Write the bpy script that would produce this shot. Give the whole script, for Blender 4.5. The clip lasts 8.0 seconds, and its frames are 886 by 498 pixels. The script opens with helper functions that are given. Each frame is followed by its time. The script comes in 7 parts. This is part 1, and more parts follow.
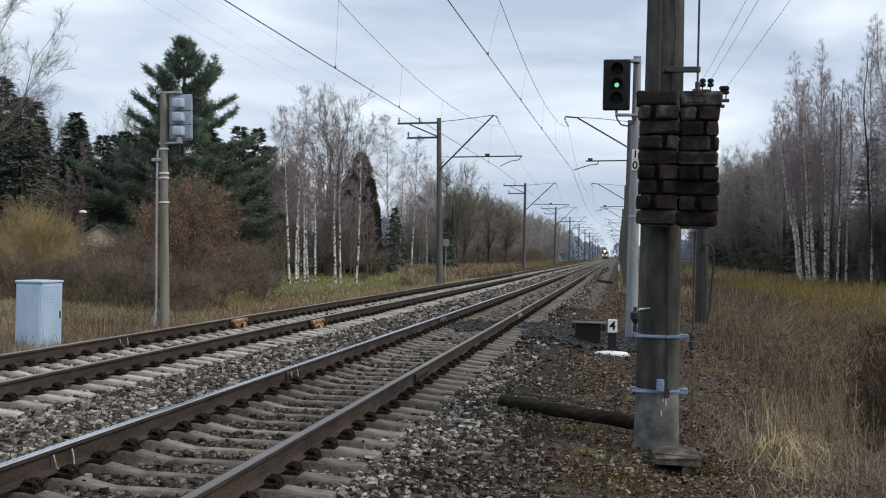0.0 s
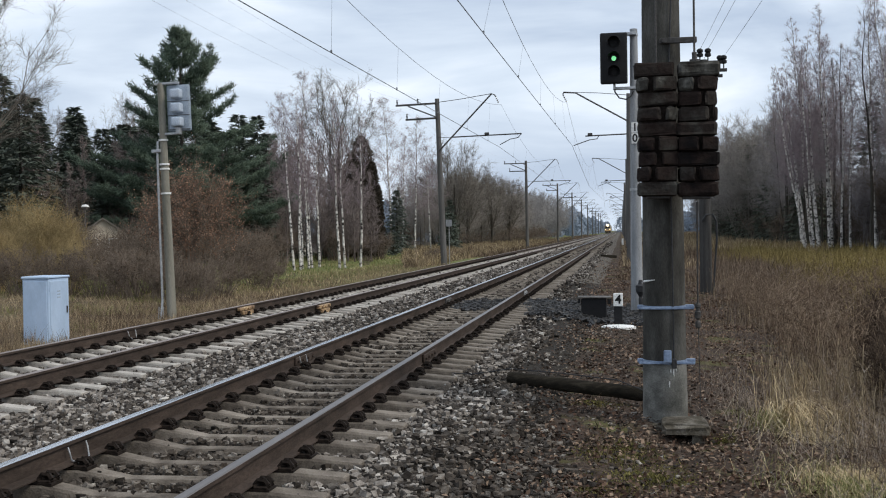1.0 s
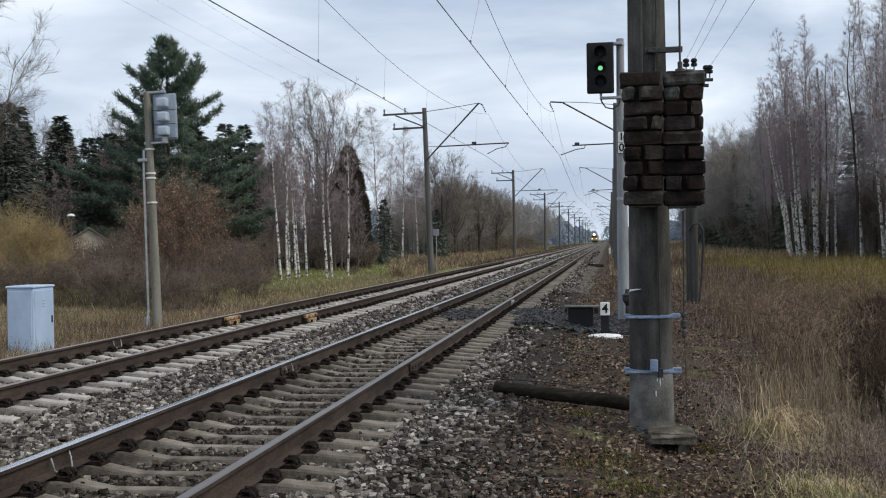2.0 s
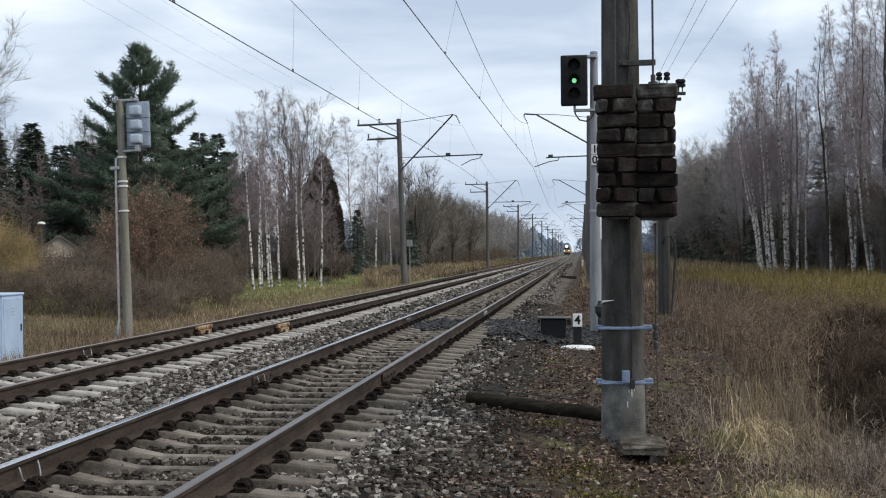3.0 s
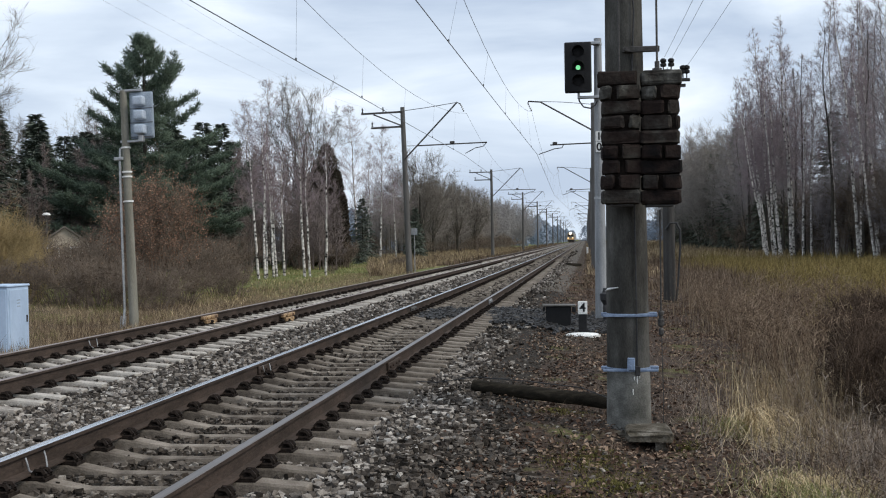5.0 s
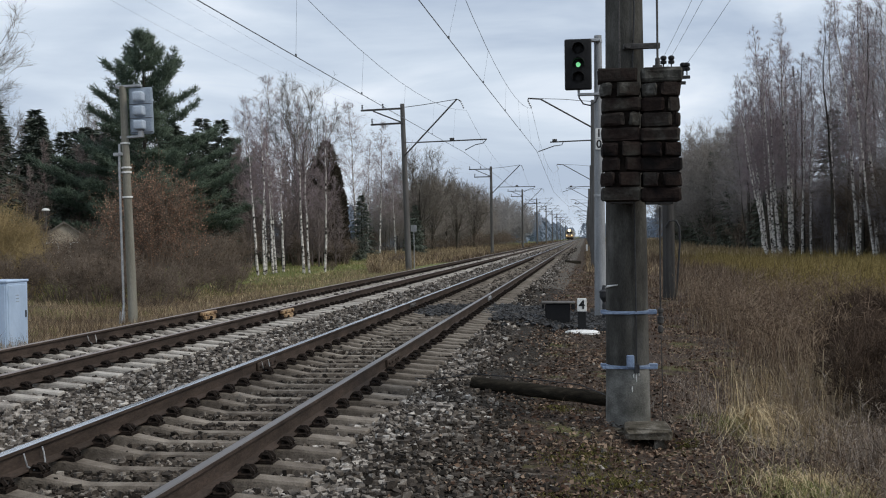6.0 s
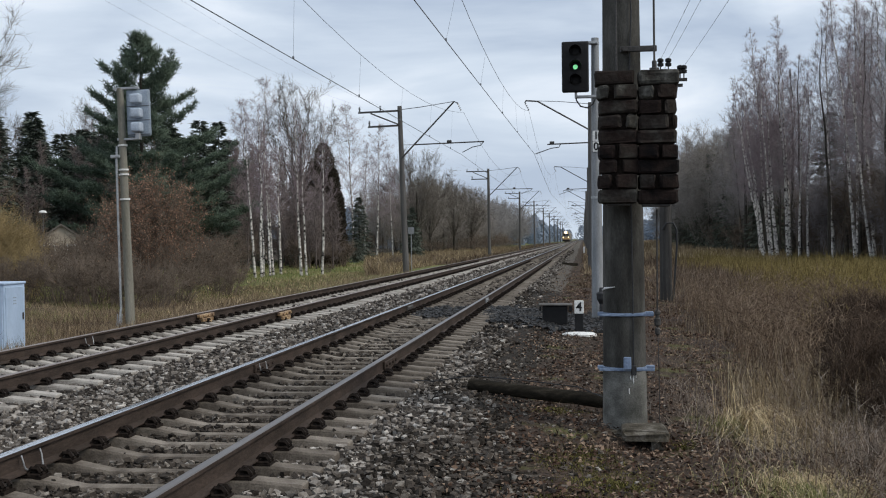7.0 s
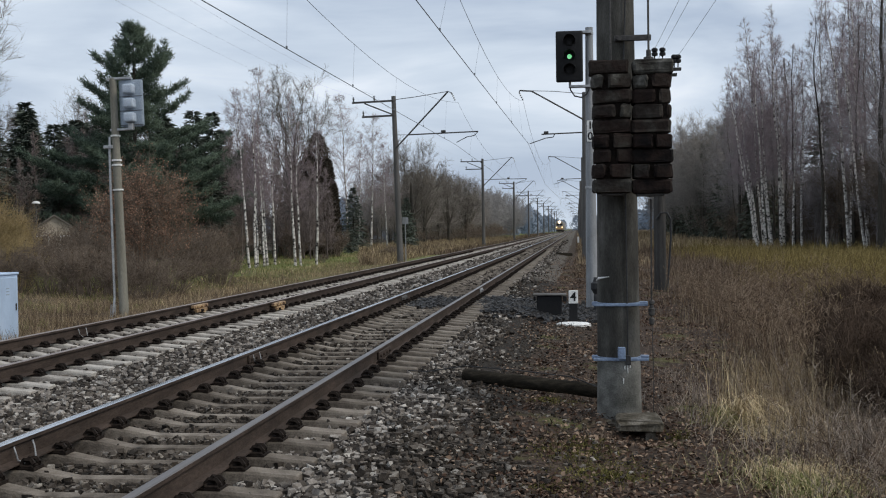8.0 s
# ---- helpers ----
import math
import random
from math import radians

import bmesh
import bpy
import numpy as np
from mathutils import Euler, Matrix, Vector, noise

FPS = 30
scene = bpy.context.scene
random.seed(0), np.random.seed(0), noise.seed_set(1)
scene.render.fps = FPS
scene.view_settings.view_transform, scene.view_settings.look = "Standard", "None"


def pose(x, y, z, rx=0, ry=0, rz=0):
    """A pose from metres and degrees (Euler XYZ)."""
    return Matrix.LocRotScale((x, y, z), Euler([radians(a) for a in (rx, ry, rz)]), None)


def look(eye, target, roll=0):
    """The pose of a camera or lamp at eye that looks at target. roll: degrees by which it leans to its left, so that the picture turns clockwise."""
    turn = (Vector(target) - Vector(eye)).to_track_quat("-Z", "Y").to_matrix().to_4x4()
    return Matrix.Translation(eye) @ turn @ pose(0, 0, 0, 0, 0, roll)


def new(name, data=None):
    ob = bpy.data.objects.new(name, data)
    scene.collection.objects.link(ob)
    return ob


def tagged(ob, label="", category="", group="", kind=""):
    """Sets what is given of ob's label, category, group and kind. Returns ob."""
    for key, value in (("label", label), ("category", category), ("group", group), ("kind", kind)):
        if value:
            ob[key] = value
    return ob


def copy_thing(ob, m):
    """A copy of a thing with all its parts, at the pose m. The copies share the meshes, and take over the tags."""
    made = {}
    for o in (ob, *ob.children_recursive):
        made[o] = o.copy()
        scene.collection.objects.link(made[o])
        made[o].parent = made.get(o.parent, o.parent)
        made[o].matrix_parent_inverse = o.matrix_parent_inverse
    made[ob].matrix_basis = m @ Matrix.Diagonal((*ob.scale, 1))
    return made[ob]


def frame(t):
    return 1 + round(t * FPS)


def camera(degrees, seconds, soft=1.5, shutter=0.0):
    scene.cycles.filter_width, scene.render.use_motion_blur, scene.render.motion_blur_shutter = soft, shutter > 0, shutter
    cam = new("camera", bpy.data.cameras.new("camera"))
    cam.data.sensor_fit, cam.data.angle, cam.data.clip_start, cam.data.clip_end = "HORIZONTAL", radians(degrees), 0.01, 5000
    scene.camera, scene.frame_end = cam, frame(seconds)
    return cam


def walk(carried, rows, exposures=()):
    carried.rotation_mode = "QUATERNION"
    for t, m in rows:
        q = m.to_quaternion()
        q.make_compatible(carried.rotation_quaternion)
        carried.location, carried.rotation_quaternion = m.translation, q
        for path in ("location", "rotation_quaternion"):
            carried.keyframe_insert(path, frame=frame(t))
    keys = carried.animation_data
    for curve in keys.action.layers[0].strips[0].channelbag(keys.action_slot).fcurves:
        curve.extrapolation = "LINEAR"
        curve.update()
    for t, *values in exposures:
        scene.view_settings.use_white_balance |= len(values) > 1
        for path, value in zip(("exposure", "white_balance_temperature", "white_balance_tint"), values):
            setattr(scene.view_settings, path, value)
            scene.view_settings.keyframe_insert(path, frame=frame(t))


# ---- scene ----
cam = camera(43.9, 8.0, soft=1.1)

PATH = [
    (0, (3.368, 0.087, 1.53), (3.053, 2.062, 1.536), 1.3),
    (0.5, (3.372, 0.032, 1.523), (3.055, 2.006, 1.518), -0.2),
    (1, (3.372, 0.053, 1.522), (3.051, 2.027, 1.493), -0.9),
    (2.5, (3.384, 0.073, 1.517), (3.111, 2.054, 1.517), -0.7),
    (3, (3.381, 0.062, 1.511), (3.131, 2.047, 1.518), -0.5),
    (3.5, (3.376, 0.054, 1.513), (3.124, 2.038, 1.503), -0.5),
    (4, (3.38, 0.063, 1.518), (3.124, 2.047, 1.52), -0.5),
    (5.5, (3.384, 0.085, 1.511), (3.125, 2.068, 1.491), -1.0),
    (6, (3.381, 0.094, 1.511), (3.123, 2.078, 1.491), -0.7),
    (6.5, (3.376, 0.065, 1.512), (3.113, 2.048, 1.499), -0.6),
    (7, (3.383, 0.075, 1.51), (3.13, 2.059, 1.494), -0.7),
    (7.5, (3.385, 0.087, 1.513), (3.127, 2.07, 1.492), -0.9),
    (8, (3.384, 0.101, 1.509), (3.141, 2.086, 1.475), -0.8),
]
EXPOSURES = [(0.0, -0.04), (0.5, 0.0), (1.0, 0.01), (2.5, -0.08), (3.0, 0.03), (3.5, 0.05), (4.0, 0.05), (5.5, 0.06), (6.0, -0.18), (6.5, 0.07), (7.0, -0.15), (7.5, 0.09), (8.0, -0.21)]
walk(cam, [(t, look(eye, target, roll)) for t, eye, target, roll in PATH], EXPOSURES)

# ---------------------------------------------------------------- light
def build_world():
    world = bpy.data.worlds.new("sky")
    scene.world = world
    world.use_nodes = True
    nt = world.node_tree
    nt.nodes.clear()
    out = nt.nodes.new("ShaderNodeOutputWorld")
    bg = nt.nodes.new("ShaderNodeBackground")
    sky = nt.nodes.new("ShaderNodeTexSky")
    sky.sky_type = "NISHITA"
    sky.sun_disc = False
    sky.sun_elevation, sky.sun_rotation = radians(44), radians(103)
    sky.air_density, sky.dust_density, sky.ozone_density = 1.2, 2.0, 1.0
    dim = nt.nodes.new("ShaderNodeVectorMath")
    dim.operation = "SCALE"
    dim.inputs["Scale"].default_value = 0.09
    nt.links.new(sky.outputs["Color"], dim.inputs[0])
    tc = nt.nodes.new("ShaderNodeTexCoord")
    mp = nt.nodes.new("ShaderNodeMapping")
    mp.inputs["Scale"].default_value = (1.3, 1.3, 5.5)
    mp.inputs["Rotation"].default_value = (0.0, 0.12, 0.0)
    nt.links.new(tc.outputs["Generated"], mp.inputs["Vector"])
    nz = nt.nodes.new("ShaderNodeTexNoise")
    nz.inputs["Scale"].default_value = 2.1
    nz.inputs["Detail"].default_value = 7
    nz.inputs["Roughness"].default_value = 0.52
    nz.inputs["Distortion"].default_value = 0.35
    nt.links.new(mp.outputs["Vector"], nz.inputs["Vector"])
    ramp = nt.nodes.new("ShaderNodeValToRGB")
    ramp.color_ramp.elements[0].position = 0.36
    ramp.color_ramp.elements[0].color = (0.54, 0.645, 0.81, 1)
    ramp.color_ramp.elements[1].position = 0.66
    ramp.color_ramp.elements[1].color = (1.06, 1.13, 1.235, 1)
    e = ramp.color_ramp.elements.new(0.52)
    e.color = (0.765, 0.87, 1.01, 1)
    nt.links.new(nz.outputs["Fac"], ramp.inputs["Fac"])
    mix = nt.nodes.new("ShaderNodeMix")
    mix.data_type = "RGBA"
    mix.inputs["Factor"].default_value = 0.93
    nt.links.new(dim.outputs["Vector"], mix.inputs["A"])
    nt.links.new(ramp.outputs["Color"], mix.inputs["B"])
    nt.links.new(mix.outputs["Result"], bg.inputs["Color"])
    bg.inputs["Strength"].default_value = 1.0
    nt.links.new(bg.outputs["Background"], out.inputs["Surface"])
    sun = bpy.data.lights.new("sun", "SUN")
    sun.energy, sun.angle, sun.color = 2.0, radians(22), (1.0, 0.93, 0.82)
    ob = new("sun", sun)
    ob.matrix_world = look((85, -20, 85), (0, 0, 0))


build_world()


# ---------------------------------------------------------------- materials
MATS = {}


def mat(name, stops, scale=3.0, rough=0.8, bump=0.3, metal=0.0, detail=6.0, stretch=(1, 1, 1), fine=40.0, fine_amount=0.25,
        island=0.0, per_object=0.0, coat=0.0, dist=0.02, emit=0.0, local=True, rot=(0, 0, 0), gloss=None):
    """A surface: large noise through the colour stops, a fine grain over it, bump from both."""
    m = bpy.data.materials.new(name)
    m.use_nodes = True
    nt = m.node_tree
    bsdf = nt.nodes["Principled BSDF"]
    tc = nt.nodes.new("ShaderNodeTexCoord")
    geo = nt.nodes.new("ShaderNodeNewGeometry")
    mp = nt.nodes.new("ShaderNodeMapping")
    mp.inputs["Scale"].default_value = stretch
    mp.inputs["Rotation"].default_value = rot
    nt.links.new(tc.outputs["Object"] if local else geo.outputs["Position"], mp.inputs["Vector"])
    big = nt.nodes.new("ShaderNodeTexNoise")
    big.inputs["Scale"].default_value, big.inputs["Detail"].default_value = scale, detail
    big.inputs["Roughness"].default_value = 0.6
    nt.links.new(mp.outputs["Vector"], big.inputs["Vector"])
    small = nt.nodes.new("ShaderNodeTexNoise")
    small.inputs["Scale"].default_value, small.inputs["Detail"].default_value = fine, 4
    nt.links.new(mp.outputs["Vector"], small.inputs["Vector"])
    fac = big.outputs["Fac"]
    for amount, node_name, socket in ((island, "ShaderNodeNewGeometry", "Random Per Island"), (per_object, "ShaderNodeObjectInfo", "Random")):
        if amount:
            src = nt.nodes.new(node_name)
            mad = nt.nodes.new("ShaderNodeMath")
            mad.operation = "MULTIPLY_ADD"
            nt.links.new(src.outputs[socket], mad.inputs[0])
            mad.inputs[1].default_value = amount
            shift = nt.nodes.new("ShaderNodeMath")
            shift.operation = "ADD"
            shift.inputs[1].default_value = -amount / 2
            nt.links.new(fac, shift.inputs[0])
            nt.links.new(shift.outputs[0], mad.inputs[2])
            fac = mad.outputs[0]
    ramp = nt.nodes.new("ShaderNodeValToRGB")
    els = ramp.color_ramp.elements
    while len(els) < len(stops):
        els.new(0.5)
    for el, (p, c) in zip(els, stops):
        el.position, el.color = p, (*c, 1)
    nt.links.new(fac, ramp.inputs["Fac"])
    grain = nt.nodes.new("ShaderNodeMapRange")
    grain.inputs["From Min"].default_value, grain.inputs["From Max"].default_value = 0.25, 0.75
    grain.inputs["To Min"].default_value, grain.inputs["To Max"].default_value = 1 - fine_amount, 1 + fine_amount
    nt.links.new(small.outputs["Fac"], grain.inputs["Value"])
    mul = nt.nodes.new("ShaderNodeVectorMath")
    mul.operation = "SCALE"
    nt.links.new(ramp.outputs["Color"], mul.inputs[0])
    nt.links.new(grain.outputs["Result"], mul.inputs["Scale"])
    nt.links.new(mul.outputs["Vector"], bsdf.inputs["Base Color"])
    bsdf.inputs["Roughness"].default_value, bsdf.inputs["Metallic"].default_value = rough, metal
    # weathered dusty surfaces have next to no sheen
    bsdf.inputs["Specular IOR Level"].default_value = gloss if gloss is not None else (0.12 if rough >= 0.72 else 0.5)
    if coat:
        bsdf.inputs["Coat Weight"].default_value = coat
    if bump:
        add = nt.nodes.new("ShaderNodeMath")
        add.operation = "ADD"
        nt.links.new(big.outputs["Fac"], add.inputs[0])
        nt.links.new(small.outputs["Fac"], add.inputs[1])
        bp = nt.nodes.new("ShaderNodeBump")
        bp.inputs["Strength"].default_value, bp.inputs["Distance"].default_value = bump, dist
        nt.links.new(add.outputs[0], bp.inputs["Height"])
        nt.links.new(bp.outputs["Normal"], bsdf.inputs["Normal"])
    if emit:
        nt.links.new(mul.outputs["Vector"], bsdf.inputs["Emission Color"])
        bsdf.inputs["Emission Strength"].default_value = emit
    MATS[name] = m
    return m


mat("ballast_stone", [(0.12, (0.032, 0.027, 0.024)), (0.5, (0.122, 0.106, 0.091)), (0.8, (0.27, 0.242, 0.215)), (1.0, (0.50, 0.47, 0.43))], scale=9, island=0.85, rough=0.9, fine=90)
mat("loose_stone", [(0.12, (0.024, 0.020, 0.017)), (0.5, (0.082, 0.070, 0.060)), (0.8, (0.165, 0.147, 0.128)), (1.0, (0.42, 0.39, 0.35))], scale=9, per_object=0.85, rough=0.9, fine=90)
mat("dirty_stone", [(0.12, (0.018, 0.015, 0.012)), (0.5, (0.064, 0.053, 0.044)), (0.8, (0.125, 0.107, 0.090)), (1.0, (0.36, 0.33, 0.29))], scale=9, island=0.8, rough=0.9, fine=90)
# darker than the stones: shade of the gaps between them, as colour
mat("ballast_base", [(0.3, (0.018, 0.015, 0.012)), (0.6, (0.042, 0.036, 0.030)), (0.8, (0.075, 0.066, 0.056))], scale=14, rough=0.95, bump=0.8, fine=45, fine_amount=0.5, dist=0.04)
mat("oily_stone", [(0.3, (0.006, 0.006, 0.006)), (0.7, (0.020, 0.018, 0.017))], scale=10, island=0.4, rough=0.6)
mat("sleeper_concrete", [(0.3, (0.098, 0.082, 0.067)), (0.5, (0.175, 0.150, 0.124)), (0.75, (0.28, 0.245, 0.205))], scale=5, per_object=0.25, rough=0.9, fine=70, bump=0.4)
mat("far_sleeper_concrete", [(0.3, (0.24, 0.215, 0.19)), (0.5, (0.38, 0.350, 0.312)), (0.75, (0.50, 0.465, 0.42))], scale=5, per_object=0.3, rough=0.9, fine=70, bump=0.4)
mat("rust_dark", [(0.3, (0.034, 0.026, 0.021)), (0.6, (0.066, 0.049, 0.040)), (0.8, (0.11, 0.08, 0.062))], scale=6, rough=0.75, fine=60, stretch=(1, 0.3, 1))
mat("rail_top_dull", [(0.3, (0.12, 0.105, 0.095)), (0.7, (0.22, 0.195, 0.18))], scale=3, rough=0.42, metal=0.7, bump=0.05, stretch=(6, 0.1, 1), fine_amount=0.15)
mat("rail_top", [(0.3, (0.52, 0.52, 0.53)), (0.7, (0.68, 0.68, 0.69))], scale=3, rough=0.26, metal=1.0, bump=0.03, stretch=(6, 0.1, 1), fine_amount=0.08)
mat("rail_top_worn", [(0.3, (0.20, 0.155, 0.13)), (0.7, (0.34, 0.28, 0.25))], scale=3, rough=0.45, metal=0.6, bump=0.05, stretch=(6, 0.1, 1))
mat("fastening_iron", [(0.3, (0.009, 0.007, 0.006)), (0.7, (0.026, 0.019, 0.015))], scale=20, rough=0.8)
mat("pole_concrete", [(0.30, (0.022, 0.021, 0.019)), (0.5, (0.058, 0.056, 0.050)), (0.74, (0.125, 0.122, 0.112))], scale=2.6, rough=0.9, stretch=(1.6, 1.6, 0.5), detail=8, fine=60, bump=0.35)
mat("pole_foot_concrete", [(0.30, (0.05, 0.05, 0.045)), (0.46, (0.115, 0.114, 0.104)), (0.6, (0.185, 0.183, 0.17)), (0.76, (0.27, 0.268, 0.25))], scale=3.2, detail=9, rough=0.9, fine=60, bump=0.35)
mat("mast_concrete", [(0.28, (0.075, 0.072, 0.068)), (0.5, (0.115, 0.11, 0.105)), (0.75, (0.17, 0.165, 0.16))], scale=1.5, rough=0.9, stretch=(3, 3, 0.3), fine=40)
mat("pale_concrete", [(0.28, (0.185, 0.195, 0.20)), (0.5, (0.27, 0.28, 0.29)), (0.75, (0.36, 0.37, 0.385))], scale=2, rough=0.85, stretch=(3, 3, 0.5), fine=50)
mat("weathered_mast", [(0.28, (0.13, 0.125, 0.10)), (0.5, (0.21, 0.20, 0.165)), (0.75, (0.29, 0.28, 0.24))], scale=1.6, rough=0.9, stretch=(3, 3, 0.3), fine=40)
mat("weight_concrete", [(0.22, (0.007, 0.006, 0.006)), (0.40, (0.021, 0.014, 0.012)), (0.56, (0.028, 0.023, 0.020)), (0.72, (0.050, 0.048, 0.042)), (0.92, (0.17, 0.165, 0.15))], scale=5, per_object=0.5, rough=0.92, fine=30, fine_amount=0.35, bump=0.55, dist=0.015)
mat("blue_steel", [(0.3, (0.13, 0.18, 0.28)), (0.7, (0.24, 0.31, 0.43))], scale=8, rough=0.5, metal=0.2)
mat("galvanised", [(0.3, (0.30, 0.31, 0.32)), (0.7, (0.45, 0.46, 0.47))], scale=8, rough=0.45, metal=0.6)
mat("ballast_far", [(0.32, (0.035, 0.030, 0.025)), (0.5, (0.092, 0.081, 0.068)), (0.68, (0.19, 0.172, 0.147))], scale=7, rough=0.95, bump=0.8, fine=22, fine_amount=0.5, dist=0.05)
mat("housing_grey", [(0.3, (0.36, 0.42, 0.50)), (0.7, (0.46, 0.52, 0.60))], scale=6, rough=0.5)
mat("signal_back_grey", [(0.3, (0.24, 0.29, 0.35)), (0.7, (0.34, 0.40, 0.47))], scale=6, rough=0.55)
mat("cabinet_grey", [(0.3, (0.34, 0.44, 0.58)), (0.55, (0.42, 0.53, 0.68)), (0.8, (0.50, 0.60, 0.73))], scale=2.5, rough=0.5, stretch=(1, 1, 0.5), bump=0.04, fine_amount=0.04)
mat("signal_black", [(0.3, (0.006, 0.006, 0.007)), (0.7, (0.012, 0.012, 0.013))], scale=10, rough=0.6, gloss=0.25)
mat("black_rubber", [(0.3, (0.010, 0.010, 0.011)), (0.7, (0.025, 0.025, 0.027))], scale=10, rough=0.6)
mat("dark_steel", [(0.3, (0.035, 0.033, 0.032)), (0.7, (0.075, 0.07, 0.065))], scale=10, rough=0.6, metal=0.3)
mat("wire", [(0.3, (0.10, 0.10, 0.105)), (0.7, (0.15, 0.15, 0.16))], scale=5, rough=0.5, metal=0.5, bump=0)
mat("thin_wire", [(0.3, (0.12, 0.13, 0.14)), (0.7, (0.2, 0.21, 0.22))], scale=5, rough=0.6, metal=0.3, bump=0)
mat("white_paint", [(0.3, (0.62, 0.62, 0.60)), (0.7, (0.80, 0.80, 0.78))], scale=6, rough=0.6, bump=0.1)
mat("ochre_paint", [(0.38, (0.09, 0.05, 0.03)), (0.5, (0.30, 0.19, 0.095)), (0.68, (0.48, 0.35, 0.20))], scale=9, rough=0.7)
mat("old_wood", [(0.3, (0.010, 0.009, 0.007)), (0.55, (0.026, 0.022, 0.016)), (0.8, (0.065, 0.058, 0.043))], scale=4, rough=0.95, stretch=(0.4, 6, 6), fine=30, bump=0.7)
mat("wood_pole", [(0.3, (0.035, 0.033, 0.031)), (0.7, (0.075, 0.072, 0.068))], scale=3, rough=0.95, stretch=(4, 4, 0.3), fine=30)
mat("green_lens", [(0.3, (0.10, 0.62, 0.22)), (0.7, (0.32, 0.95, 0.46))], scale=3, rough=0.2, emit=0.8, bump=0)
mat("dark_glass", [(0.3, (0.006, 0.006, 0.007)), (0.7, (0.012, 0.012, 0.014))], scale=3, rough=0.1, bump=0)
mat("headlamp", [(0.3, (1.0, 0.80, 0.50)), (0.7, (1.0, 0.86, 0.62))], scale=3, rough=0.2, emit=60.0, bump=0)
# emission here imitates the soft glow around the headlamp
mat("lamp_reflector", [(0.3, (1.0, 0.74, 0.40)), (0.7, (1.0, 0.80, 0.48))], scale=3, rough=0.2, emit=1.1, bump=0)
mat("buffer_lamp", [(0.3, (1.0, 0.66, 0.30)), (0.7, (1.0, 0.72, 0.38))], scale=3, rough=0.2, emit=3.0, bump=0)
mat("train_body", [(0.3, (0.17, 0.15, 0.12)), (0.7, (0.25, 0.22, 0.18))], scale=2, rough=0.6)
mat("train_yellow", [(0.3, (0.42, 0.25, 0.10)), (0.7, (0.52, 0.33, 0.15))], scale=2, rough=0.6)
mat("train_under", [(0.3, (0.02, 0.018, 0.016)), (0.7, (0.045, 0.04, 0.036))], scale=3, rough=0.8)
mat("birch_bark", [(0.39, (0.035, 0.03, 0.028)), (0.46, (0.36, 0.335, 0.31)), (0.57, (0.66, 0.63, 0.59)), (0.8, (0.80, 0.78, 0.74))], scale=2.6, rough=0.85, stretch=(1.2, 1.2, 1.6), fine=18, fine_amount=0.3)
mat("dark_bark", [(0.3, (0.028, 0.025, 0.021)), (0.7, (0.075, 0.068, 0.058))], scale=4, rough=0.95, stretch=(4, 4, 0.6), fine=25, bump=0.6)
mat("birch_twig", [(0.3, (0.175, 0.138, 0.146)), (0.7, (0.31, 0.255, 0.268))], scale=0.6, rough=0.9, bump=0, fine=3, island=0.3)
mat("bare_twig", [(0.3, (0.085, 0.075, 0.064)), (0.7, (0.17, 0.152, 0.13))], scale=0.6, rough=0.9, bump=0, fine=3, island=0.3)
# twigs coloured lighter to carry the haze over the wood
mat("forest_twig", [(0.3, (0.165, 0.148, 0.150)), (0.7, (0.30, 0.275, 0.278))], scale=0.6, rough=0.9, bump=0, fine=3, island=0.3)
mat("hedge_twig", [(0.3, (0.165, 0.150, 0.135)), (0.7, (0.30, 0.275, 0.25))], scale=0.6, rough=0.9, bump=0, fine=3, island=0.3)
# greyer copy of hedge_twig: distance haze is mixed into its colour
mat("far_twig", [(0.3, (0.165, 0.160, 0.155)), (0.7, (0.285, 0.275, 0.27))], scale=0.6, rough=0.9, bump=0, fine=3, island=0.3)
mat("thicket_twig", [(0.3, (0.115, 0.094, 0.088)), (0.7, (0.215, 0.18, 0.17))], scale=0.6, rough=0.9, bump=0, fine=3, island=0.3)
mat("brush_twig", [(0.3, (0.090, 0.070, 0.054)), (0.7, (0.175, 0.140, 0.110))], scale=0.6, rough=0.9, bump=0, fine=3, island=0.4)
mat("willow_twig", [(0.3, (0.18, 0.135, 0.068)), (0.7, (0.34, 0.262, 0.132))], scale=0.6, rough=0.9, bump=0, fine=3, island=0.4)
mat("russet_leaf", [(0.2, (0.16, 0.092, 0.064)), (0.5, (0.275, 0.160, 0.108)), (0.8, (0.41, 0.25, 0.175))], scale=1.0, rough=0.85, bump=0, island=0.7)
mat("pine_needle", [(0.2, (0.048, 0.070, 0.050)), (0.5, (0.078, 0.108, 0.078)), (0.8, (0.118, 0.155, 0.115))], scale=0.5, rough=0.75, bump=0, island=0.6)
mat("spruce_needle", [(0.2, (0.074, 0.088, 0.072)), (0.5, (0.100, 0.118, 0.096)), (0.8, (0.132, 0.150, 0.124))], scale=0.4, rough=0.9, bump=0, island=0.3)
mat("wood_needle", [(0.2, (0.060, 0.068, 0.054)), (0.5, (0.098, 0.110, 0.086)), (0.8, (0.14, 0.155, 0.122))], scale=0.4, rough=0.8, bump=0, island=0.5)
mat("thuja_foliage", [(0.2, (0.034, 0.028, 0.022)), (0.5, (0.060, 0.049, 0.036)), (0.8, (0.092, 0.078, 0.056))], scale=0.4, rough=0.9, bump=0, island=0.25)
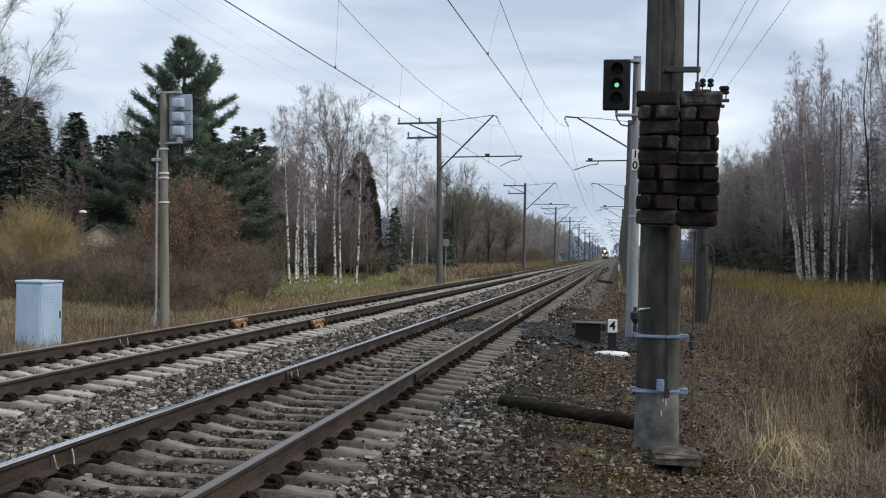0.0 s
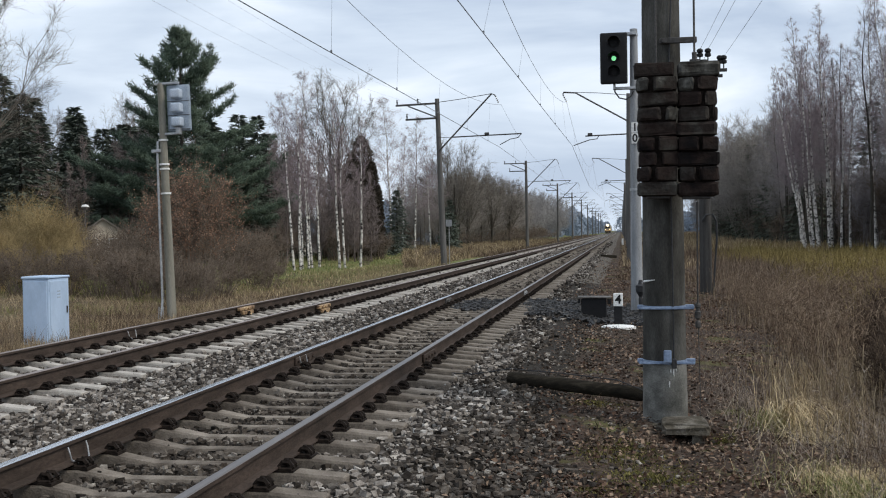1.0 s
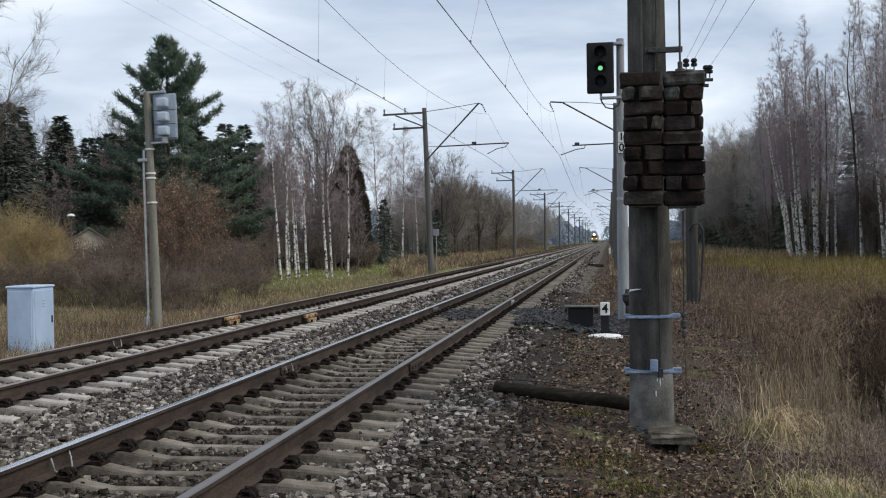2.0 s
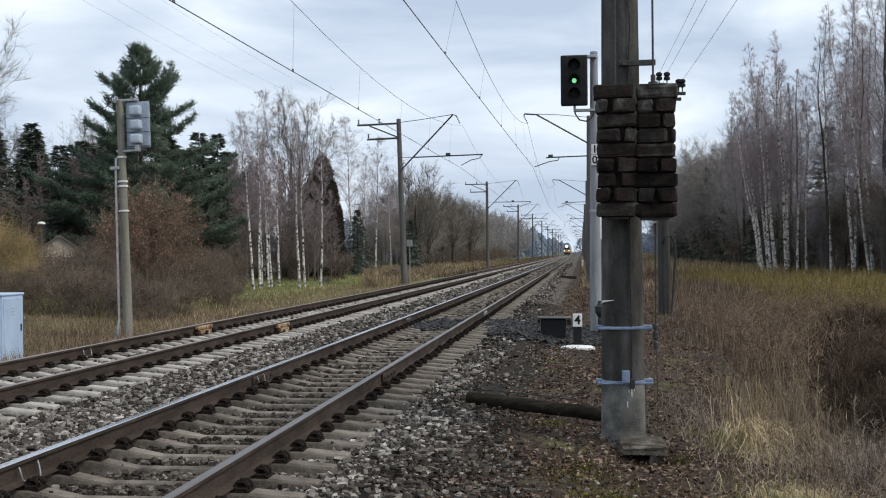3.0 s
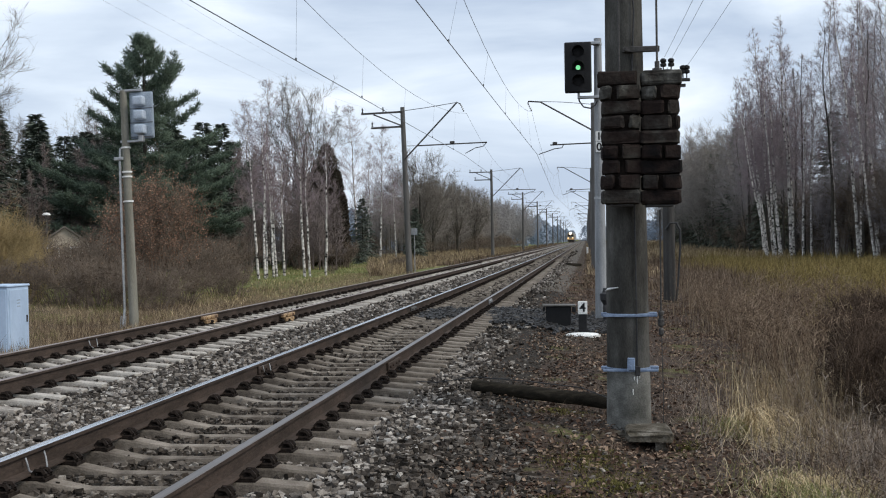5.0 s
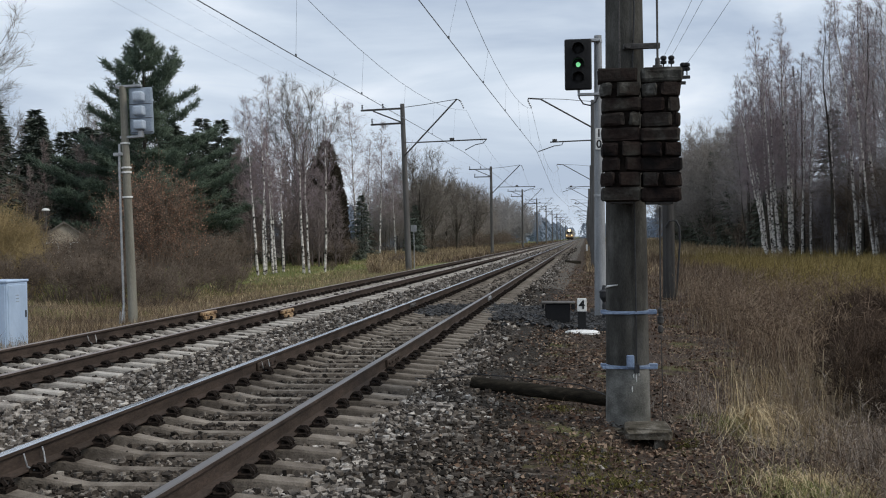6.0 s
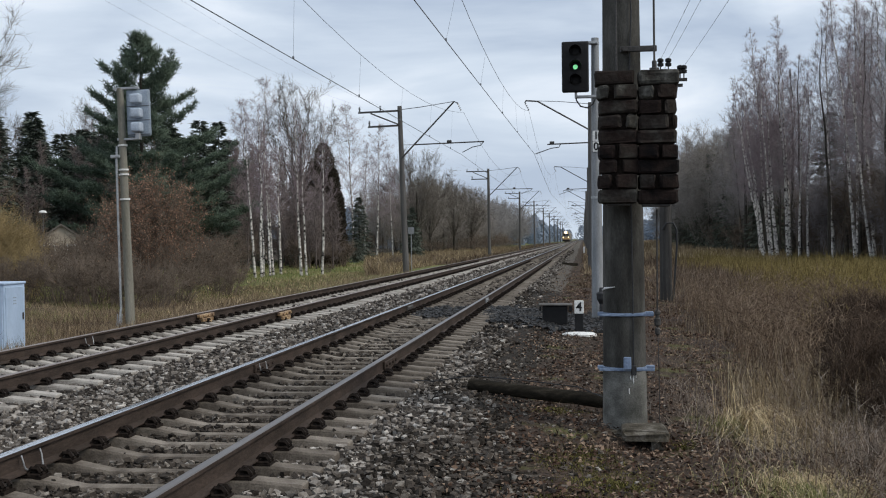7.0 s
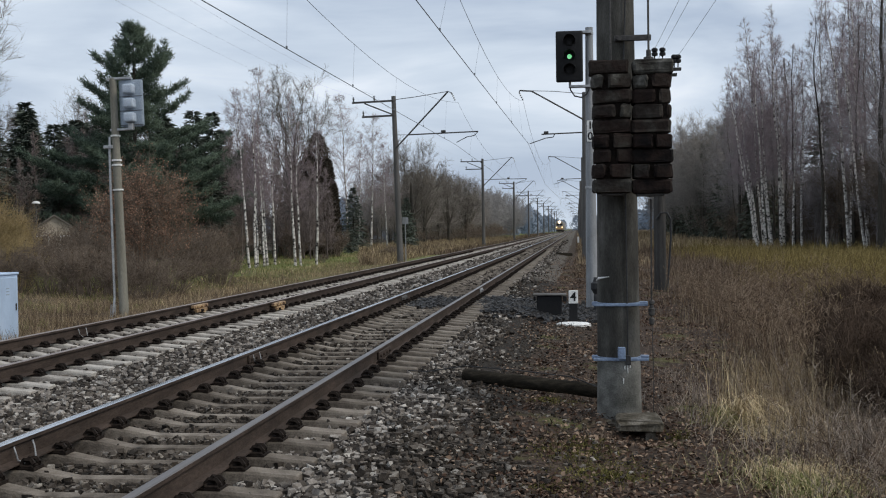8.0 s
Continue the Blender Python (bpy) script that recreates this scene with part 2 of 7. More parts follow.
mat("dry_grass", [(0.2, (0.13, 0.092, 0.058)), (0.5, (0.265, 0.20, 0.125)), (0.8, (0.43, 0.345, 0.225))], scale=0.35, rough=0.85, bump=0, island=0.75, local=False)
mat("weed_stem", [(0.2, (0.056, 0.038, 0.027)), (0.5, (0.120, 0.084, 0.058)), (0.8, (0.235, 0.18, 0.13))], scale=0.35, rough=0.9, bump=0, island=0.7, local=False)
mat("olive_grass", [(0.2, (0.085, 0.063, 0.023)), (0.5, (0.175, 0.133, 0.05)), (0.8, (0.26, 0.21, 0.09))], scale=0.15, rough=0.85, bump=0, island=0.6, local=False)
mat("green_grass", [(0.2, (0.085, 0.092, 0.032)), (0.5, (0.165, 0.175, 0.062)), (0.8, (0.27, 0.265, 0.11))], scale=0.3, rough=0.8, bump=0, island=0.6, local=False)
mat("grey_stalk", [(0.2, (0.11, 0.084, 0.066)), (0.5, (0.215, 0.172, 0.14)), (0.8, (0.37, 0.315, 0.262))], scale=0.6, rough=0.9, bump=0, island=0.7, local=False)
mat("straw", [(0.2, (0.27, 0.195, 0.10)), (0.5, (0.50, 0.385, 0.22)), (0.8, (0.68, 0.56, 0.36))], scale=0.5, rough=0.8, bump=0, island=0.7, local=False)
mat("dead_leaf", [(0.2, (0.045, 0.026, 0.018)), (0.5, (0.095, 0.058, 0.040)), (0.8, (0.25, 0.18, 0.13))], scale=0.6, rough=0.9, bump=0, island=0.8, local=False)
mat("moss", [(0.2, (0.065, 0.060, 0.020)), (0.5, (0.135, 0.122, 0.040)), (0.8, (0.22, 0.195, 0.072))], scale=2, rough=0.9, bump=0, island=0.6, local=False)
mat("mossy_concrete", [(0.32, (0.030, 0.026, 0.018)), (0.5, (0.080, 0.070, 0.054)), (0.68, (0.19, 0.175, 0.15))], scale=6, rough=0.95, fine=50, bump=0.6)
mat("dark_stalk", [(0.2, (0.030, 0.020, 0.014)), (0.5, (0.062, 0.042, 0.030)), (0.8, (0.11, 0.08, 0.058))], scale=0.6, rough=0.9, bump=0, island=0.6)
mat("house_wall", [(0.3, (0.36, 0.31, 0.24)), (0.7, (0.48, 0.42, 0.34))], scale=2, rough=0.9)
mat("house_roof", [(0.3, (0.10, 0.09, 0.078)), (0.7, (0.16, 0.145, 0.125))], scale=2, rough=0.9)
# aerial haze put into the base colour of the distant crowns
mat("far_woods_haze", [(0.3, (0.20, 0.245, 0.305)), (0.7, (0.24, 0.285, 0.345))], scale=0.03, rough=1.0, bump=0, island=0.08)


def ground_material():
    m = bpy.data.materials.new("ground_soil")
    m.use_nodes = True
    nt = m.node_tree
    bsdf = nt.nodes["Principled BSDF"]
    bsdf.inputs["Specular IOR Level"].default_value = 0.12
    geo = nt.nodes.new("ShaderNodeNewGeometry")
    sep = nt.nodes.new("ShaderNodeSeparateXYZ")
    nt.links.new(geo.outputs["Position"], sep.inputs[0])

    def noise_at(scale, detail=6):
        n = nt.nodes.new("ShaderNodeTexNoise")
        n.inputs["Scale"].default_value, n.inputs["Detail"].default_value = scale, detail
        nt.links.new(geo.outputs["Position"], n.inputs["Vector"])
        return n.outputs["Fac"]

    def ramp(fac, stops):
        r = nt.nodes.new("ShaderNodeValToRGB")
        els = r.color_ramp.elements
        while len(els) < len(stops):
            els.new(0.5)
        for el, (p, c) in zip(els, stops):
            el.position, el.color = p, (*c, 1)
        nt.links.new(fac, r.inputs["Fac"])
        return r.outputs["Color"]

    def blend(fac, a, b):
        x = nt.nodes.new("ShaderNodeMix")
        x.data_type = "RGBA"
        nt.links.new(fac, x.inputs["Factor"])
        nt.links.new(a, x.inputs["A"])
        nt.links.new(b, x.inputs["B"])
        return x.outputs["Result"]

    def edge(value, wobble, lo, hi):
        a = nt.nodes.new("ShaderNodeMath")
        a.operation = "MULTIPLY_ADD"
        nt.links.new(wobble, a.inputs[0])
        a.inputs[1].default_value = (hi - lo) * 1.2
        nt.links.new(value, a.inputs[2])
        r = nt.nodes.new("ShaderNodeMapRange")
        r.inputs["From Min"].default_value, r.inputs["From Max"].default_value = lo + (hi - lo) * 0.6, hi + (hi - lo) * 0.6
        nt.links.new(a.outputs[0], r.inputs["Value"])
        return r.outputs["Result"]

    mid, fine, wide = noise_at(1.3), noise_at(22, 4), noise_at(0.12)
    soil = ramp(fine, [(0.3, (0.022, 0.015, 0.011)), (0.5, (0.050, 0.035, 0.026)), (0.72, (0.095, 0.070, 0.053))])
    mossy = ramp(fine, [(0.3, (0.055, 0.055, 0.018)), (0.7, (0.13, 0.13, 0.045))])
    litter = blend(ramp(mid, [(0.58, (0, 0, 0)), (0.68, (0.7, 0.7, 0.7))]), soil, mossy)
    meadow = ramp(noise_at(0.5), [(0.3, (0.060, 0.048, 0.022)), (0.5, (0.11, 0.092, 0.036)), (0.7, (0.15, 0.13, 0.052))])
    lawn = ramp(noise_at(0.35), [(0.3, (0.12, 0.105, 0.050)), (0.5, (0.135, 0.145, 0.055)), (0.7, (0.16, 0.185, 0.062))])
    verge = ramp(noise_at(0.6), [(0.3, (0.070, 0.050, 0.033)), (0.6, (0.115, 0.088, 0.052)), (0.75, (0.12, 0.115, 0.05))])
    lawn = blend(edge(sep.outputs["Y"], wide, 36.0, 46.0), verge, lawn)
    forest = ramp(mid, [(0.3, (0.030, 0.024, 0.018)), (0.7, (0.070, 0.055, 0.041))])
    right = blend(edge(sep.outputs["X"], wide, 8.0, 14.0), litter, meadow)
    right = blend(edge(sep.outputs["X"], wide, 20.0, 23.0), right, forest)
    left = blend(edge(sep.outputs["X"], wide, -28.0, -22.0), forest, lawn)
    col = blend(edge(sep.outputs["X"], wide, -7.5, -6.5), left, right)
    nt.links.new(col, bsdf.inputs["Base Color"])
    bsdf.inputs["Roughness"].default_value = 0.95
    bp = nt.nodes.new("ShaderNodeBump")
    bp.inputs["Strength"].default_value, bp.inputs["Distance"].default_value = 0.6, 0.05
    nt.links.new(fine, bp.inputs["Height"])
    nt.links.new(bp.outputs["Normal"], bsdf.inputs["Normal"])
    MATS["ground_soil"] = m


ground_material()


# ---------------------------------------------------------------- mesh helpers
class Shape:
    """Vertices and faces of one part."""

    def __init__(self):
        self.v, self.f, self.slot = [], [], []

    def add(self, verts, faces, slot=0):
        n = len(self.v)
        self.v.extend(tuple(p) for p in verts)
        self.f.extend(tuple(i + n for i in f) for f in faces)
        self.slot.extend([slot] * len(faces))
        return self

    def box(self, lo, hi, m=None):
        (a, b, c), (d, e, f) = lo, hi
        vs = [Vector(p) for p in ((a, b, c), (d, b, c), (d, e, c), (a, e, c), (a, b, f), (d, b, f), (d, e, f), (a, e, f))]
        if m is not None:
            vs = [m @ p for p in vs]
        return self.add(vs, [(3, 2, 1, 0), (4, 5, 6, 7), (0, 1, 5, 4), (1, 2, 6, 5), (2, 3, 7, 6), (3, 0, 4, 7)])

    def rbox(self, lo, hi, bevel=0.01, seg=1, m=None, jitter=0.0, rng=None):
        bm = bmesh.new()
        bmesh.ops.create_cube(bm, size=1.0)
        lo, hi = Vector(lo), Vector(hi)
        for p in bm.verts:
            p.co = Vector(((lo[i] + hi[i]) / 2 + p.co[i] * (hi[i] - lo[i]) for i in range(3)))
        bmesh.ops.bevel(bm, geom=list(bm.edges), offset=bevel, segments=seg, affect="EDGES", profile=0.6)
        bm.verts.index_update()
        vs = [p.co.copy() for p in bm.verts]
        if jitter and rng:
            vs = [p + Vector((rng.uniform(-jitter, jitter) for _ in range(3))) for p in vs]
        if m is not None:
            vs = [m @ p for p in vs]
        self.add(vs, [tuple(q.index for q in f.verts) for f in bm.faces])
        bm.free()
        return self

    def tube(self, pts, radii, sides=8, caps=True, slot=0):
        pts = [Vector(p) for p in pts]
        if not hasattr(radii, "__len__"):
            radii = [radii] * len(pts)
        rings, n = [], len(self.v)
        up = None
        for i, p in enumerate(pts):
            d = (pts[min(i + 1, len(pts) - 1)] - pts[max(i - 1, 0)]).normalized()
            if up is None:
                up = d.orthogonal().normalized()
            else:
                up = (up - d * up.dot(d))
                up = up.normalized() if up.length > 1e-6 else d.orthogonal().normalized()
            side = d.cross(up)
            for k in range(sides):
                a = 2 * math.pi * k / sides
                self.v.append(tuple(p + (up * math.cos(a) + side * math.sin(a)) * radii[i]))
        for i in range(len(pts) - 1):
            for k in range(sides):
                a, b = n + i * sides + k, n + i * sides + (k + 1) % sides
                self.f.append((a, b, b + sides, a + sides))
                self.slot.append(slot)
        if caps:
            self.f.append(tuple(n + k for k in reversed(range(sides))))
            self.f.append(tuple(n + (len(pts) - 1) * sides + k for k in range(sides)))
            self.slot.extend([slot, slot])
        return self

    def lathe(self, profile, at=(0, 0, 0), axis="z", sides=20):
        """profile: (radius, height) pairs, turned round the axis through at."""
        n = len(self.v)
        for r, h in profile:
            for k in range(sides):
                a = 2 * math.pi * k / sides
                c, s = r * math.cos(a), r * math.sin(a)
                p = (c, s, h) if axis == "z" else ((c, h, s) if axis == "y" else (h, c, s))
                self.v.append((p[0] + at[0], p[1] + at[1], p[2] + at[2]))
        for i in range(len(profile) - 1):
            for k in range(sides):
                a, b = n + i * sides + k, n + i * sides + (k + 1) % sides
                self.f.append((a, b, b + sides, a + sides))
                self.slot.append(0)
        self.f.append(tuple(n + k for k in range(sides)))
        self.f.append(tuple(n + (len(profile) - 1) * sides + k for k in range(sides)))
        self.slot.extend([0, 0])
        return self

    def arrays(self):
        return np.array(self.v, dtype=np.float32).reshape(-1, 3), self.f


def mesh_from(shape, name, mats, smooth=False):
    me = bpy.data.meshes.new(name)
    me.from_pydata(shape.v, [], shape.f)
    for m in mats if isinstance(mats, (list, tuple)) else [mats]:
        me.materials.append(MATS[m])
    if any(shape.slot):
        me.polygons.foreach_set("material_index", shape.slot)
    if smooth:
        me.polygons.foreach_set("use_smooth", [True] * len(me.polygons))
        me.set_sharp_from_angle(angle=radians(40))
    me.update()
    return me


def part(name, shape, material, parent=None, label="", smooth=False):
    """Links a shape as one mesh object under a thing or a part."""
    ob = new(name, mesh_from(shape, name, material, smooth))
    if parent is not None:
        ob.parent = parent
    return tagged(ob, label)


def tri_mesh(name, verts, tris, material, flat=False):
    """A large mesh from arrays of vertices and triangles."""
    me = bpy.data.meshes.new(name)
    verts, tris = np.ascontiguousarray(verts, np.float32), np.ascontiguousarray(tris, np.int32)
    me.vertices.add(len(verts))
    me.vertices.foreach_set("co", verts.ravel())
    me.loops.add(tris.size)
    me.loops.foreach_set("vertex_index", tris.ravel())
    me.polygons.add(len(tris))
    me.polygons.foreach_set("loop_start", np.arange(0, tris.size, 3, dtype=np.int32))
    me.materials.append(MATS[material])
    if flat:
        me.polygons.foreach_set("use_smooth", [False] * len(tris))
    me.update(calc_edges=True)
    me.validate()
    return me


def thing(name, at=(0, 0, 0), label="", category="", group="", kind="", rz=0.0):
    ob = new(name)
    ob.matrix_basis = pose(*at, 0, 0, rz)
    return tagged(ob, label, category, group, kind)


def triangles(shape):
    vs, fs = shape.arrays()
    out = []
    for f in fs:
        for k in range(1, len(f) - 1):
            out.append((f[0], f[k], f[k + 1]))
    return vs, np.array(out, dtype=np.int32).reshape(-1, 3)


def joined(pieces):
    """Stacks (verts, tris) pieces into one pair of arrays."""
    vs, ts, n = [], [], 0
    for v, t in pieces:
        vs.append(v)
        ts.append(t + n)
        n += len(v)
    return np.concatenate(vs), np.concatenate(ts)


# ---------------------------------------------------------------- the lie of the land
def bend(y):
    """The line's slow swing to the side far off."""
    t = (y - 110.0) / 20.0
    soft = 20.0 * (math.log1p(math.exp(min(t, 40))) if t < 40 else t)
    return -0.0004 * soft


X_GROUND = [-900, -300, -60, -40, -26, -20, -14, -10, -8.2, -7.2, -6.4, 2.0, 2.5, 3.0, 3.8, 5.0, 8.0, 16, 24, 60, 300, 900]
Z_GROUND = [3.0, 2.0, 0.6, 0.2, -0.35, -0.42, -0.46, -0.58, -0.56, -0.50, -0.80, -0.80, -0.44, -0.46, -0.50, -0.57, -0.64, -0.66, -0.6, 0.0, 2.0, 3.0]


def ground_z(x, y):
    z = float(np.interp(x, X_GROUND, Z_GROUND))
    if x > 5.0 and y > 80.0:
        u, w = min(1.0, (y - 80.0) / 150.0), min(1.0, (x - 5.0) / 5.0)
        z += 0.95 * w * u * u * (3 - 2 * u)
    if x > 2.4 or x < -7.0:
        z += 0.05 * noise.noise(Vector((x * 0.5, y * 0.5, 0.3))) + 0.02 * noise.noise(Vector((x * 2.1, y * 2.1, 4.0)))
    # a hollow before the pole footing
    z -= 0.19 * math.exp(-((x - 4.0) / 0.38) ** 2 - ((y - 11.0) / 0.42) ** 2)
    return z


X_BALLAST = [-7.3, -6.6, -5.9, -5.55, -4.1, -2.65, -2.05, -1.45, 0.0, 1.4, 1.85, 2.35, 2.75, 3.1]
Z_BALLAST = [-0.66, -0.42, -0.295, -0.290, -0.300, -0.285, -0.260, -0.290, -0.310, -0.292, -0.292, -0.38, -0.47, -0.60]


def ballast_z(x, y):
    return float(np.interp(x, X_BALLAST, Z_BALLAST)) + 0.018 * noise.noise(Vector((x * 3, y * 3, 1.7)))


def sheet(xs, ys, height, shift=None):
    xs, ys = list(xs), list(ys)
    vs = [(x + (shift(y) if shift else 0.0), y, height(x, y)) for y in ys for x in xs]
    n = len(xs)
    fs = [(j * n + i, j * n + i + 1, (j + 1) * n + i + 1, (j + 1) * n + i) for j in range(len(ys) - 1) for i in range(n - 1)]
    s = Shape()
    s.add(vs, fs)
    return s


def build_ground():
    xs = [-2500, -900, -300, -150, -90, -60] + list(np.arange(-50, -12, 2.0)) + list(np.arange(-12, -6.4, 0.4)) + list(np.arange(-6.4, 2.0, 1.4))
    xs += list(np.arange(2.0, 9.0, 0.25)) + list(np.arange(9.0, 30, 1.5)) + [35, 45, 60, 90, 150, 300, 900, 2500]
    ys = [-200, -60, -20] + list(np.arange(-8, 30, 0.4)) + list(np.arange(30, 80, 1.2)) + list(np.arange(80, 200, 5.0)) + [210, 240, 280, 330, 400, 500, 700, 1000, 1500, 2500, 4000]
    ob = part("ground", sheet(xs, ys, ground_z), "ground_soil", label="brown soil, leaf litter and autumn grass", smooth=True)
    tagged(ob, category="ground", kind="structure")
    xs = list(np.arange(-7.3, 2.71, 0.2))
    ys = list(np.arange(40, 120, 1.5)) + list(np.arange(120, 420, 10.0)) + [450, 500, 600, 700, 800, 1000]
    ob = part("ballast_bed", sheet(xs, ys, ballast_z, bend), "ballast_far", label="grey ballast bed running far along the line", smooth=True)
    tagged(ob, category="ballast", kind="structure")
    xs = list(np.arange(-7.3, 3.11, 0.2))
    ys = list(np.arange(-8, 40.01, 0.25))
    ob = part("ballast_bed", sheet(xs, ys, ballast_z, bend), "ballast_base", label="grey crushed-stone ballast bed under two tracks", smooth=True)
    return tagged(ob, category="ballast", kind="structure")


BALLAST = build_ground()

# ---------------------------------------------------------------- tracks
PITCH = 0.5435
TRACKS = ((0.0, "rail_top", "sleeper_concrete"), (-4.1, "rail_top_worn", "far_sleeper_concrete"))
RAIL_YS = [-8, 0, 6] + list(range(10, 130, 10)) + list(range(140, 420, 20)) + [450, 500, 600, 700, 850, 1000]


def rail_shape(x):
    prof = [(-0.075, -0.180), (-0.075, -0.170), (-0.010, -0.150), (-0.009, -0.045), (-0.036, -0.034), (-0.0375, -0.006), (-0.030, 0.0),
            (0.030, 0.0), (0.0375, -0.006), (0.036, -0.034), (0.009, -0.045), (0.010, -0.150), (0.075, -0.170), (0.075, -0.180)]
    s, n = Shape(), len(prof)
    vs = [(x + bend(y) + px, y, pz) for y in RAIL_YS for px, pz in prof]
    s.add(vs, [])
    for j in range(len(RAIL_YS) - 1):
        for i in range(n - 1):
            s.f.append((j * n + i, (j + 1) * n + i, (j + 1) * n + i + 1, j * n + i + 1))
            s.slot.append(1 if i in (5, 6, 7) else 0)
    return s


def sleeper_mesh(material):
    """A prestressed sleeper, 2.7 m long, lower in the middle, with raised rail seats."""
    st = [(-1.37, -0.243), (-1.355, -0.233), (-1.0, -0.203), (-0.68, -0.200), (-0.31, -0.268), (0.31, -0.268), (0.68, -0.200), (1.0, -0.203), (1.355, -0.233), (1.37, -0.243)]
    s = Shape()
    for x, z in st:
        w = 0.078 if abs(x) > 0.5 else 0.066
        s.v += [(x, -w - 0.035, -0.40), (x, -w - 0.010, z - 0.020), (x, -w, z), (x, w, z), (x, w + 0.010, z - 0.020), (x, w + 0.035, -0.40)]
    for j in range(len(st) - 1):
        for i in range(5):
            s.f.append((j * 6 + i, j * 6 + i + 1, (j + 1) * 6 + i + 1, (j + 1) * 6 + i))
            s.slot.append(0)
    s.f += [tuple(range(5, -1, -1)), tuple(range((len(st) - 1) * 6, len(st) * 6))]
    s.slot += [0, 0]
    return mesh_from(s, "sleeper", material)


def fastening_shape(x):
    """Base plate, twin coiled spring clips, bolts and nuts at one rail seat."""
    s = Shape()
    s.box((x - 0.19, -0.080, -0.212), (x + 0.19, 0.080, -0.189))
    for k in (-1, 1):
        c = x + k * 0.122
        for j in (-0.042, 0.042):
            coil = [(c + k * 0.050 * math.cos(a), j + 0.006 * math.sin(a), -0.166 + 0.034 * math.sin(a)) for a in [i * math.pi / 3 for i in range(7)]]
            s.tube(coil, 0.019, 5, caps=False)
        s.tube([(c, 0, -0.19), (c, 0, -0.120)], 0.012, 6)
        s.tube([(c, 0, -0.160), (c, 0, -0.134)], [0.030, 0.022], 6)
        s.rbox((c - 0.05, -0.075, -0.192), (c + 0.05, 0.075, -0.172), 0.006)
    return s


def build_track(cx, top, concrete, label):
    track = thing("railway_track", (cx, 0, 0), label, "railway track", "parallel tracks", "structure")
    for k in (-0.7975, 0.7975):
        head = "rail_top_dull" if top == "rail_top" and k > 0 else top
        part("rail", rail_shape(k), ["rust_dark", head], track, {"rail_top": "worn steel rail with a bright running head", "rail_top_dull": "worn steel rail with a dull running head"}.get(head, "rusty steel rail"))
    mesh = sleeper_mesh(concrete)
    clip = [mesh_from(fastening_shape(k), "rail_fastening", "fastening_iron") for k in (-0.7975, 0.7975)]
    rng = random.Random(5 + int(cx))
    rest, vs0, clips = Shape(), None, []
    fv, ft = triangles(fastening_shape(-0.7975))
    gv, gt = triangles(fastening_shape(0.7975))
    for i in range(300):
        y = (4.55 if cx > -1 else 4.71) + i * PITCH
        ob = new("sleeper", mesh)
        ob.parent = track
        ob.matrix_basis = pose(bend(y) + rng.uniform(-0.02, 0.02), y, rng.uniform(-0.008, 0.006), 0, rng.uniform(-0.3, 0.3), rng.uniform(-0.9, 0.9))
        if i < 75:
            for c in clip:
                o = new("rail_fastening", c)
                o.parent = ob
        elif i < 150:
            clips += [(fv + np.array([bend(y), y, 0], np.float32), ft), (gv + np.array([bend(y), y, 0], np.float32), gt)]
    v, t = joined(clips)
    o = new("rail_fastenings", tri_mesh("rail_fastenings", v, t, "fastening_iron"))
    o.parent = track
    tagged(o, kind="stuff")
    for i in range(300, 900):
        y = 4.55 + i * PITCH
        x = bend(y)
        rest.box((x - 1.35, y - 0.09, -0.40), (x + 1.35, y + 0.09, -0.21))
    o = part("sleepers", rest, concrete, track)
    tagged(o, kind="stuff")
    return track


def fishplate(track, x, y, name, material, length=0.8, label="", thick=0.032):
    """Joint bars bolted to both sides of a rail."""
    s = Shape()
    for k in (-1, 1):
        a, b = sorted((x + k * 0.012, x + k * (0.012 + thick)))
        s.rbox((a, y - length / 2, -0.150), (b, y + length / 2, -0.046), 0.008)
        for j in (-0.33, -0.12, 0.12, 0.33):
            s.tube([(x + k * 0.03, y + j * length / 0.8, -0.098), (x + k * (0.035 + thick), y + j * length / 0.8, -0.098)], 0.02, 6)
    return part(name, s, material, track, label)


def bond_wire(track, x, y, side):
    """Two pale bonding leads hanging off the web of a rail."""
    for j in (-0.14, 0.14):
        s = Shape()
        s.tube([(x + side * 0.036, y + j, -0.045), (x + side * 0.05, y + j, -0.09), (x + side * 0.062, y + j * 0.95, -0.145), (x + side * 0.09, y + j * 0.6, -0.178)], 0.007, 6)
        part("bond_wire", s, "galvanised", track, "pale bonding lead")


near = build_track(*TRACKS[0], "used track with bright rails on concrete sleepers")
far = build_track(*TRACKS[1], "rusty-railed track on pale concrete sleepers")
bond_wire(near, -0.7975, 7.88, 1)
bond_wire(near, -0.7975, 13.9, 1)
fishplate(near, -0.7975, 14.0, "fishplate", "rust_dark")
fishplate(near, 0.7975, 14.4, "fishplate", "rust_dark")
fishplate(near, -0.7975, 26.2, "insulated_joint", "mast_concrete", 0.75, "pale insulated rail joint", 0.035)
fishplate(near, 0.7975, 29.2, "insulated_joint", "pale_concrete", 0.75, "pale insulated rail joint", 0.035)
bond_wire(far, -0.7975, 17.6, 1)


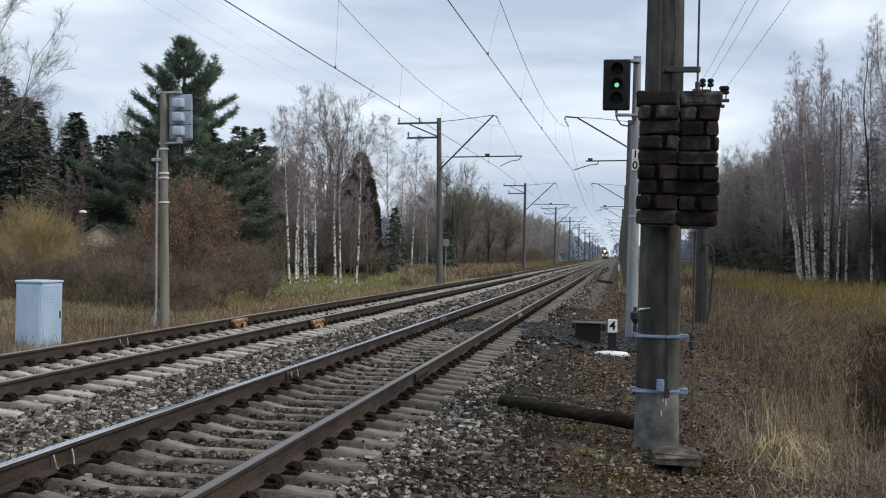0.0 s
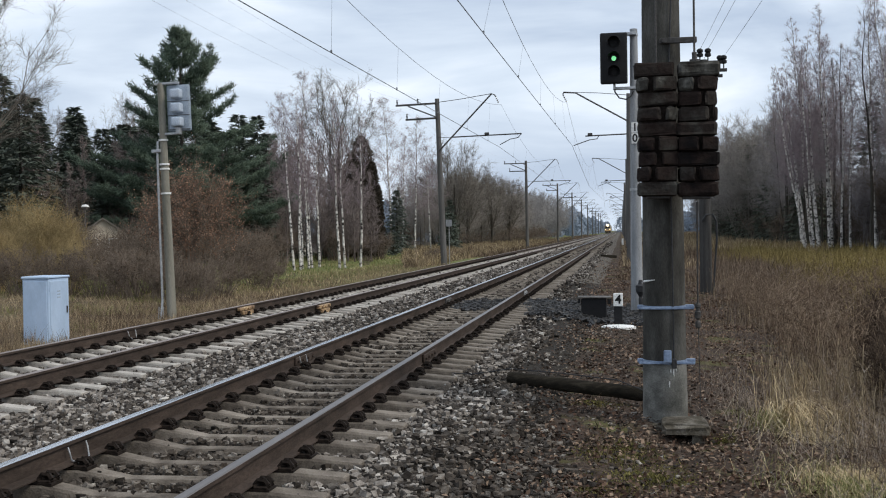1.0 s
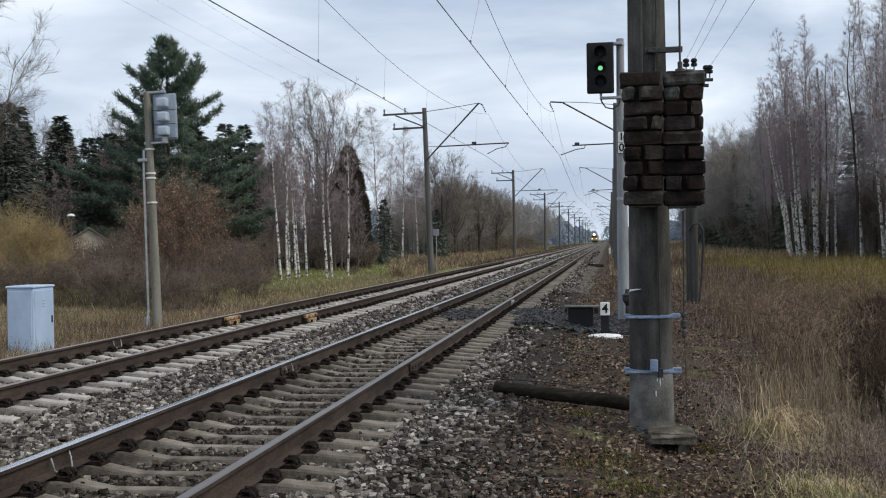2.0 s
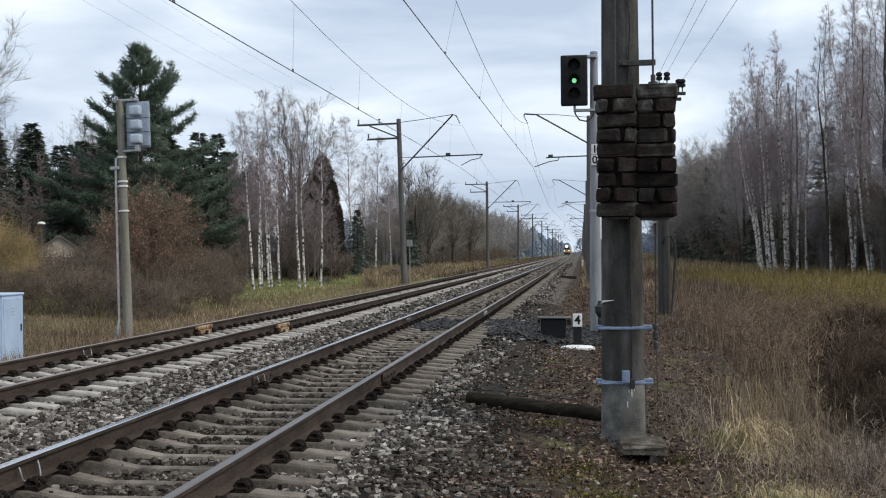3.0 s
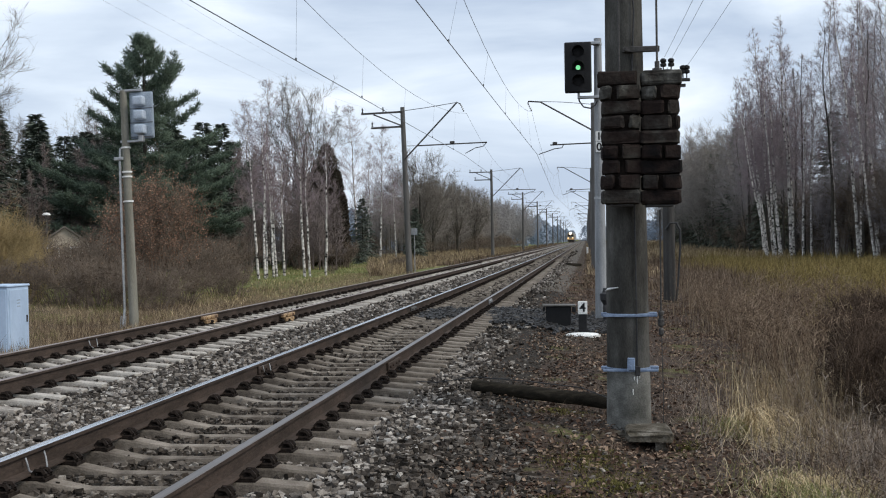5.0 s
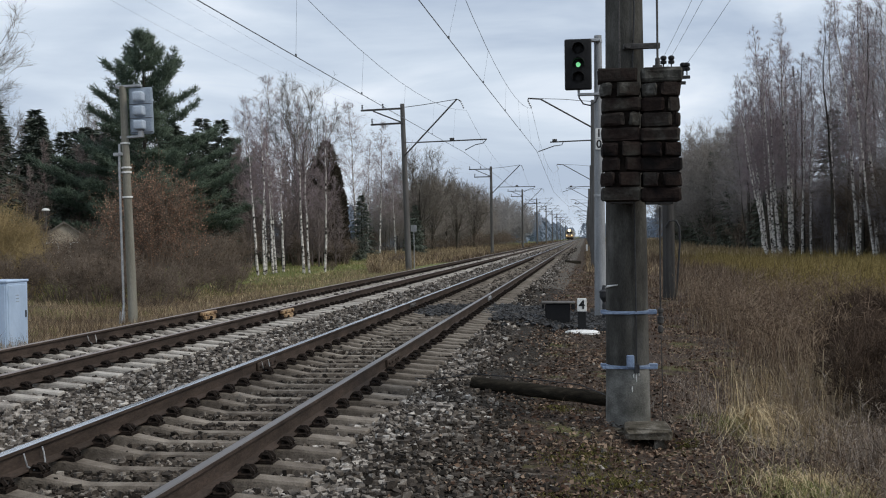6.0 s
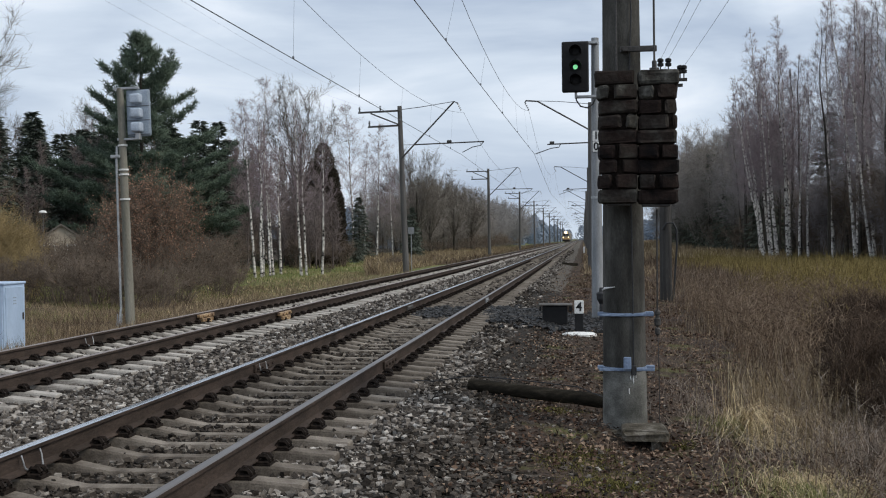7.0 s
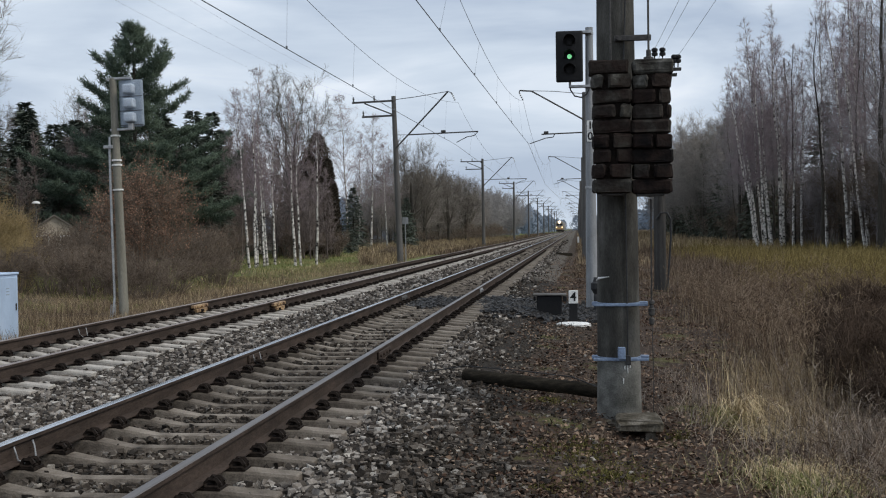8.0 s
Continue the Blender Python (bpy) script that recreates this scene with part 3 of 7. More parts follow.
def ochre_clamp(track, x, y, name="rail_clamp"):
    s = Shape()
    for k in (-1, 1):
        a, b = sorted((x + k * 0.042, x + k * 0.125))
        s.rbox((a, y - 0.46, -0.105), (b, y + 0.46, -0.030), 0.012)
        s.rbox((a, y - 0.33, -0.195), (b + 0.02, y + 0.33, -0.115), 0.012)
        for j in (-0.28, 0, 0.28):
            s.tube([(x + k * 0.11, y + j, -0.07), (x + k * 0.155, y + j, -0.07)], 0.024, 6)
    s.rbox((x - 0.20, y - 0.05, -0.215), (x + 0.20, y + 0.05, -0.175), 0.01)
    return part(name, s, "ochre_paint", track, "ochre-yellow painted rail joint clamp")


ochre_clamp(far, -0.7975, 23.25)
ochre_clamp(far, 0.7975, 23.85)


# ---------------------------------------------------------------- ballast stones
LUMP = np.array([(x, y, z) for x in (-1, 1) for y in (-1, 1) for z in (-1, 1)], np.float32) * 0.72
LUMP_FACES = np.array([(0, 1, 3), (0, 3, 2), (4, 6, 7), (4, 7, 5), (0, 4, 5), (0, 5, 1), (2, 3, 7), (2, 7, 6), (0, 2, 6), (0, 6, 4), (1, 5, 7), (1, 7, 3)], np.int32)


def stones(places, sizes, seed, material, name, label):
    """A heap of angular stones, each a jittered eight-cornered lump."""
    rs = np.random.RandomState(seed)
    n = len(places)
    v = np.repeat(LUMP[None], n, 0) + rs.uniform(-0.36, 0.36, (n, 8, 3))
    v *= rs.uniform(0.65, 1.2, (n, 1, 3)) * np.array([1.15, 0.88, 0.78])
    a, b = rs.uniform(0, 2 * np.pi, n), rs.normal(0, 0.5, n)
    ca, sa, cb, sb = np.cos(a)[:, None], np.sin(a)[:, None], np.cos(b)[:, None], np.sin(b)[:, None]
    x, y, z = v[..., 0].copy(), v[..., 1].copy(), v[..., 2].copy()
    y, z = y * cb - z * sb, y * sb + z * cb
    x, y = x * ca - y * sa, x * sa + y * ca
    v = np.stack([x, y, z], -1) * np.asarray(sizes)[:, None, None] + np.asarray(places)[:, None]
    t = (LUMP_FACES[None] + 8 * np.arange(n)[:, None, None]).reshape(-1, 3)
    ob = new(name, tri_mesh(name, v.reshape(-1, 3), t, material, flat=True))
    return tagged(ob, label, "ballast", kind="stuff")


def build_ballast():
    rng = random.Random(11)
    heaps = {"clean": ([], []), "dirty": ([], [])}
    loose, lumps = 0, []
    rs = np.random.RandomState(12)
    for k in range(8):
        v = (LUMP + rs.uniform(-0.36, 0.36, (8, 3))) * rs.uniform(0.65, 1.2, 3) * np.array([1.15, 0.88, 0.78])
        lumps.append(tri_mesh("stone", v, LUMP_FACES, "loose_stone", flat=True))
    zones = [(5.5, 12, 600), (12, 20, 330), (20, 32, 105), (32, 55, 36), (55, 100, 13), (100, 170, 4)]
    for y0, y1, dens in zones:
        for _ in range(int((y1 - y0) * 10.0 * dens)):
            x, y = rng.uniform(-6.7, 3.3), rng.uniform(y0, y1)
            # the shoulder spills further out at its near end
            toe = float(np.interp(y, [5, 9, 11.5, 14, 22], [3.0, 2.75, 2.3, 1.95, 1.85])) + 0.25 * noise.noise(Vector((y * 0.9, 0.0, 8.0)))
            if x > toe and rng.random() < (x - toe) / 0.5 + 0.25:
                continue
            r = (0.014 + 0.026 * rng.random() ** 1.7) * (1.0 if y < 16 else 1.25 if y < 32 else 1.6 if y < 55 else 2.0 if y < 100 else 3.0)
            z = max(ballast_z(x, y), ground_z(x, y)) if x > 2.2 else ballast_z(x, y)
            near_rail = min(abs(abs(x) - 0.7975), abs(abs(x + 4.1) - 0.7975)) < 0.13
            crib = ((y - (4.55 if x > -2.05 else 4.71)) / PITCH) % 1.0
            on_sleeper = (crib < 0.16 or crib > 0.84) and (abs(x) < 1.38 or abs(x + 4.1) < 1.38)
            if x > 0.95 and abs(y - 25.9) < 1.5 and rng.random() < 0.8:
                continue
            if near_rail or (on_sleeper and rng.random() < 0.975):
                continue
            if on_sleeper:
                z, r = -0.235, r * 0.6
            soiled = abs(x) < 0.95 or (x > 0.9 and rng.random() < 0.55 + 0.25 * max(0.0, x - 1.6) + 0.9 * noise.noise(Vector((x, y * 0.4, 5.0))))
            if loose < 300 and y < 8.6 and 0.95 < x < 2.9 and r > 0.022 and not on_sleeper:
                ob = new("stone", lumps[loose % 8])
                ob.parent = BALLAST
                ob.matrix_basis = Matrix.LocRotScale((x, y, z + r * rng.uniform(0.2, 0.9)), Euler((rng.gauss(0, 0.4), rng.gauss(0, 0.4), rng.uniform(0, 6.28))), (r, r, r))
                loose += 1
                continue
            heap = heaps["dirty" if soiled else "clean"]
            heap[0].append((x, y, z + r * rng.uniform(-0.1, 0.85)))
            heap[1].append(r)
    stones(*heaps["clean"], 3, "ballast_stone", "ballast_stones", "loose angular grey crushed stones")
    stones(*heaps["dirty"], 5, "dirty_stone", "stained_stones", "brown-stained crushed stones round the used track")
    spots, sizes = [], []
    for _ in range(6500):
        x = rng.uniform(-1.35, 3.9)
        y = 27.0 + rng.gauss(0, 0.75) if x < 1.3 else 25.8 + rng.gauss(0, 1.1)
        if min(abs(abs(x) - 0.7975), 9) < 0.12:
            continue
        r = rng.uniform(0.025, 0.06)
        spots.append((x, y, max(ground_z(x, y), ballast_z(x, y) if x < 2.9 else -9) + 0.05))
        sizes.append(r)
    stones(spots, sizes, 4, "oily_stone", "oily_stones", "dark oil-stained stones round the rail joints")


build_ballast()


# ---------------------------------------------------------------- the tensioning pole with its weights
def concrete_pole(name, z0, z1, r0, r1, material, parent, sides=28, label=""):
    s = Shape()
    n = 12
    s.lathe([(r0 + (r1 - r0) * k / n, z0 + (z1 - z0) * k / n) for k in range(n + 1)], sides=sides)
    return part(name, s, material, parent, label, smooth=True)


def band(parent, z, r, name="clamp_band"):
    s = Shape()
    s.lathe([(r, z - 0.018), (r + 0.007, z - 0.016), (r + 0.007, z + 0.016), (r, z + 0.018)], sides=28)
    ob = part(name, s, "blue_steel", parent, "blue-grey steel clamp band", smooth=True)
    b = Shape()
    b.rbox((-r - 0.055, -0.04, z - 0.02), (-r + 0.01, 0.04, z + 0.02), 0.006)
    b.rbox((r - 0.01, -0.05, z - 0.022), (r + 0.085, 0.03, z + 0.022), 0.006)
    b.rbox((-r - 0.04, -r - 0.012, z - 0.013), (r + 0.07, -r + 0.004, z + 0.013), 0.004)
    part("clamp_bar", b, "blue_steel", ob)
    return ob


def build_tension_pole():
    at = (3.81, 12.0, 0.0)
    pole = thing("tensioning_pole", at, "stained round concrete overhead-line pole with steel clamp bands", "pole")
    concrete_pole("shaft", 0.13, 9.6, 0.2275, 0.150, "pole_concrete", pole)
    concrete_pole("foot", -0.75, 0.13, 0.240, 0.2285, "pole_foot_concrete", pole, label="paler clean concrete foot of the pole")
    low = band(pole, 0.125, 0.232)
    b = Shape()
    b.rbox((-0.02, -0.285, 0.13), (0.06, -0.235, 0.26), 0.008)
    b.tube([(0.02, -0.29, 0.19), (0.02, -0.23, 0.19)], 0.018, 6)
    part("bracket", b, "blue_steel", low, "upright blue-grey bracket")
    band(pole, 0.70, 0.226)
    cable = Shape()
    cable.tube([(0.085, -0.228, 0.10), (0.085, -0.225, 0.7), (0.082, -0.220, 1.3), (0.078, -0.216, 1.95), (0.075, -0.20, 3.3), (0.10, -0.196, 3.9), (0.06, -0.19, 4.6), (0.06, -0.18, 7.0)], 0.009, 6)
    cable.rbox((0.06, -0.262, 0.07), (0.115, -0.225, 0.17), 0.006)
    part("earthing_cable", cable, "black_rubber", pole, "black cable down the pole face")
    tape = Shape()
    tape.tube([(-0.226, -0.03, 0.955), (-0.205, -0.10, 0.975), (-0.165, -0.165, 0.985), (-0.10, -0.21, 0.995)], [0.006, 0.013, 0.009, 0.003], 6)
    part("tape_scrap", tape, "white_paint", pole, "torn white tape scrap")
    for dx, z0, z1 in ((0.055, 0.02, 0.06), (0.085, -0.02, 0.07), (0.11, 0.035, 0.075), (0.04, -0.13, -0.07)):
        drip = Shape()
        y = -math.sqrt(0.235 ** 2 - dx ** 2) + 0.002
        drip.tube([(dx, y, z0), (dx - 0.004, y, (z0 + z1) / 2), (dx, y, z1)], [0.003, 0.007, 0.005], 6)
        part("paint_drip", drip, "white_paint", pole, "dried white drip")
    arm = Shape()
    arm.rbox((-0.02, -0.24, 3.46), (0.36, -0.20, 3.52), 0.006)
    arm.tube([(0.03, -0.275, 3.49), (0.03, -0.19, 3.49)], 0.028, 8)
    part("guide_arm", arm, "dark_steel", pole, "rusty guide arm")
    rod = Shape()
    rod.tube([(0.33, -0.40, 1.80), (0.335, -0.25, 0.62)], 0.009, 6)
    rod.tube([(0.335, -0.25, 0.62), (0.35, -0.24, -0.1), (0.345, -0.22, -0.58)], 0.005, 6)
    part("guide_rod", rod, "dark_steel", pole, "thin rusty steel guide rod")
    link = Shape()
    link.lathe([(0.016, 0.62), (0.032, 0.64), (0.034, 0.70), (0.022, 0.71), (0.022, 0.74), (0.03, 0.75), (0.03, 0.78), (0.012, 0.80)], at=(0.335, -0.25, -0.04), sides=12)
    link.lathe([(0.014, 0.52), (0.028, 0.535), (0.028, 0.585), (0.016, 0.60)], at=(0.335, -0.25, -0.03), sides=12)
    part("turnbuckle", link, "dark_steel", pole, "small dark turnbuckle")
    rng = random.Random(21)
    block = Shape()
    block.rbox((3.75, 11.22, -0.53), (4.21, 11.76, -0.43), 0.036, 2, jitter=0.016, rng=rng)
    block.rbox((4.05, 11.26, -0.90), (4.15, 11.60, -0.51), 0.02, 1, jitter=0.012, rng=rng)
    block.rbox((3.62, 11.50, -0.86), (3.86, 11.75, -0.52), 0.02, 1, jitter=0.012, rng=rng)
    block.rbox((3.54, 11.40, -0.66), (3.80, 11.74, -0.515), 0.03, 2, jitter=0.02, rng=rng)
    ob = part("footing_block", block, "mossy_concrete", None, "broken mossy concrete footing block at the pole base")
    tagged(ob, category="concrete block")

    rows = ([(1,), (0.35, 0.65), (1,), (0.64, 0.36), (1,), (0.46, 0.54), (0.5, 0.5), (0.42, 0.58), (1,)],
            [(1,), (0.45, 0.55), (0.64, 0.36), (0.82, 0.18), (1,), (0.56, 0.44), (1,), (0.46, 0.54), (1,)])
    for n, (x0, x1, pattern, ztop) in enumerate(((3.548, 3.945, rows[0], 3.225), (3.947, 4.345, rows[1], 3.215))):
        stack = thing("counterweight_stack", (0, 0, 0), "stack of dark weathered brick-like concrete tension weights" if n == 0 else "hanging stack of dark concrete tension weights with steel rod", "counterweight", "tension weights")
        h = 0.1515
        for r, split in enumerate(pattern):
            z1 = ztop - r * h
            x = x0 + rng.uniform(-0.016, 0.016) - (0.018 if r == 0 and n == 0 else 0)
            w = x1 - x0 + rng.uniform(-0.008, 0.012) + (0.012 if r == 0 else 0)
            y0, y1 = 11.34 + rng.uniform(-0.012, 0.012), 11.70
            for k, share in enumerate(split):
                a = x + w * sum(split[:k])
                b = a + w * share
                gap = rng.uniform(0.014, 0.030)
                a += gap if k else 0
                b -= gap if k < len(split) - 1 else 0
                s = Shape()
                s.rbox((a, y0 + (rng.uniform(0, 0.02) if len(split) > 1 else 0), z1 - h + 0.007), (b, y1, z1 - 0.006), rng.uniform(0.020, 0.034), 2, jitter=0.008, rng=rng)
                # cast round in front, with chipped and sunken faces
                cx, dip = x + w / 2, rng.uniform(-0.004, 0.004)
                s.v = [(p[0], p[1] + (0.075 * ((p[0] - cx) / (w / 2)) ** 2 if p[1] < 11.5 else 0.0), p[2] + dip * (p[0] - cx) / w) for p in s.v]
                part("weight_block", s, "weight_concrete", stack, smooth=False)
        xm = (x0 + x1) / 2
        # added dark block, gives the gaps between weights their shade
        s = Shape()
        s.rbox((xm - 0.165, 11.44, ztop - 9 * h + 0.0), (xm + 0.165, 11.66, ztop - 0.02), 0.01)
        part("core", s, "fastening_iron", stack)
        if n == 1:
            s = Shape()
            s.tube([(xm - 0.02, 11.52, ztop - 9 * h - 0.03), (xm - 0.02, 11.52, 9.0)], 0.011, 8)
            s.lathe([(0.05, ztop - 0.005), (0.05, ztop + 0.03), (0.025, ztop + 0.035), (0.025, ztop + 0.10), (0.012, ztop + 0.11)], at=(xm - 0.02, 11.52, 0), sides=10)
            s.rbox((xm - 0.16, 11.44, ztop - 9 * h - 0.025), (xm + 0.12, 11.60, ztop - 9 * h + 0.003), 0.006)
            part("hanger_rod", s, "dark_steel", stack, "steel hanger rod")
        else:
            s = Shape()
            s.tube([(xm, 11.62, ztop - 9 * h - 0.02), (xm, 11.66, 9.0)], 0.010, 8)
            s.rbox((xm - 0.12, 11.46, ztop - 9 * h - 0.02), (xm + 0.12, 11.62, ztop - 9 * h + 0.003), 0.006)
            part("hanger_rod", s, "dark_steel", stack, "steel hanger rod")


build_tension_pole()


def build_log():
    rng = random.Random(8)
    s = Shape()
    a, b = Vector((1.99, 13.45, -0.262)), Vector((3.95, 12.75, -0.392))
    pts = [a.lerp(b, k / 9) + Vector((0, 0, rng.uniform(-0.003, 0.003))) for k in range(10)]
    s.tube(pts, [0.078 + 0.0012 * k + rng.uniform(-0.004, 0.004) for k in range(10)], 14)
    ob = part("log", s, "old_wood", None, "old dark weathered timber log half sunk in ballast", smooth=True)
    tagged(ob, category="log")
    s = Shape()
    s.tube([(1.1, 13.75, -0.235), (1.5, 13.65, -0.25), (2.0, 13.47, -0.155), (2.6, 13.26, -0.175), (3.3, 13.02, -0.225), (3.6, 12.7, -0.3)], 0.007, 6)
    ob = part("earth_wire", s, "black_rubber", None, "thin dark earthing wire along the log")
    tagged(ob, category="wire")
    s = Shape()
    s.rbox((-0.58, -0.14, -0.10), (0.58, 0.14, 0.12), 0.03, 1, jitter=0.02, rng=rng)
    ob = part("plank", s, "old_wood", None, "dark wooden plank lying on the ballast shoulder")
    ob.matrix_basis = pose(2.44, 79.0, -0.32, 0, 4, 20)
    tagged(ob, category="plank")


build_log()


# ---------------------------------------------------------------- signs, boxes, cabinet
def text(body, size, m, material, parent, name="numeral"):
    cu = bpy.data.curves.new(name, "FONT")
    cu.body, cu.size, cu.extrude, cu.align_x, cu.align_y = body, size, 0.002, "CENTER", "CENTER"
    cu.offset = 0.006
    cu.materials.append(MATS[material])
    ob = new(name, cu)
    ob.parent = parent
    ob.matrix_basis = m
    return tagged(ob, "black painted numeral " + body)


def build_marker():
    post = thing("picket_post", (3.285, 23.0, -0.46), "black picket post with a white plate bearing numeral 4", "marker post")
    s = Shape()
    s.rbox((-0.085, -0.05, 0.0), (0.085, 0.05, 0.42), 0.01)
    part("post", s, "signal_black", post)
    s = Shape()
    s.rbox((-0.096, -0.06, 0.42), (0.096, 0.05, 0.685), 0.008)
    plate = part("plate", s, "white_paint", post, "white number plate")
    text("4", 0.25, pose(0.0, -0.063, 0.553, 90, 0, 0), "signal_black", plate)
    s = Shape()
    s.lathe([(0.36, -0.10), (0.355, 0.015), (0.30, 0.04), (0.13, 0.055)], sides=24)
    vs = [(p[0], p[1] * 0.8, p[2]) for p in s.v]
    s.v = vs
    ob = part("whitewashed_base", s, "white_paint", None, "whitewashed flat stone ring around the picket post")
    ob.matrix_basis = pose(3.285, 22.75, -0.46)
    tagged(ob, category="marker base")
    box = thing("junction_box", (2.75, 25.0, -0.46), "dark track junction box with a thin grey lid", "junction box")
    s = Shape()
    s.rbox((-0.29, -0.2, 0.0), (0.27, 0.2, 0.47), 0.02)
    part("body", s, "signal_black", box)
    s = Shape()
    s.rbox((-0.375, -0.25, 0.475), (0.37, 0.25, 0.505), 0.008)
    part("lid", s, "mast_concrete", box, "thin grey lid")
    s = Shape()
    s.rbox((0.29, -0.22, 0.34), (0.38, -0.12, 0.46), 0.012)
    part("hinge", s, "signal_black", box)
    s = Shape()
    s.rbox((-0.36, -0.22, 0.36), (-0.31, -0.12, 0.46), 0.012)
    part("hasp", s, "signal_black", box)
    s = Shape()
    s.lathe([(0.05, 0), (0.05, 0.55), (0.04, 0.6), (0.11, 0.72), (0.12, 0.86), (0.06, 0.9), (0.04, 1.0)], sides=14)
    ob = part("cable_pothead", s, "black_rubber", None, "black cable pothead standing beside the signal mast")
    ob.matrix_basis = pose(3.80, 26.5, -0.66)
    tagged(ob, category="cable head")
    s = Shape()
    s.rbox((-0.12, -0.12, 0), (0.12, 0.12, 0.9), 0.02)
    ob = part("white_marker", s, "white_paint", None, "small white trackside marker stone")
    ob.matrix_basis = pose(3.5, 150.0, -0.5)
    tagged(ob, category="marker post")


build_marker()


def build_small_sign():
    sg = thing("trackside_sign", (-7.9, 72.0, -0.5), "small pale square plate on a thin post", "sign")
    s = Shape()
    s.tube([(0, 0, -0.2), (0, 0, 2.5)], 0.03, 8)
    part("post", s, "galvanised", sg)
    s = Shape()
    s.rbox((-0.2, -0.045, 2.45), (0.2, -0.03, 2.9), 0.004)
    part("plate", s, "pale_concrete", sg)


build_small_sign()


def build_cabinet():
    cab = thing("relay_cabinet", (-7.975, 20.41, -0.66), "pale blue-grey painted steel relay cabinet on the verge", "cabinet")
    w, d = 0.275, 0.40
    s = Shape()
    s.rbox((-w, -d, 0.04), (w, d, 1.405), 0.012)
    part("body", s, "cabinet_grey", cab)
    s = Shape()
    s.rbox((-w - 0.02, -d - 0.025, 1.405), (w + 0.02, d + 0.025, 1.455), 0.015)
    part("lid", s, "cabinet_grey", cab, "flat overhanging lid")
    s = Shape()
    s.rbox((-w + 0.03, -d - 0.016, 0.09), (w - 0.03, -d + 0.003, 1.36), 0.008)
    part("front_panel", s, "cabinet_grey", cab)
    s = Shape()
    s.rbox((w - 0.003, -d + 0.045, 0.09), (w + 0.016, d - 0.04, 1.36), 0.008)
    door = part("door", s, "cabinet_grey", cab)
    s = Shape()
    s.rbox((w + 0.015, 0.26, 0.70), (w + 0.04, 0.29, 0.84), 0.006)
    part("handle", s, "dark_steel", door, "dark handle")
    for k in range(3):
        s = Shape()
        s.rbox((w + 0.015, -0.09, 1.14 - 0.06 * k), (w + 0.021, 0.03, 1.16 - 0.06 * k), 0.002)
        part("vent_slot", s, "signal_back_grey", door, "faded grey vent slot")
    for z in (0.25, 1.2):
        s = Shape()
        s.tube([(w + 0.006, -d + 0.035, z - 0.05), (w + 0.006, -d + 0.035, z + 0.05)], 0.014, 8)
        part("hinge", s, "cabinet_grey", door)
    s = Shape()
    s.box((-w + 0.025, -d + 0.03, -0.14), (w - 0.025, d - 0.03, 0.04))
    part("plinth", s, "mast_concrete", cab)


build_cabinet()


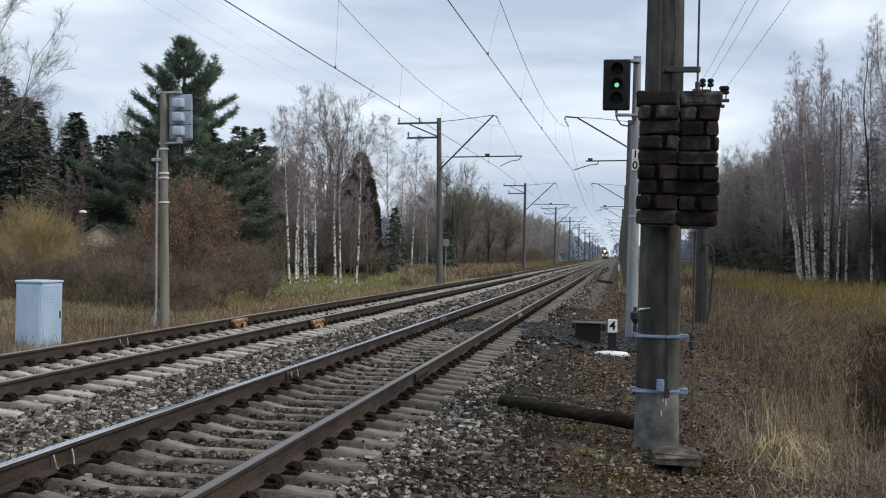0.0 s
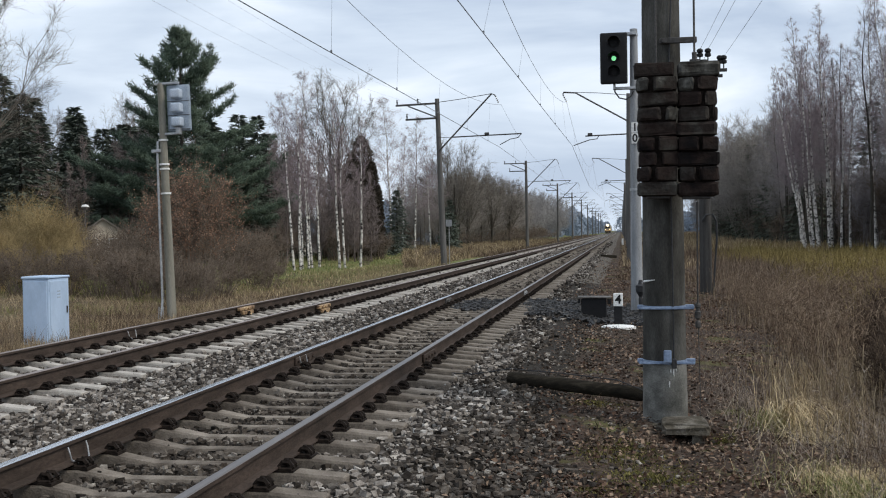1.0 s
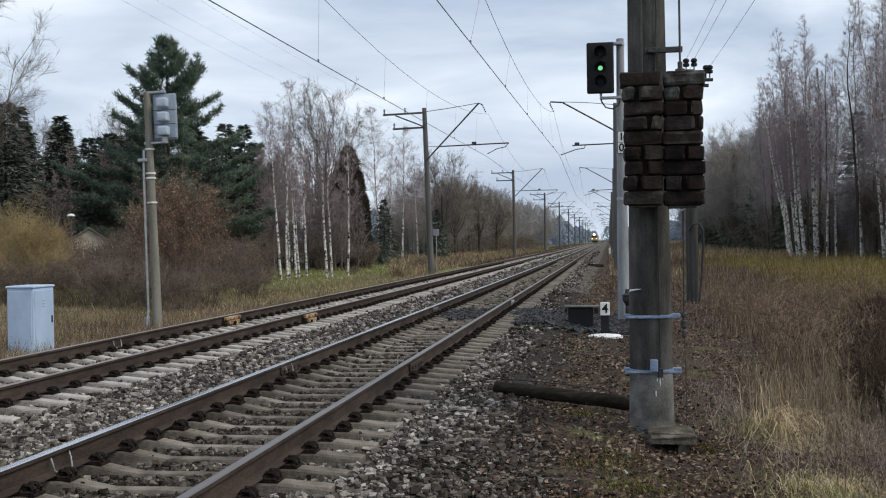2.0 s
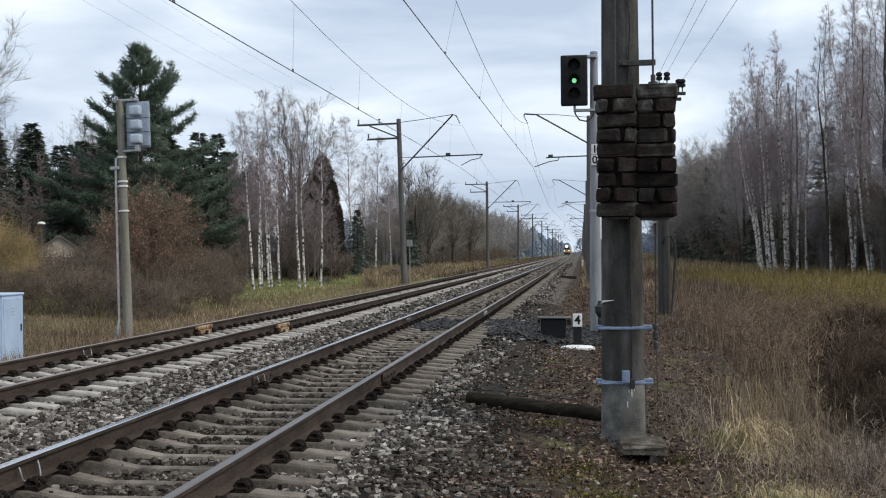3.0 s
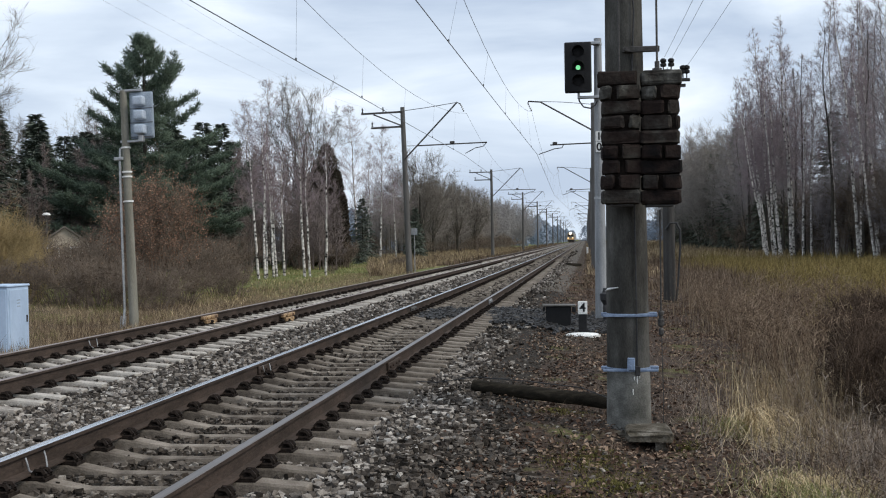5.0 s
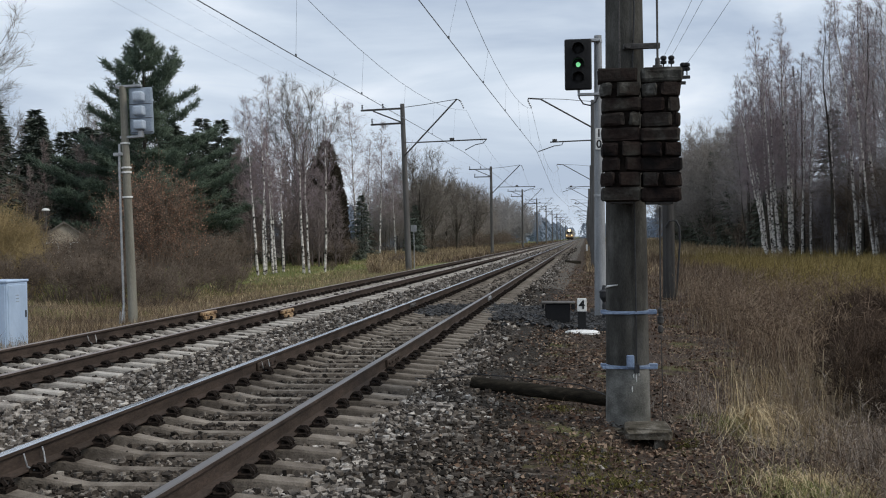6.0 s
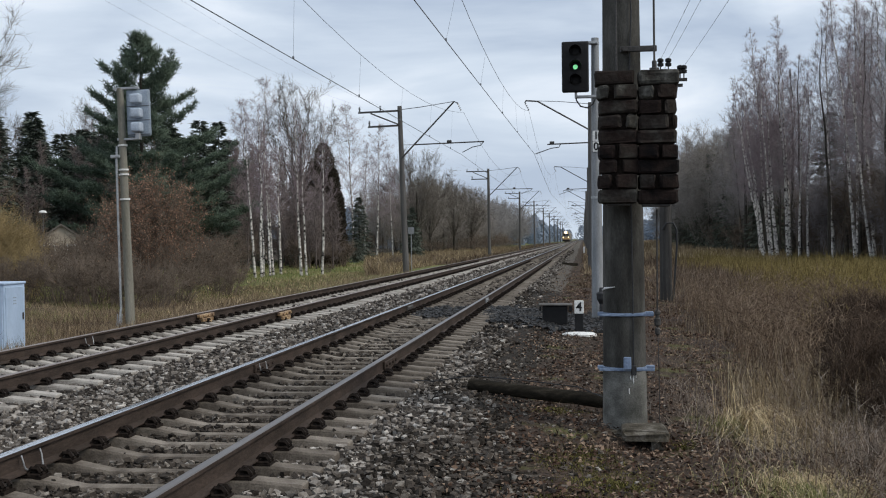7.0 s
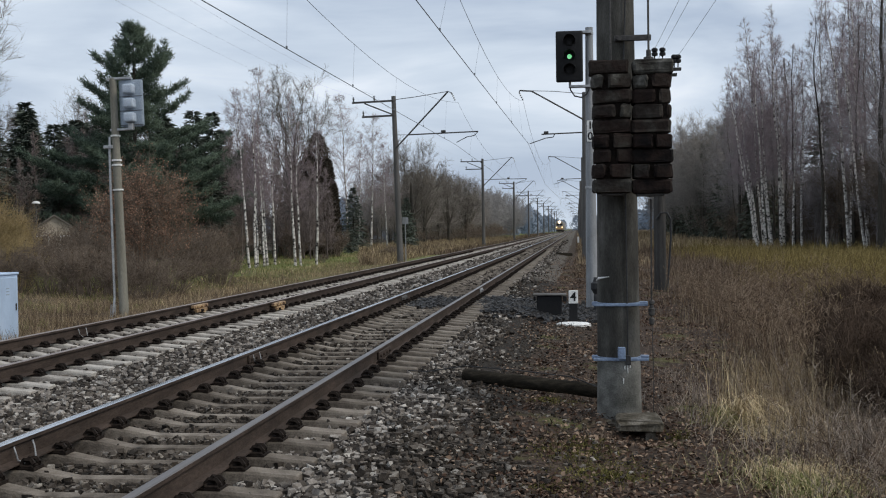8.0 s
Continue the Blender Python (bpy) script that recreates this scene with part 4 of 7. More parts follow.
# ---------------------------------------------------------------- signals
def build_signal():
    at = (3.72, 27.0, 0.0)
    sig = thing("colour_light_signal", at, "black three-lens signal showing green on a pale concrete mast", "railway signal")
    concrete_pole("mast", -0.7, 6.36, 0.150, 0.090, "pale_concrete", sig, 22)
    head = Shape()
    head.rbox((-0.80, -0.36, 5.02), (-0.155, -0.22, 6.24), 0.05, 3)
    shield = part("background_plate", head, "signal_black", sig, "black rounded background plate", smooth=True)
    s = Shape()
    s.rbox((-0.66, -0.23, 5.12), (-0.29, 0.05, 6.16), 0.04, 2)
    part("lamp_housing", s, "signal_black", sig)
    for z, m, nm in ((5.98, "signal_black", "unlit lens"), (5.62, "green_lens", "lit green lens"), (5.29, "signal_black", "unlit lens")):
        lens = Shape()
        lens.lathe([(0.0, 0.0), (0.06, -0.012), (0.10, 0.0), (0.10, 0.03)] if m == "signal_black" else [(0.0, -0.02), (0.036, -0.015), (0.056, 0.0), (0.056, 0.03)], at=(-0.475, -0.375, z), axis="y", sides=20)
        part("lens", lens, m, shield, nm, smooth=True)
        hood = Shape()
        n = 18
        for j, (yy, r) in enumerate(((-0.35, 0.135), (-0.58, 0.15))):
            for k in range(n + 1):
                a = radians(-25 + 230 * k / n)
                hood.v.append((-0.475 + r * math.cos(a), yy, z + r * math.sin(a)))
        for k in range(n):
            hood.f.append((k, k + 1, n + 2 + k, n + 1 + k))
            hood.slot.append(0)
        h = part("hood", hood, "signal_black", shield, "black sun hood", smooth=True)
        sol = h.modifiers.new("thick", "SOLIDIFY")
        sol.thickness = 0.006
    s = Shape()
    s.rbox((-0.20, -0.22, 6.19), (0.06, -0.06, 6.26), 0.008)
    part("bracket", s, "galvanised", sig)
    s = Shape()
    s.rbox((-0.50, -0.20, 4.90), (0.06, -0.06, 4.96), 0.008)
    s.rbox((-0.50, -0.22, 4.90), (-0.44, -0.10, 5.08), 0.008)
    part("bracket", s, "galvanised", sig)
    for z in (4.93, 6.22, 2.5):
        s = Shape()
        r = 0.150 - 0.060 * (z + 0.7) / 7.06
        s.lathe([(r, z - 0.03), (r + 0.012, z - 0.028), (r + 0.012, z + 0.028), (r, z + 0.03)], sides=20)
        part("clamp", s, "galvanised", sig)
    s = Shape()
    s.tube([(-0.475, -0.12, 5.05), (-0.46, -0.14, 4.85), (-0.36, -0.15, 4.70), (-0.2, -0.16, 4.66), (-0.07, -0.15, 4.74), (-0.02, -0.13, 4.85)], 0.018, 8)
    part("cable", s, "black_rubber", sig, "black looped cable")
    s = Shape()
    s.tube([(0.0, -0.105, 5.45), (0.0, -0.09, 5.45)], 0.022, 10)
    part("plug", s, "signal_black", sig)
    for z, ch in ((3.98, "1"), (3.72, "0")):
        s = Shape()
        s.rbox((-0.085, -0.150, z - 0.125), (0.085, -0.135, z + 0.125), 0.004)
        rim = Shape()
        rim.rbox((-0.098, -0.140, z - 0.130), (0.098, -0.128, z + 0.130), 0.004)
        part("plate_rim", rim, "signal_black", sig)
        pl = part("number_plate", s, "white_paint", sig, "white number plate")
        text(ch, 0.26, pose(0.0, -0.153, z, 90, 0, 0), "signal_black", pl)

    top, foot = Vector((-8.25, 26.8, 5.45)), Vector((-8.06, 26.8, -0.6))
    lean = math.degrees(math.atan2(top.x - foot.x, top.z - foot.z))
    sig = new("colour_light_signal")
    sig.matrix_basis = pose(*foot, 0, lean, 0)
    tagged(sig, "grey signal seen from behind on a weathered leaning concrete mast", "railway signal")
    concrete_pole("mast", -0.4, 6.07, 0.125, 0.086, "weathered_mast", sig, 20)
    s = Shape()
    s.rbox((0.13, 0.02, 4.83), (0.75, 0.10, 6.02), 0.06, 3)
    plate = part("background_plate", s, "signal_back_grey", sig, "grey background plate seen from behind", smooth=True)
    for k in range(3):
        z = 5.78 - 0.36 * k
        s = Shape()
        s.rbox((0.30, -0.20, z - 0.125), (0.57, 0.04, z + 0.115), 0.05, 3)
        part("lamp_housing", s, "housing_grey", plate, "rounded grey lamp housing", smooth=True)
        s = Shape()
        s.lathe([(0.14, 0.10), (0.15, 0.32), (0.14, 0.32), (0.13, 0.10)], at=(0.45, 0, z), axis="y", sides=16)
        part("hood", s, "signal_back_grey", plate)
        s = Shape()
        s.box((0.14, 0.012, z - 0.19), (0.74, 0.02, z - 0.175))
        part("seam", s, "dark_steel", plate)
    s = Shape()
    s.rbox((-0.16, -0.06, 6.03), (0.50, 0.03, 6.09), 0.01)
    part("bracket", s, "galvanised", sig)
    s = Shape()
    s.rbox((-0.12, -0.06, 4.74), (0.50, 0.03, 4.80), 0.01)
    s.rbox((0.38, -0.10, 4.74), (0.50, 0.05, 4.92), 0.01)
    part("bracket", s, "galvanised", sig)
    for z in (4.62, 4.0, 3.88, 3.25):
        s = Shape()
        r = 0.150 - 0.052 * (z + 0.4) / 6.47
        s.lathe([(r, z - 0.022), (r + 0.012, z - 0.02), (r + 0.012, z + 0.02), (r, z + 0.022)], sides=18)
        part("clamp", s, "white_paint", sig, "pale clamp band")
    s = Shape()
    s.tube([(-0.13, -0.05, 4.6), (-0.145, -0.08, 4.2), (-0.17, -0.09, 2.5), (-0.19, -0.10, 0.5), (-0.24, -0.16, 0.02)], 0.032, 8)
    s.rbox((-0.28, -0.14, 4.30), (-0.04, -0.02, 4.38), 0.01)
    part("conduit", s, "galvanised", sig, "grey cable conduit")
    s = Shape()
    for k in (-0.12, 0.0):
        s.tube([(-0.17 + k, -0.1, 0.35), (-0.20 + k, -0.12, 0.0)], 0.014, 6)
    part("stay", s, "galvanised", sig)


build_signal()


# ---------------------------------------------------------------- overhead line
def insulator(s, a, b, r=0.06, sheds=4):
    a, b = Vector(a), Vector(b)
    s.tube([a, b], r * 0.35, 6)
    for k in range(sheds):
        c = a.lerp(b, (k + 0.5) / sheds)
        d = (b - a).normalized() * 0.03
        s.tube([c - d, c, c + d], [r * 0.5, r, r * 0.5], 8)
    return s


def left_mast():
    m = thing("overhead_line_mast", (0, 0, 0), "grey concrete overhead-line mast with crossarms and bracket arm", "mast", "overhead line masts")
    concrete_pole("shaft", -0.9, 10.3, 0.215, 0.145, "mast_concrete", m, 16)
    for z, x0 in ((9.98, -2.72), (9.02, -2.10)):
        s = Shape()
        s.rbox((x0, -0.26, z - 0.06), (-0.02, -0.17, z + 0.06), 0.01)
        part("crossarm", s, "dark_steel", m, "dark steel crossarm")
    s = Shape()
    s.tube([(-1.9, -0.22, 9.9), (-0.1, -0.22, 9.1)], 0.045, 6)
    part("brace", s, "dark_steel", m)
    for x, z in ((-2.62, 10.05), (-1.25, 10.05), (-2.0, 9.1)):
        part("insulator", insulator(Shape(), (x, -0.215, z), (x, -0.215, z + 0.3), 0.08, 3), "signal_black", m, "dark insulator")
    s = Shape()
    s.tube([(0.0, -0.2, 6.85), (3.62, -0.2, 10.38), (3.85, -0.2, 10.25)], 0.05, 8)
    part("bracket_arm", s, "dark_steel", m, "sloping bracket arm")
    s = Shape()
    s.tube([(0.05, -0.1, 10.05), (1.5, -0.2, 10.15), (3.6, -0.2, 10.38)], 0.022, 6)
    part("tie_rod", s, "wire", m)
    part("insulator", insulator(Shape(), (3.85, -0.2, 10.25), (4.05, -0.2, 9.75), 0.07, 4), "galvanised", m, "hanging insulator string")
    s = Shape()
    s.tube([(0.9, -0.2, 7.72), (5.45, -0.2, 7.70)], 0.042, 8)
    s.tube([(0.9, -0.2, 7.72), (0.0, -0.2, 7.75)], 0.018, 6)
    part("registration_arm", s, "dark_steel", m, "level registration tube")
    s = Shape()
    s.rbox((3.05, -0.27, 7.75), (3.35, -0.13, 7.90), 0.02)
    part("bracket_fitting", s, "dark_steel", m)
    s = Shape()
    s.tube([(5.45, -0.2, 7.70), (5.2, -0.2, 7.45), (4.7, -0.2, 7.38), (4.02, -0.2, 7.06)], 0.030, 6)
    part("steady_arm", s, "dark_steel", m, "bent steady arm")
    return m


def right_mast():
    m = thing("overhead_line_mast", (0, 0, 0), "grey concrete overhead-line mast with a single bracket arm", "mast", "overhead line masts")
    concrete_pole("shaft", -0.9, 10.2, 0.225, 0.150, "mast_concrete", m, 16)
    s = Shape()
    s.tube([(-0.1, -0.2, 8.45), (-3.35, -0.2, 10.32), (-4.1, -0.2, 10.38), (-4.15, -0.2, 10.25)], 0.05, 8)
    part("bracket_arm", s, "dark_steel", m, "cranked bracket arm")
    s = Shape()
    s.tube([(-0.1, -0.1, 10.1), (-2.0, -0.2, 10.28), (-3.6, -0.2, 10.36)], 0.02, 6)
    part("tie_rod", s, "wire", m)
    part("insulator", insulator(Shape(), (-4.15, -0.2, 10.25), (-3.9, -0.2, 9.75), 0.07, 4), "galvanised", m, "hanging insulator string")
    s = Shape()
    s.tube([(-0.15, -0.2, 7.62), (-2.75, -0.2, 7.55)], 0.042, 8)
    part("registration_arm", s, "dark_steel", m, "level registration tube")
    s = Shape()
    s.rbox((-2.6, -0.27, 7.58), (-2.3, -0.13, 7.74), 0.02)
    part("bracket_fitting", s, "dark_steel", m)
    s = Shape()
    s.tube([(-1.9, -0.2, 7.56), (-2.0, -0.2, 7.36), (-2.5, -0.2, 7.30), (-3.5, -0.2, 6.96)], 0.030, 6)
    part("steady_arm", s, "dark_steel", m, "bent steady arm")
    return m


MAST_YS = [71.0, 136.0, 203.0, 265.0, 326.0, 388.0, 450.0, 512.0, 575.0, 640.0]


def build_masts():
    left, right = left_mast(), right_mast()
    for i, y in enumerate(MAST_YS):
        lean = -1.6 if i == 0 else (0.2, -0.3, 0.1, -0.2)[i % 4]
        m = pose(-8.12 + bend(y), y, 0.45 if i > 2 else 0.0, 0, lean, 0)
        if i == 0:
            left.matrix_basis = m
        else:
            copy_thing(left, m)
        m = pose((3.9 if i == 0 else 4.1) + bend(y), y, 0.0, 0, (0.2, 0.0, -0.2)[i % 3], 0)
        if i == 0:
            right.matrix_basis = m
        else:
            copy_thing(right, m)


build_masts()


def sag_wire(name, pts, r, material, label, sag=0.0, category="wire", steps=14):
    """A wire over its supports, hanging by sag between each two of them."""
    s, line = Shape(), []
    for (a, b) in zip(pts[:-1], pts[1:]):
        a, b = Vector(a), Vector(b)
        drop = sag if not hasattr(sag, "__call__") else sag((b - a).length)
        for k in range(steps):
            u = k / steps
            p = a.lerp(b, u)
            p.z -= 4 * drop * u * (1 - u)
            line.append(p)
    line.append(Vector(pts[-1]))
    s.tube(line, r, 5, caps=False)
    ob = part(name, s, material, None, label)
    tagged(ob, category=category, group="overhead wires")
    return ob, line


def build_wires():
    ys = [-50.0, 12.0] + MAST_YS
    for cx in (0.0, -4.1):
        contact, carrier = [], []
        for i, y in enumerate(ys):
            b = bend(y)
            zc = 7.0 if i >= 2 else 6.85
            if cx < -1:
                zc = 7.03 if i >= 2 else 6.35
                stag = -0.25 if i % 2 == 0 else (-0.38 if i == 1 else -0.48)
            else:
                stag = 0.33 if i % 2 == 0 else -0.45
            contact.append((cx + b + stag, y - 0.2, zc))
            carrier.append((cx + b + ((0.12 if i == 1 else 0.03) if cx > -1 else stag if i < 2 else -0.08), y - 0.2, 9.75 if cx > -1 or i > 1 else 9.9))
        label = "taut contact wire over the track"
        ob, line = sag_wire("contact_wire", contact, 0.013, "wire", label, 0.03)
        ob2, upper = sag_wire("carrier_cable", carrier, 0.0085, "wire", "sagging carrier cable above the contact wire", 1.75)
        # droppers between the two
        for j in range(1, 5):
            for u in (0.15, 0.3, 0.45, 0.6, 0.75, 0.9):
                a, b2 = Vector(contact[j]), Vector(contact[j + 1])
                c, d = Vector(carrier[j]), Vector(carrier[j + 1])
                p, q = a.lerp(b2, u), c.lerp(d, u)
                q.z -= 4 * 1.75 * u * (1 - u)
                s = Shape()
                s.tube([p, q], 0.004, 4, caps=False)
                s.rbox((p.x - 0.02, p.y - 0.04, p.z - 0.02), (p.x + 0.02, p.y + 0.04, p.z + 0.05), 0.005)
                part("dropper", s, "thin_wire", ob)
    for dx, z in ((-2.62, 10.35), (-1.25, 10.35), (-2.0, 9.4)):
        pts = [(-8.12 + bend(y) + dx - 0.25, y - 0.2, z) for y in [-50.0, 12.0] + MAST_YS]
        sag_wire("feeder_wire", pts, 0.0028, "thin_wire", "thin feeder wire beside the line", 0.9)


build_wires()


def build_utility_poles():
    p = thing("utility_pole", (6.05, 36.5, -0.38), "grey roadside telegraph pole with crossarms and a cable loop", "utility pole", "telegraph poles")
    s = Shape()
    s.lathe([(0.20, -0.7), (0.19, 2.0), (0.165, 5.0), (0.145, 7.35)], sides=16)
    part("shaft", s, "wood_pole", p, smooth=True)
    for z, x0, x1 in ((7.22, -0.55, 0.35), (6.98, -0.75, 0.72), (6.80, -0.55, 0.58)):
        s = Shape()
        s.rbox((x0, -0.24, z - 0.05), (x1, -0.14, z + 0.05), 0.01)
        part("crossarm", s, "wood_pole", p, "short wooden crossarm")
    for x, z in ((-0.12, 7.28), (0.13, 7.28), (0.50, 7.04), (0.62, 7.04)):
        s = Shape()
        s.tube([(x, -0.19, z), (x, -0.19, z + 0.16)], 0.02, 6)
        s.lathe([(0.05, z + 0.14), (0.10, z + 0.16), (0.10, z + 0.24), (0.06, z + 0.27), (0.10, z + 0.30), (0.10, z + 0.37), (0.05, z + 0.41)], at=(x, -0.19, 0), sides=12)
        part("insulator", s, "signal_black", p, "black insulator")
    s = Shape()
    s.tube([(-0.12, -0.20, 2.15), (0.02, -0.26, 2.36), (0.22, -0.26, 2.36), (0.33, -0.24, 2.15), (0.34, -0.22, 1.6), (0.27, -0.22, 0.7), (0.2, -0.22, -0.2)], 0.034, 8)
    part("cable_loop", s, "black_rubber", p, "black bent cable")
    copy_thing(p, pose(6.3, 88.0, -0.38))
    for x, z in ((-0.12, 7.27), (0.13, 7.27), (0.62, 7.02)):
        sag_wire("telegraph_wire", [(6.05 + x, -18, z), (6.05 + x, 36.3, z), (6.3 + x, 87.8, z), (6.5 + x, 140, z)], 0.005, "thin_wire", "thin grey telegraph wire on poles", 0.35)


build_utility_poles()


# ---------------------------------------------------------------- train
def build_train():
    """Origin at the front coupler on the rail tops; the train reaches back along +y."""
    tr = thing("train", (0, 0, 0), "approaching train with a bright headlamp and yellow-fronted cab", "train")
    prof = [(-1.68, 1.05), (-1.74, 2.2), (-1.72, 3.7), (-1.45, 4.45), (-0.8, 4.85), (0, 4.95), (0.8, 4.85), (1.45, 4.45), (1.72, 3.7), (1.74, 2.2), (1.68, 1.05)]
    for c in range(4):
        y0, y1 = 0.9 + c * 20.4, 0.9 + c * 20.4 + 19.6
        s = Shape()
        ys = [y0, y0 + 0.5, y1 - 0.3, y1] if c == 0 else [y0, y1]
        sc = [0.93, 1.0, 1.0, 0.98] if c == 0 else [1, 1]
        n = len(prof)
        for y, k in zip(ys, sc):
            s.v += [(x * k, y, 1.15 + (z - 1.15) * k) for x, z in prof]
        for j in range(len(ys) - 1):
            for i in range(n):
                s.f.append((j * n + i, j * n + (i + 1) % n, (j + 1) * n + (i + 1) % n, (j + 1) * n + i))
                s.slot.append(0)
        s.f += [tuple(range(n)), tuple(range(len(ys) * n - 1, (len(ys) - 1) * n - 1, -1))]
        s.slot += [0, 0]
        part("body" if c == 0 else "coach_body", s, "train_body", tr)
        s = Shape()
        for yb in (y0 + 3.2, y1 - 3.2):
            s.rbox((-1.2, yb - 1.8, 0.35), (1.2, yb + 1.8, 1.05), 0.05)
            for w in (-1.05, 1.05):
                for k in (-0.7975, 0.7975):
                    s.tube([(k - 0.06, yb + w, 0.475), (k + 0.06, yb + w, 0.475)], 0.475, 16)
        part("bogies", s, "train_under", tr)
    s = Shape()
    s.rbox((-1.58, 0.84, 1.20), (1.58, 0.93, 2.05), 0.03)
    part("front_panel", s, "train_yellow", tr, "yellow lower front panel")
    s = Shape()
    for k in (-1, 1):
        a, b = sorted((k * 0.12, k * 1.22))
        s.rbox((a, 0.86, 2.85), (b, 0.93, 3.65), 0.03)
    part("windscreen", s, "dark_glass", tr, "dark windscreen")
    # oversized glowing ring, added as the halo around the bulb
    s = Shape()
    s.lathe([(0.30, 0.66), (0.50, 0.64), (0.66, 0.80)], at=(0, 0, 4.35), axis="y", sides=20)
    lamp = part("headlamp", s, "lamp_reflector", tr, "warm emissive ring painted as the headlamp's halo")
    s = Shape()
    s.lathe([(0.0, 0.58), (0.24, 0.60), (0.34, 0.70)], at=(0, 0, 4.35), axis="y", sides=16)
    part("bulb", s, "headlamp", lamp, "bright headlamp bulb")
    for k in (-1.15, 1.15):
        s = Shape()
        s.lathe([(0.0, 0.72), (0.18, 0.74), (0.24, 0.86)], at=(k, 0, 2.1), axis="y", sides=14)
        part("marker_lamp", s, "buffer_lamp", tr, "lit lower lamp")
    s = Shape()
    s.rbox((-1.4, 0.7, 0.30), (1.4, 0.95, 1.15), 0.05)
    s.rbox((-0.18, 0.1, 0.90), (0.18, 0.9, 1.20), 0.04)
    part("snow_plough", s, "train_under", tr, "dark plough and coupler")
    return tr


train = build_train()


# ---------------------------------------------------------------- plants
def spikes(a, b, r):
    """Many thin three-sided tapers from a to b, as arrays."""
    a, b, r = np.asarray(a, np.float32), np.asarray(b, np.float32), np.asarray(r, np.float32)
    d = b - a
    d /= np.maximum(np.linalg.norm(d, axis=1, keepdims=True), 1e-6)
    ref = np.where(np.abs(d[:, 2:3]) < 0.9, np.array([[0, 0, 1.0]]), np.array([[1.0, 0, 0]]))
    u = np.cross(d, ref)
    u /= np.maximum(np.linalg.norm(u, axis=1, keepdims=True), 1e-6)
    w = np.cross(d, u)
    r = r[:, None]
    v = np.stack([a + u * r, a - u * r * 0.5 + w * r * 0.87, a - u * r * 0.5 - w * r * 0.87, b], 1)
    n = len(a)
    t = np.array([(0, 1, 3), (1, 2, 3), (2, 0, 3)], np.int32)[None] + 4 * np.arange(n, dtype=np.int32)[:, None, None]
    return v.reshape(-1, 3).astype(np.float32), t.reshape(-1, 3)


def leaves(c, d, n, length, width):
    """Small folded leaves: two triangles each, from c along d, facing n."""
    c, d, n = (np.asarray(k, np.float32) for k in (c, d, n))
    d = d / np.maximum(np.linalg.norm(d, axis=1, keepdims=True), 1e-6)
    s = np.cross(d, n)
    s /= np.maximum(np.linalg.norm(s, axis=1, keepdims=True), 1e-6)
    up = np.cross(s, d)
    length, width = np.asarray(length, np.float32)[:, None], np.asarray(width, np.float32)[:, None]
    mid = c + d * length * 0.45
    v = np.stack([c, mid + s * width * 0.5 + up * width * 0.2, c + d * length, mid - s * width * 0.5 + up * width * 0.2], 1)
    t = np.array([(0, 1, 2), (0, 2, 3)], np.int32)[None] + 4 * np.arange(len(c), dtype=np.int32)[:, None, None]
    return v.reshape(-1, 3).astype(np.float32), t.reshape(-1, 3)


def blades(base, tip, width, sag):
    """Bent grass blades of three triangles each."""
    base, tip = np.asarray(base, np.float32), np.asarray(tip, np.float32)
    n = len(base)
    rs = np.random.RandomState(n % 9973)
    a = rs.uniform(0, np.pi, n)
    side = np.stack([np.cos(a), np.sin(a), 0 * a], 1) * np.asarray(width)[:, None] * 0.5
    mid = base * 0.45 + tip * 0.55
    mid[:, 2] += np.asarray(sag)
    v = np.stack([base - side, base + side, mid - side * 0.8, mid + side * 0.8, tip], 1)
    t = np.array([(0, 1, 3), (0, 3, 2), (2, 3, 4)], np.int32)[None] + 5 * np.arange(n, dtype=np.int32)[:, None, None]
    return v.reshape(-1, 3).astype(np.float32), t.reshape(-1, 3)


def arcs(base, way, reach, arch, width, steps=5):
    """Long grass that rises and bends over to lie on the ground."""
    base, way = np.asarray(base, np.float32), np.asarray(way, np.float32)
    n = len(base)
    reach, arch, width = (np.asarray(k, np.float32)[:, None] for k in (reach, arch, width))
    side = np.stack([-way[:, 1], way[:, 0], 0 * way[:, 0]], 1)
    rows = []
    for k in range(steps + 1):
        u = k / steps
        p = base + way * reach * (u ** 1.4) + side * reach * 0.15 * math.sin(u * 2.2)
        p[:, 2:3] += arch * (math.sin(math.pi * min(1.0, u * 1.08) ** 0.75))
        w = side * width * 0.5 * (1 - 0.85 * u)
        rows += [p - w, p + w]
    v = np.stack(rows, 1)
    t = []
    for k in range(steps):
        a = 2 * k
        t += [(a, a + 1, a + 3), (a, a + 3, a + 2)]
    m = 2 * (steps + 1)
    t = np.array(t, np.int32)[None] + m * np.arange(n, dtype=np.int32)[:, None, None]
    return v.reshape(-1, 3).astype(np.float32), t.reshape(-1, 3)


def unit(v):
    return v / np.maximum(np.linalg.norm(v, axis=-1, keepdims=True), 1e-6)


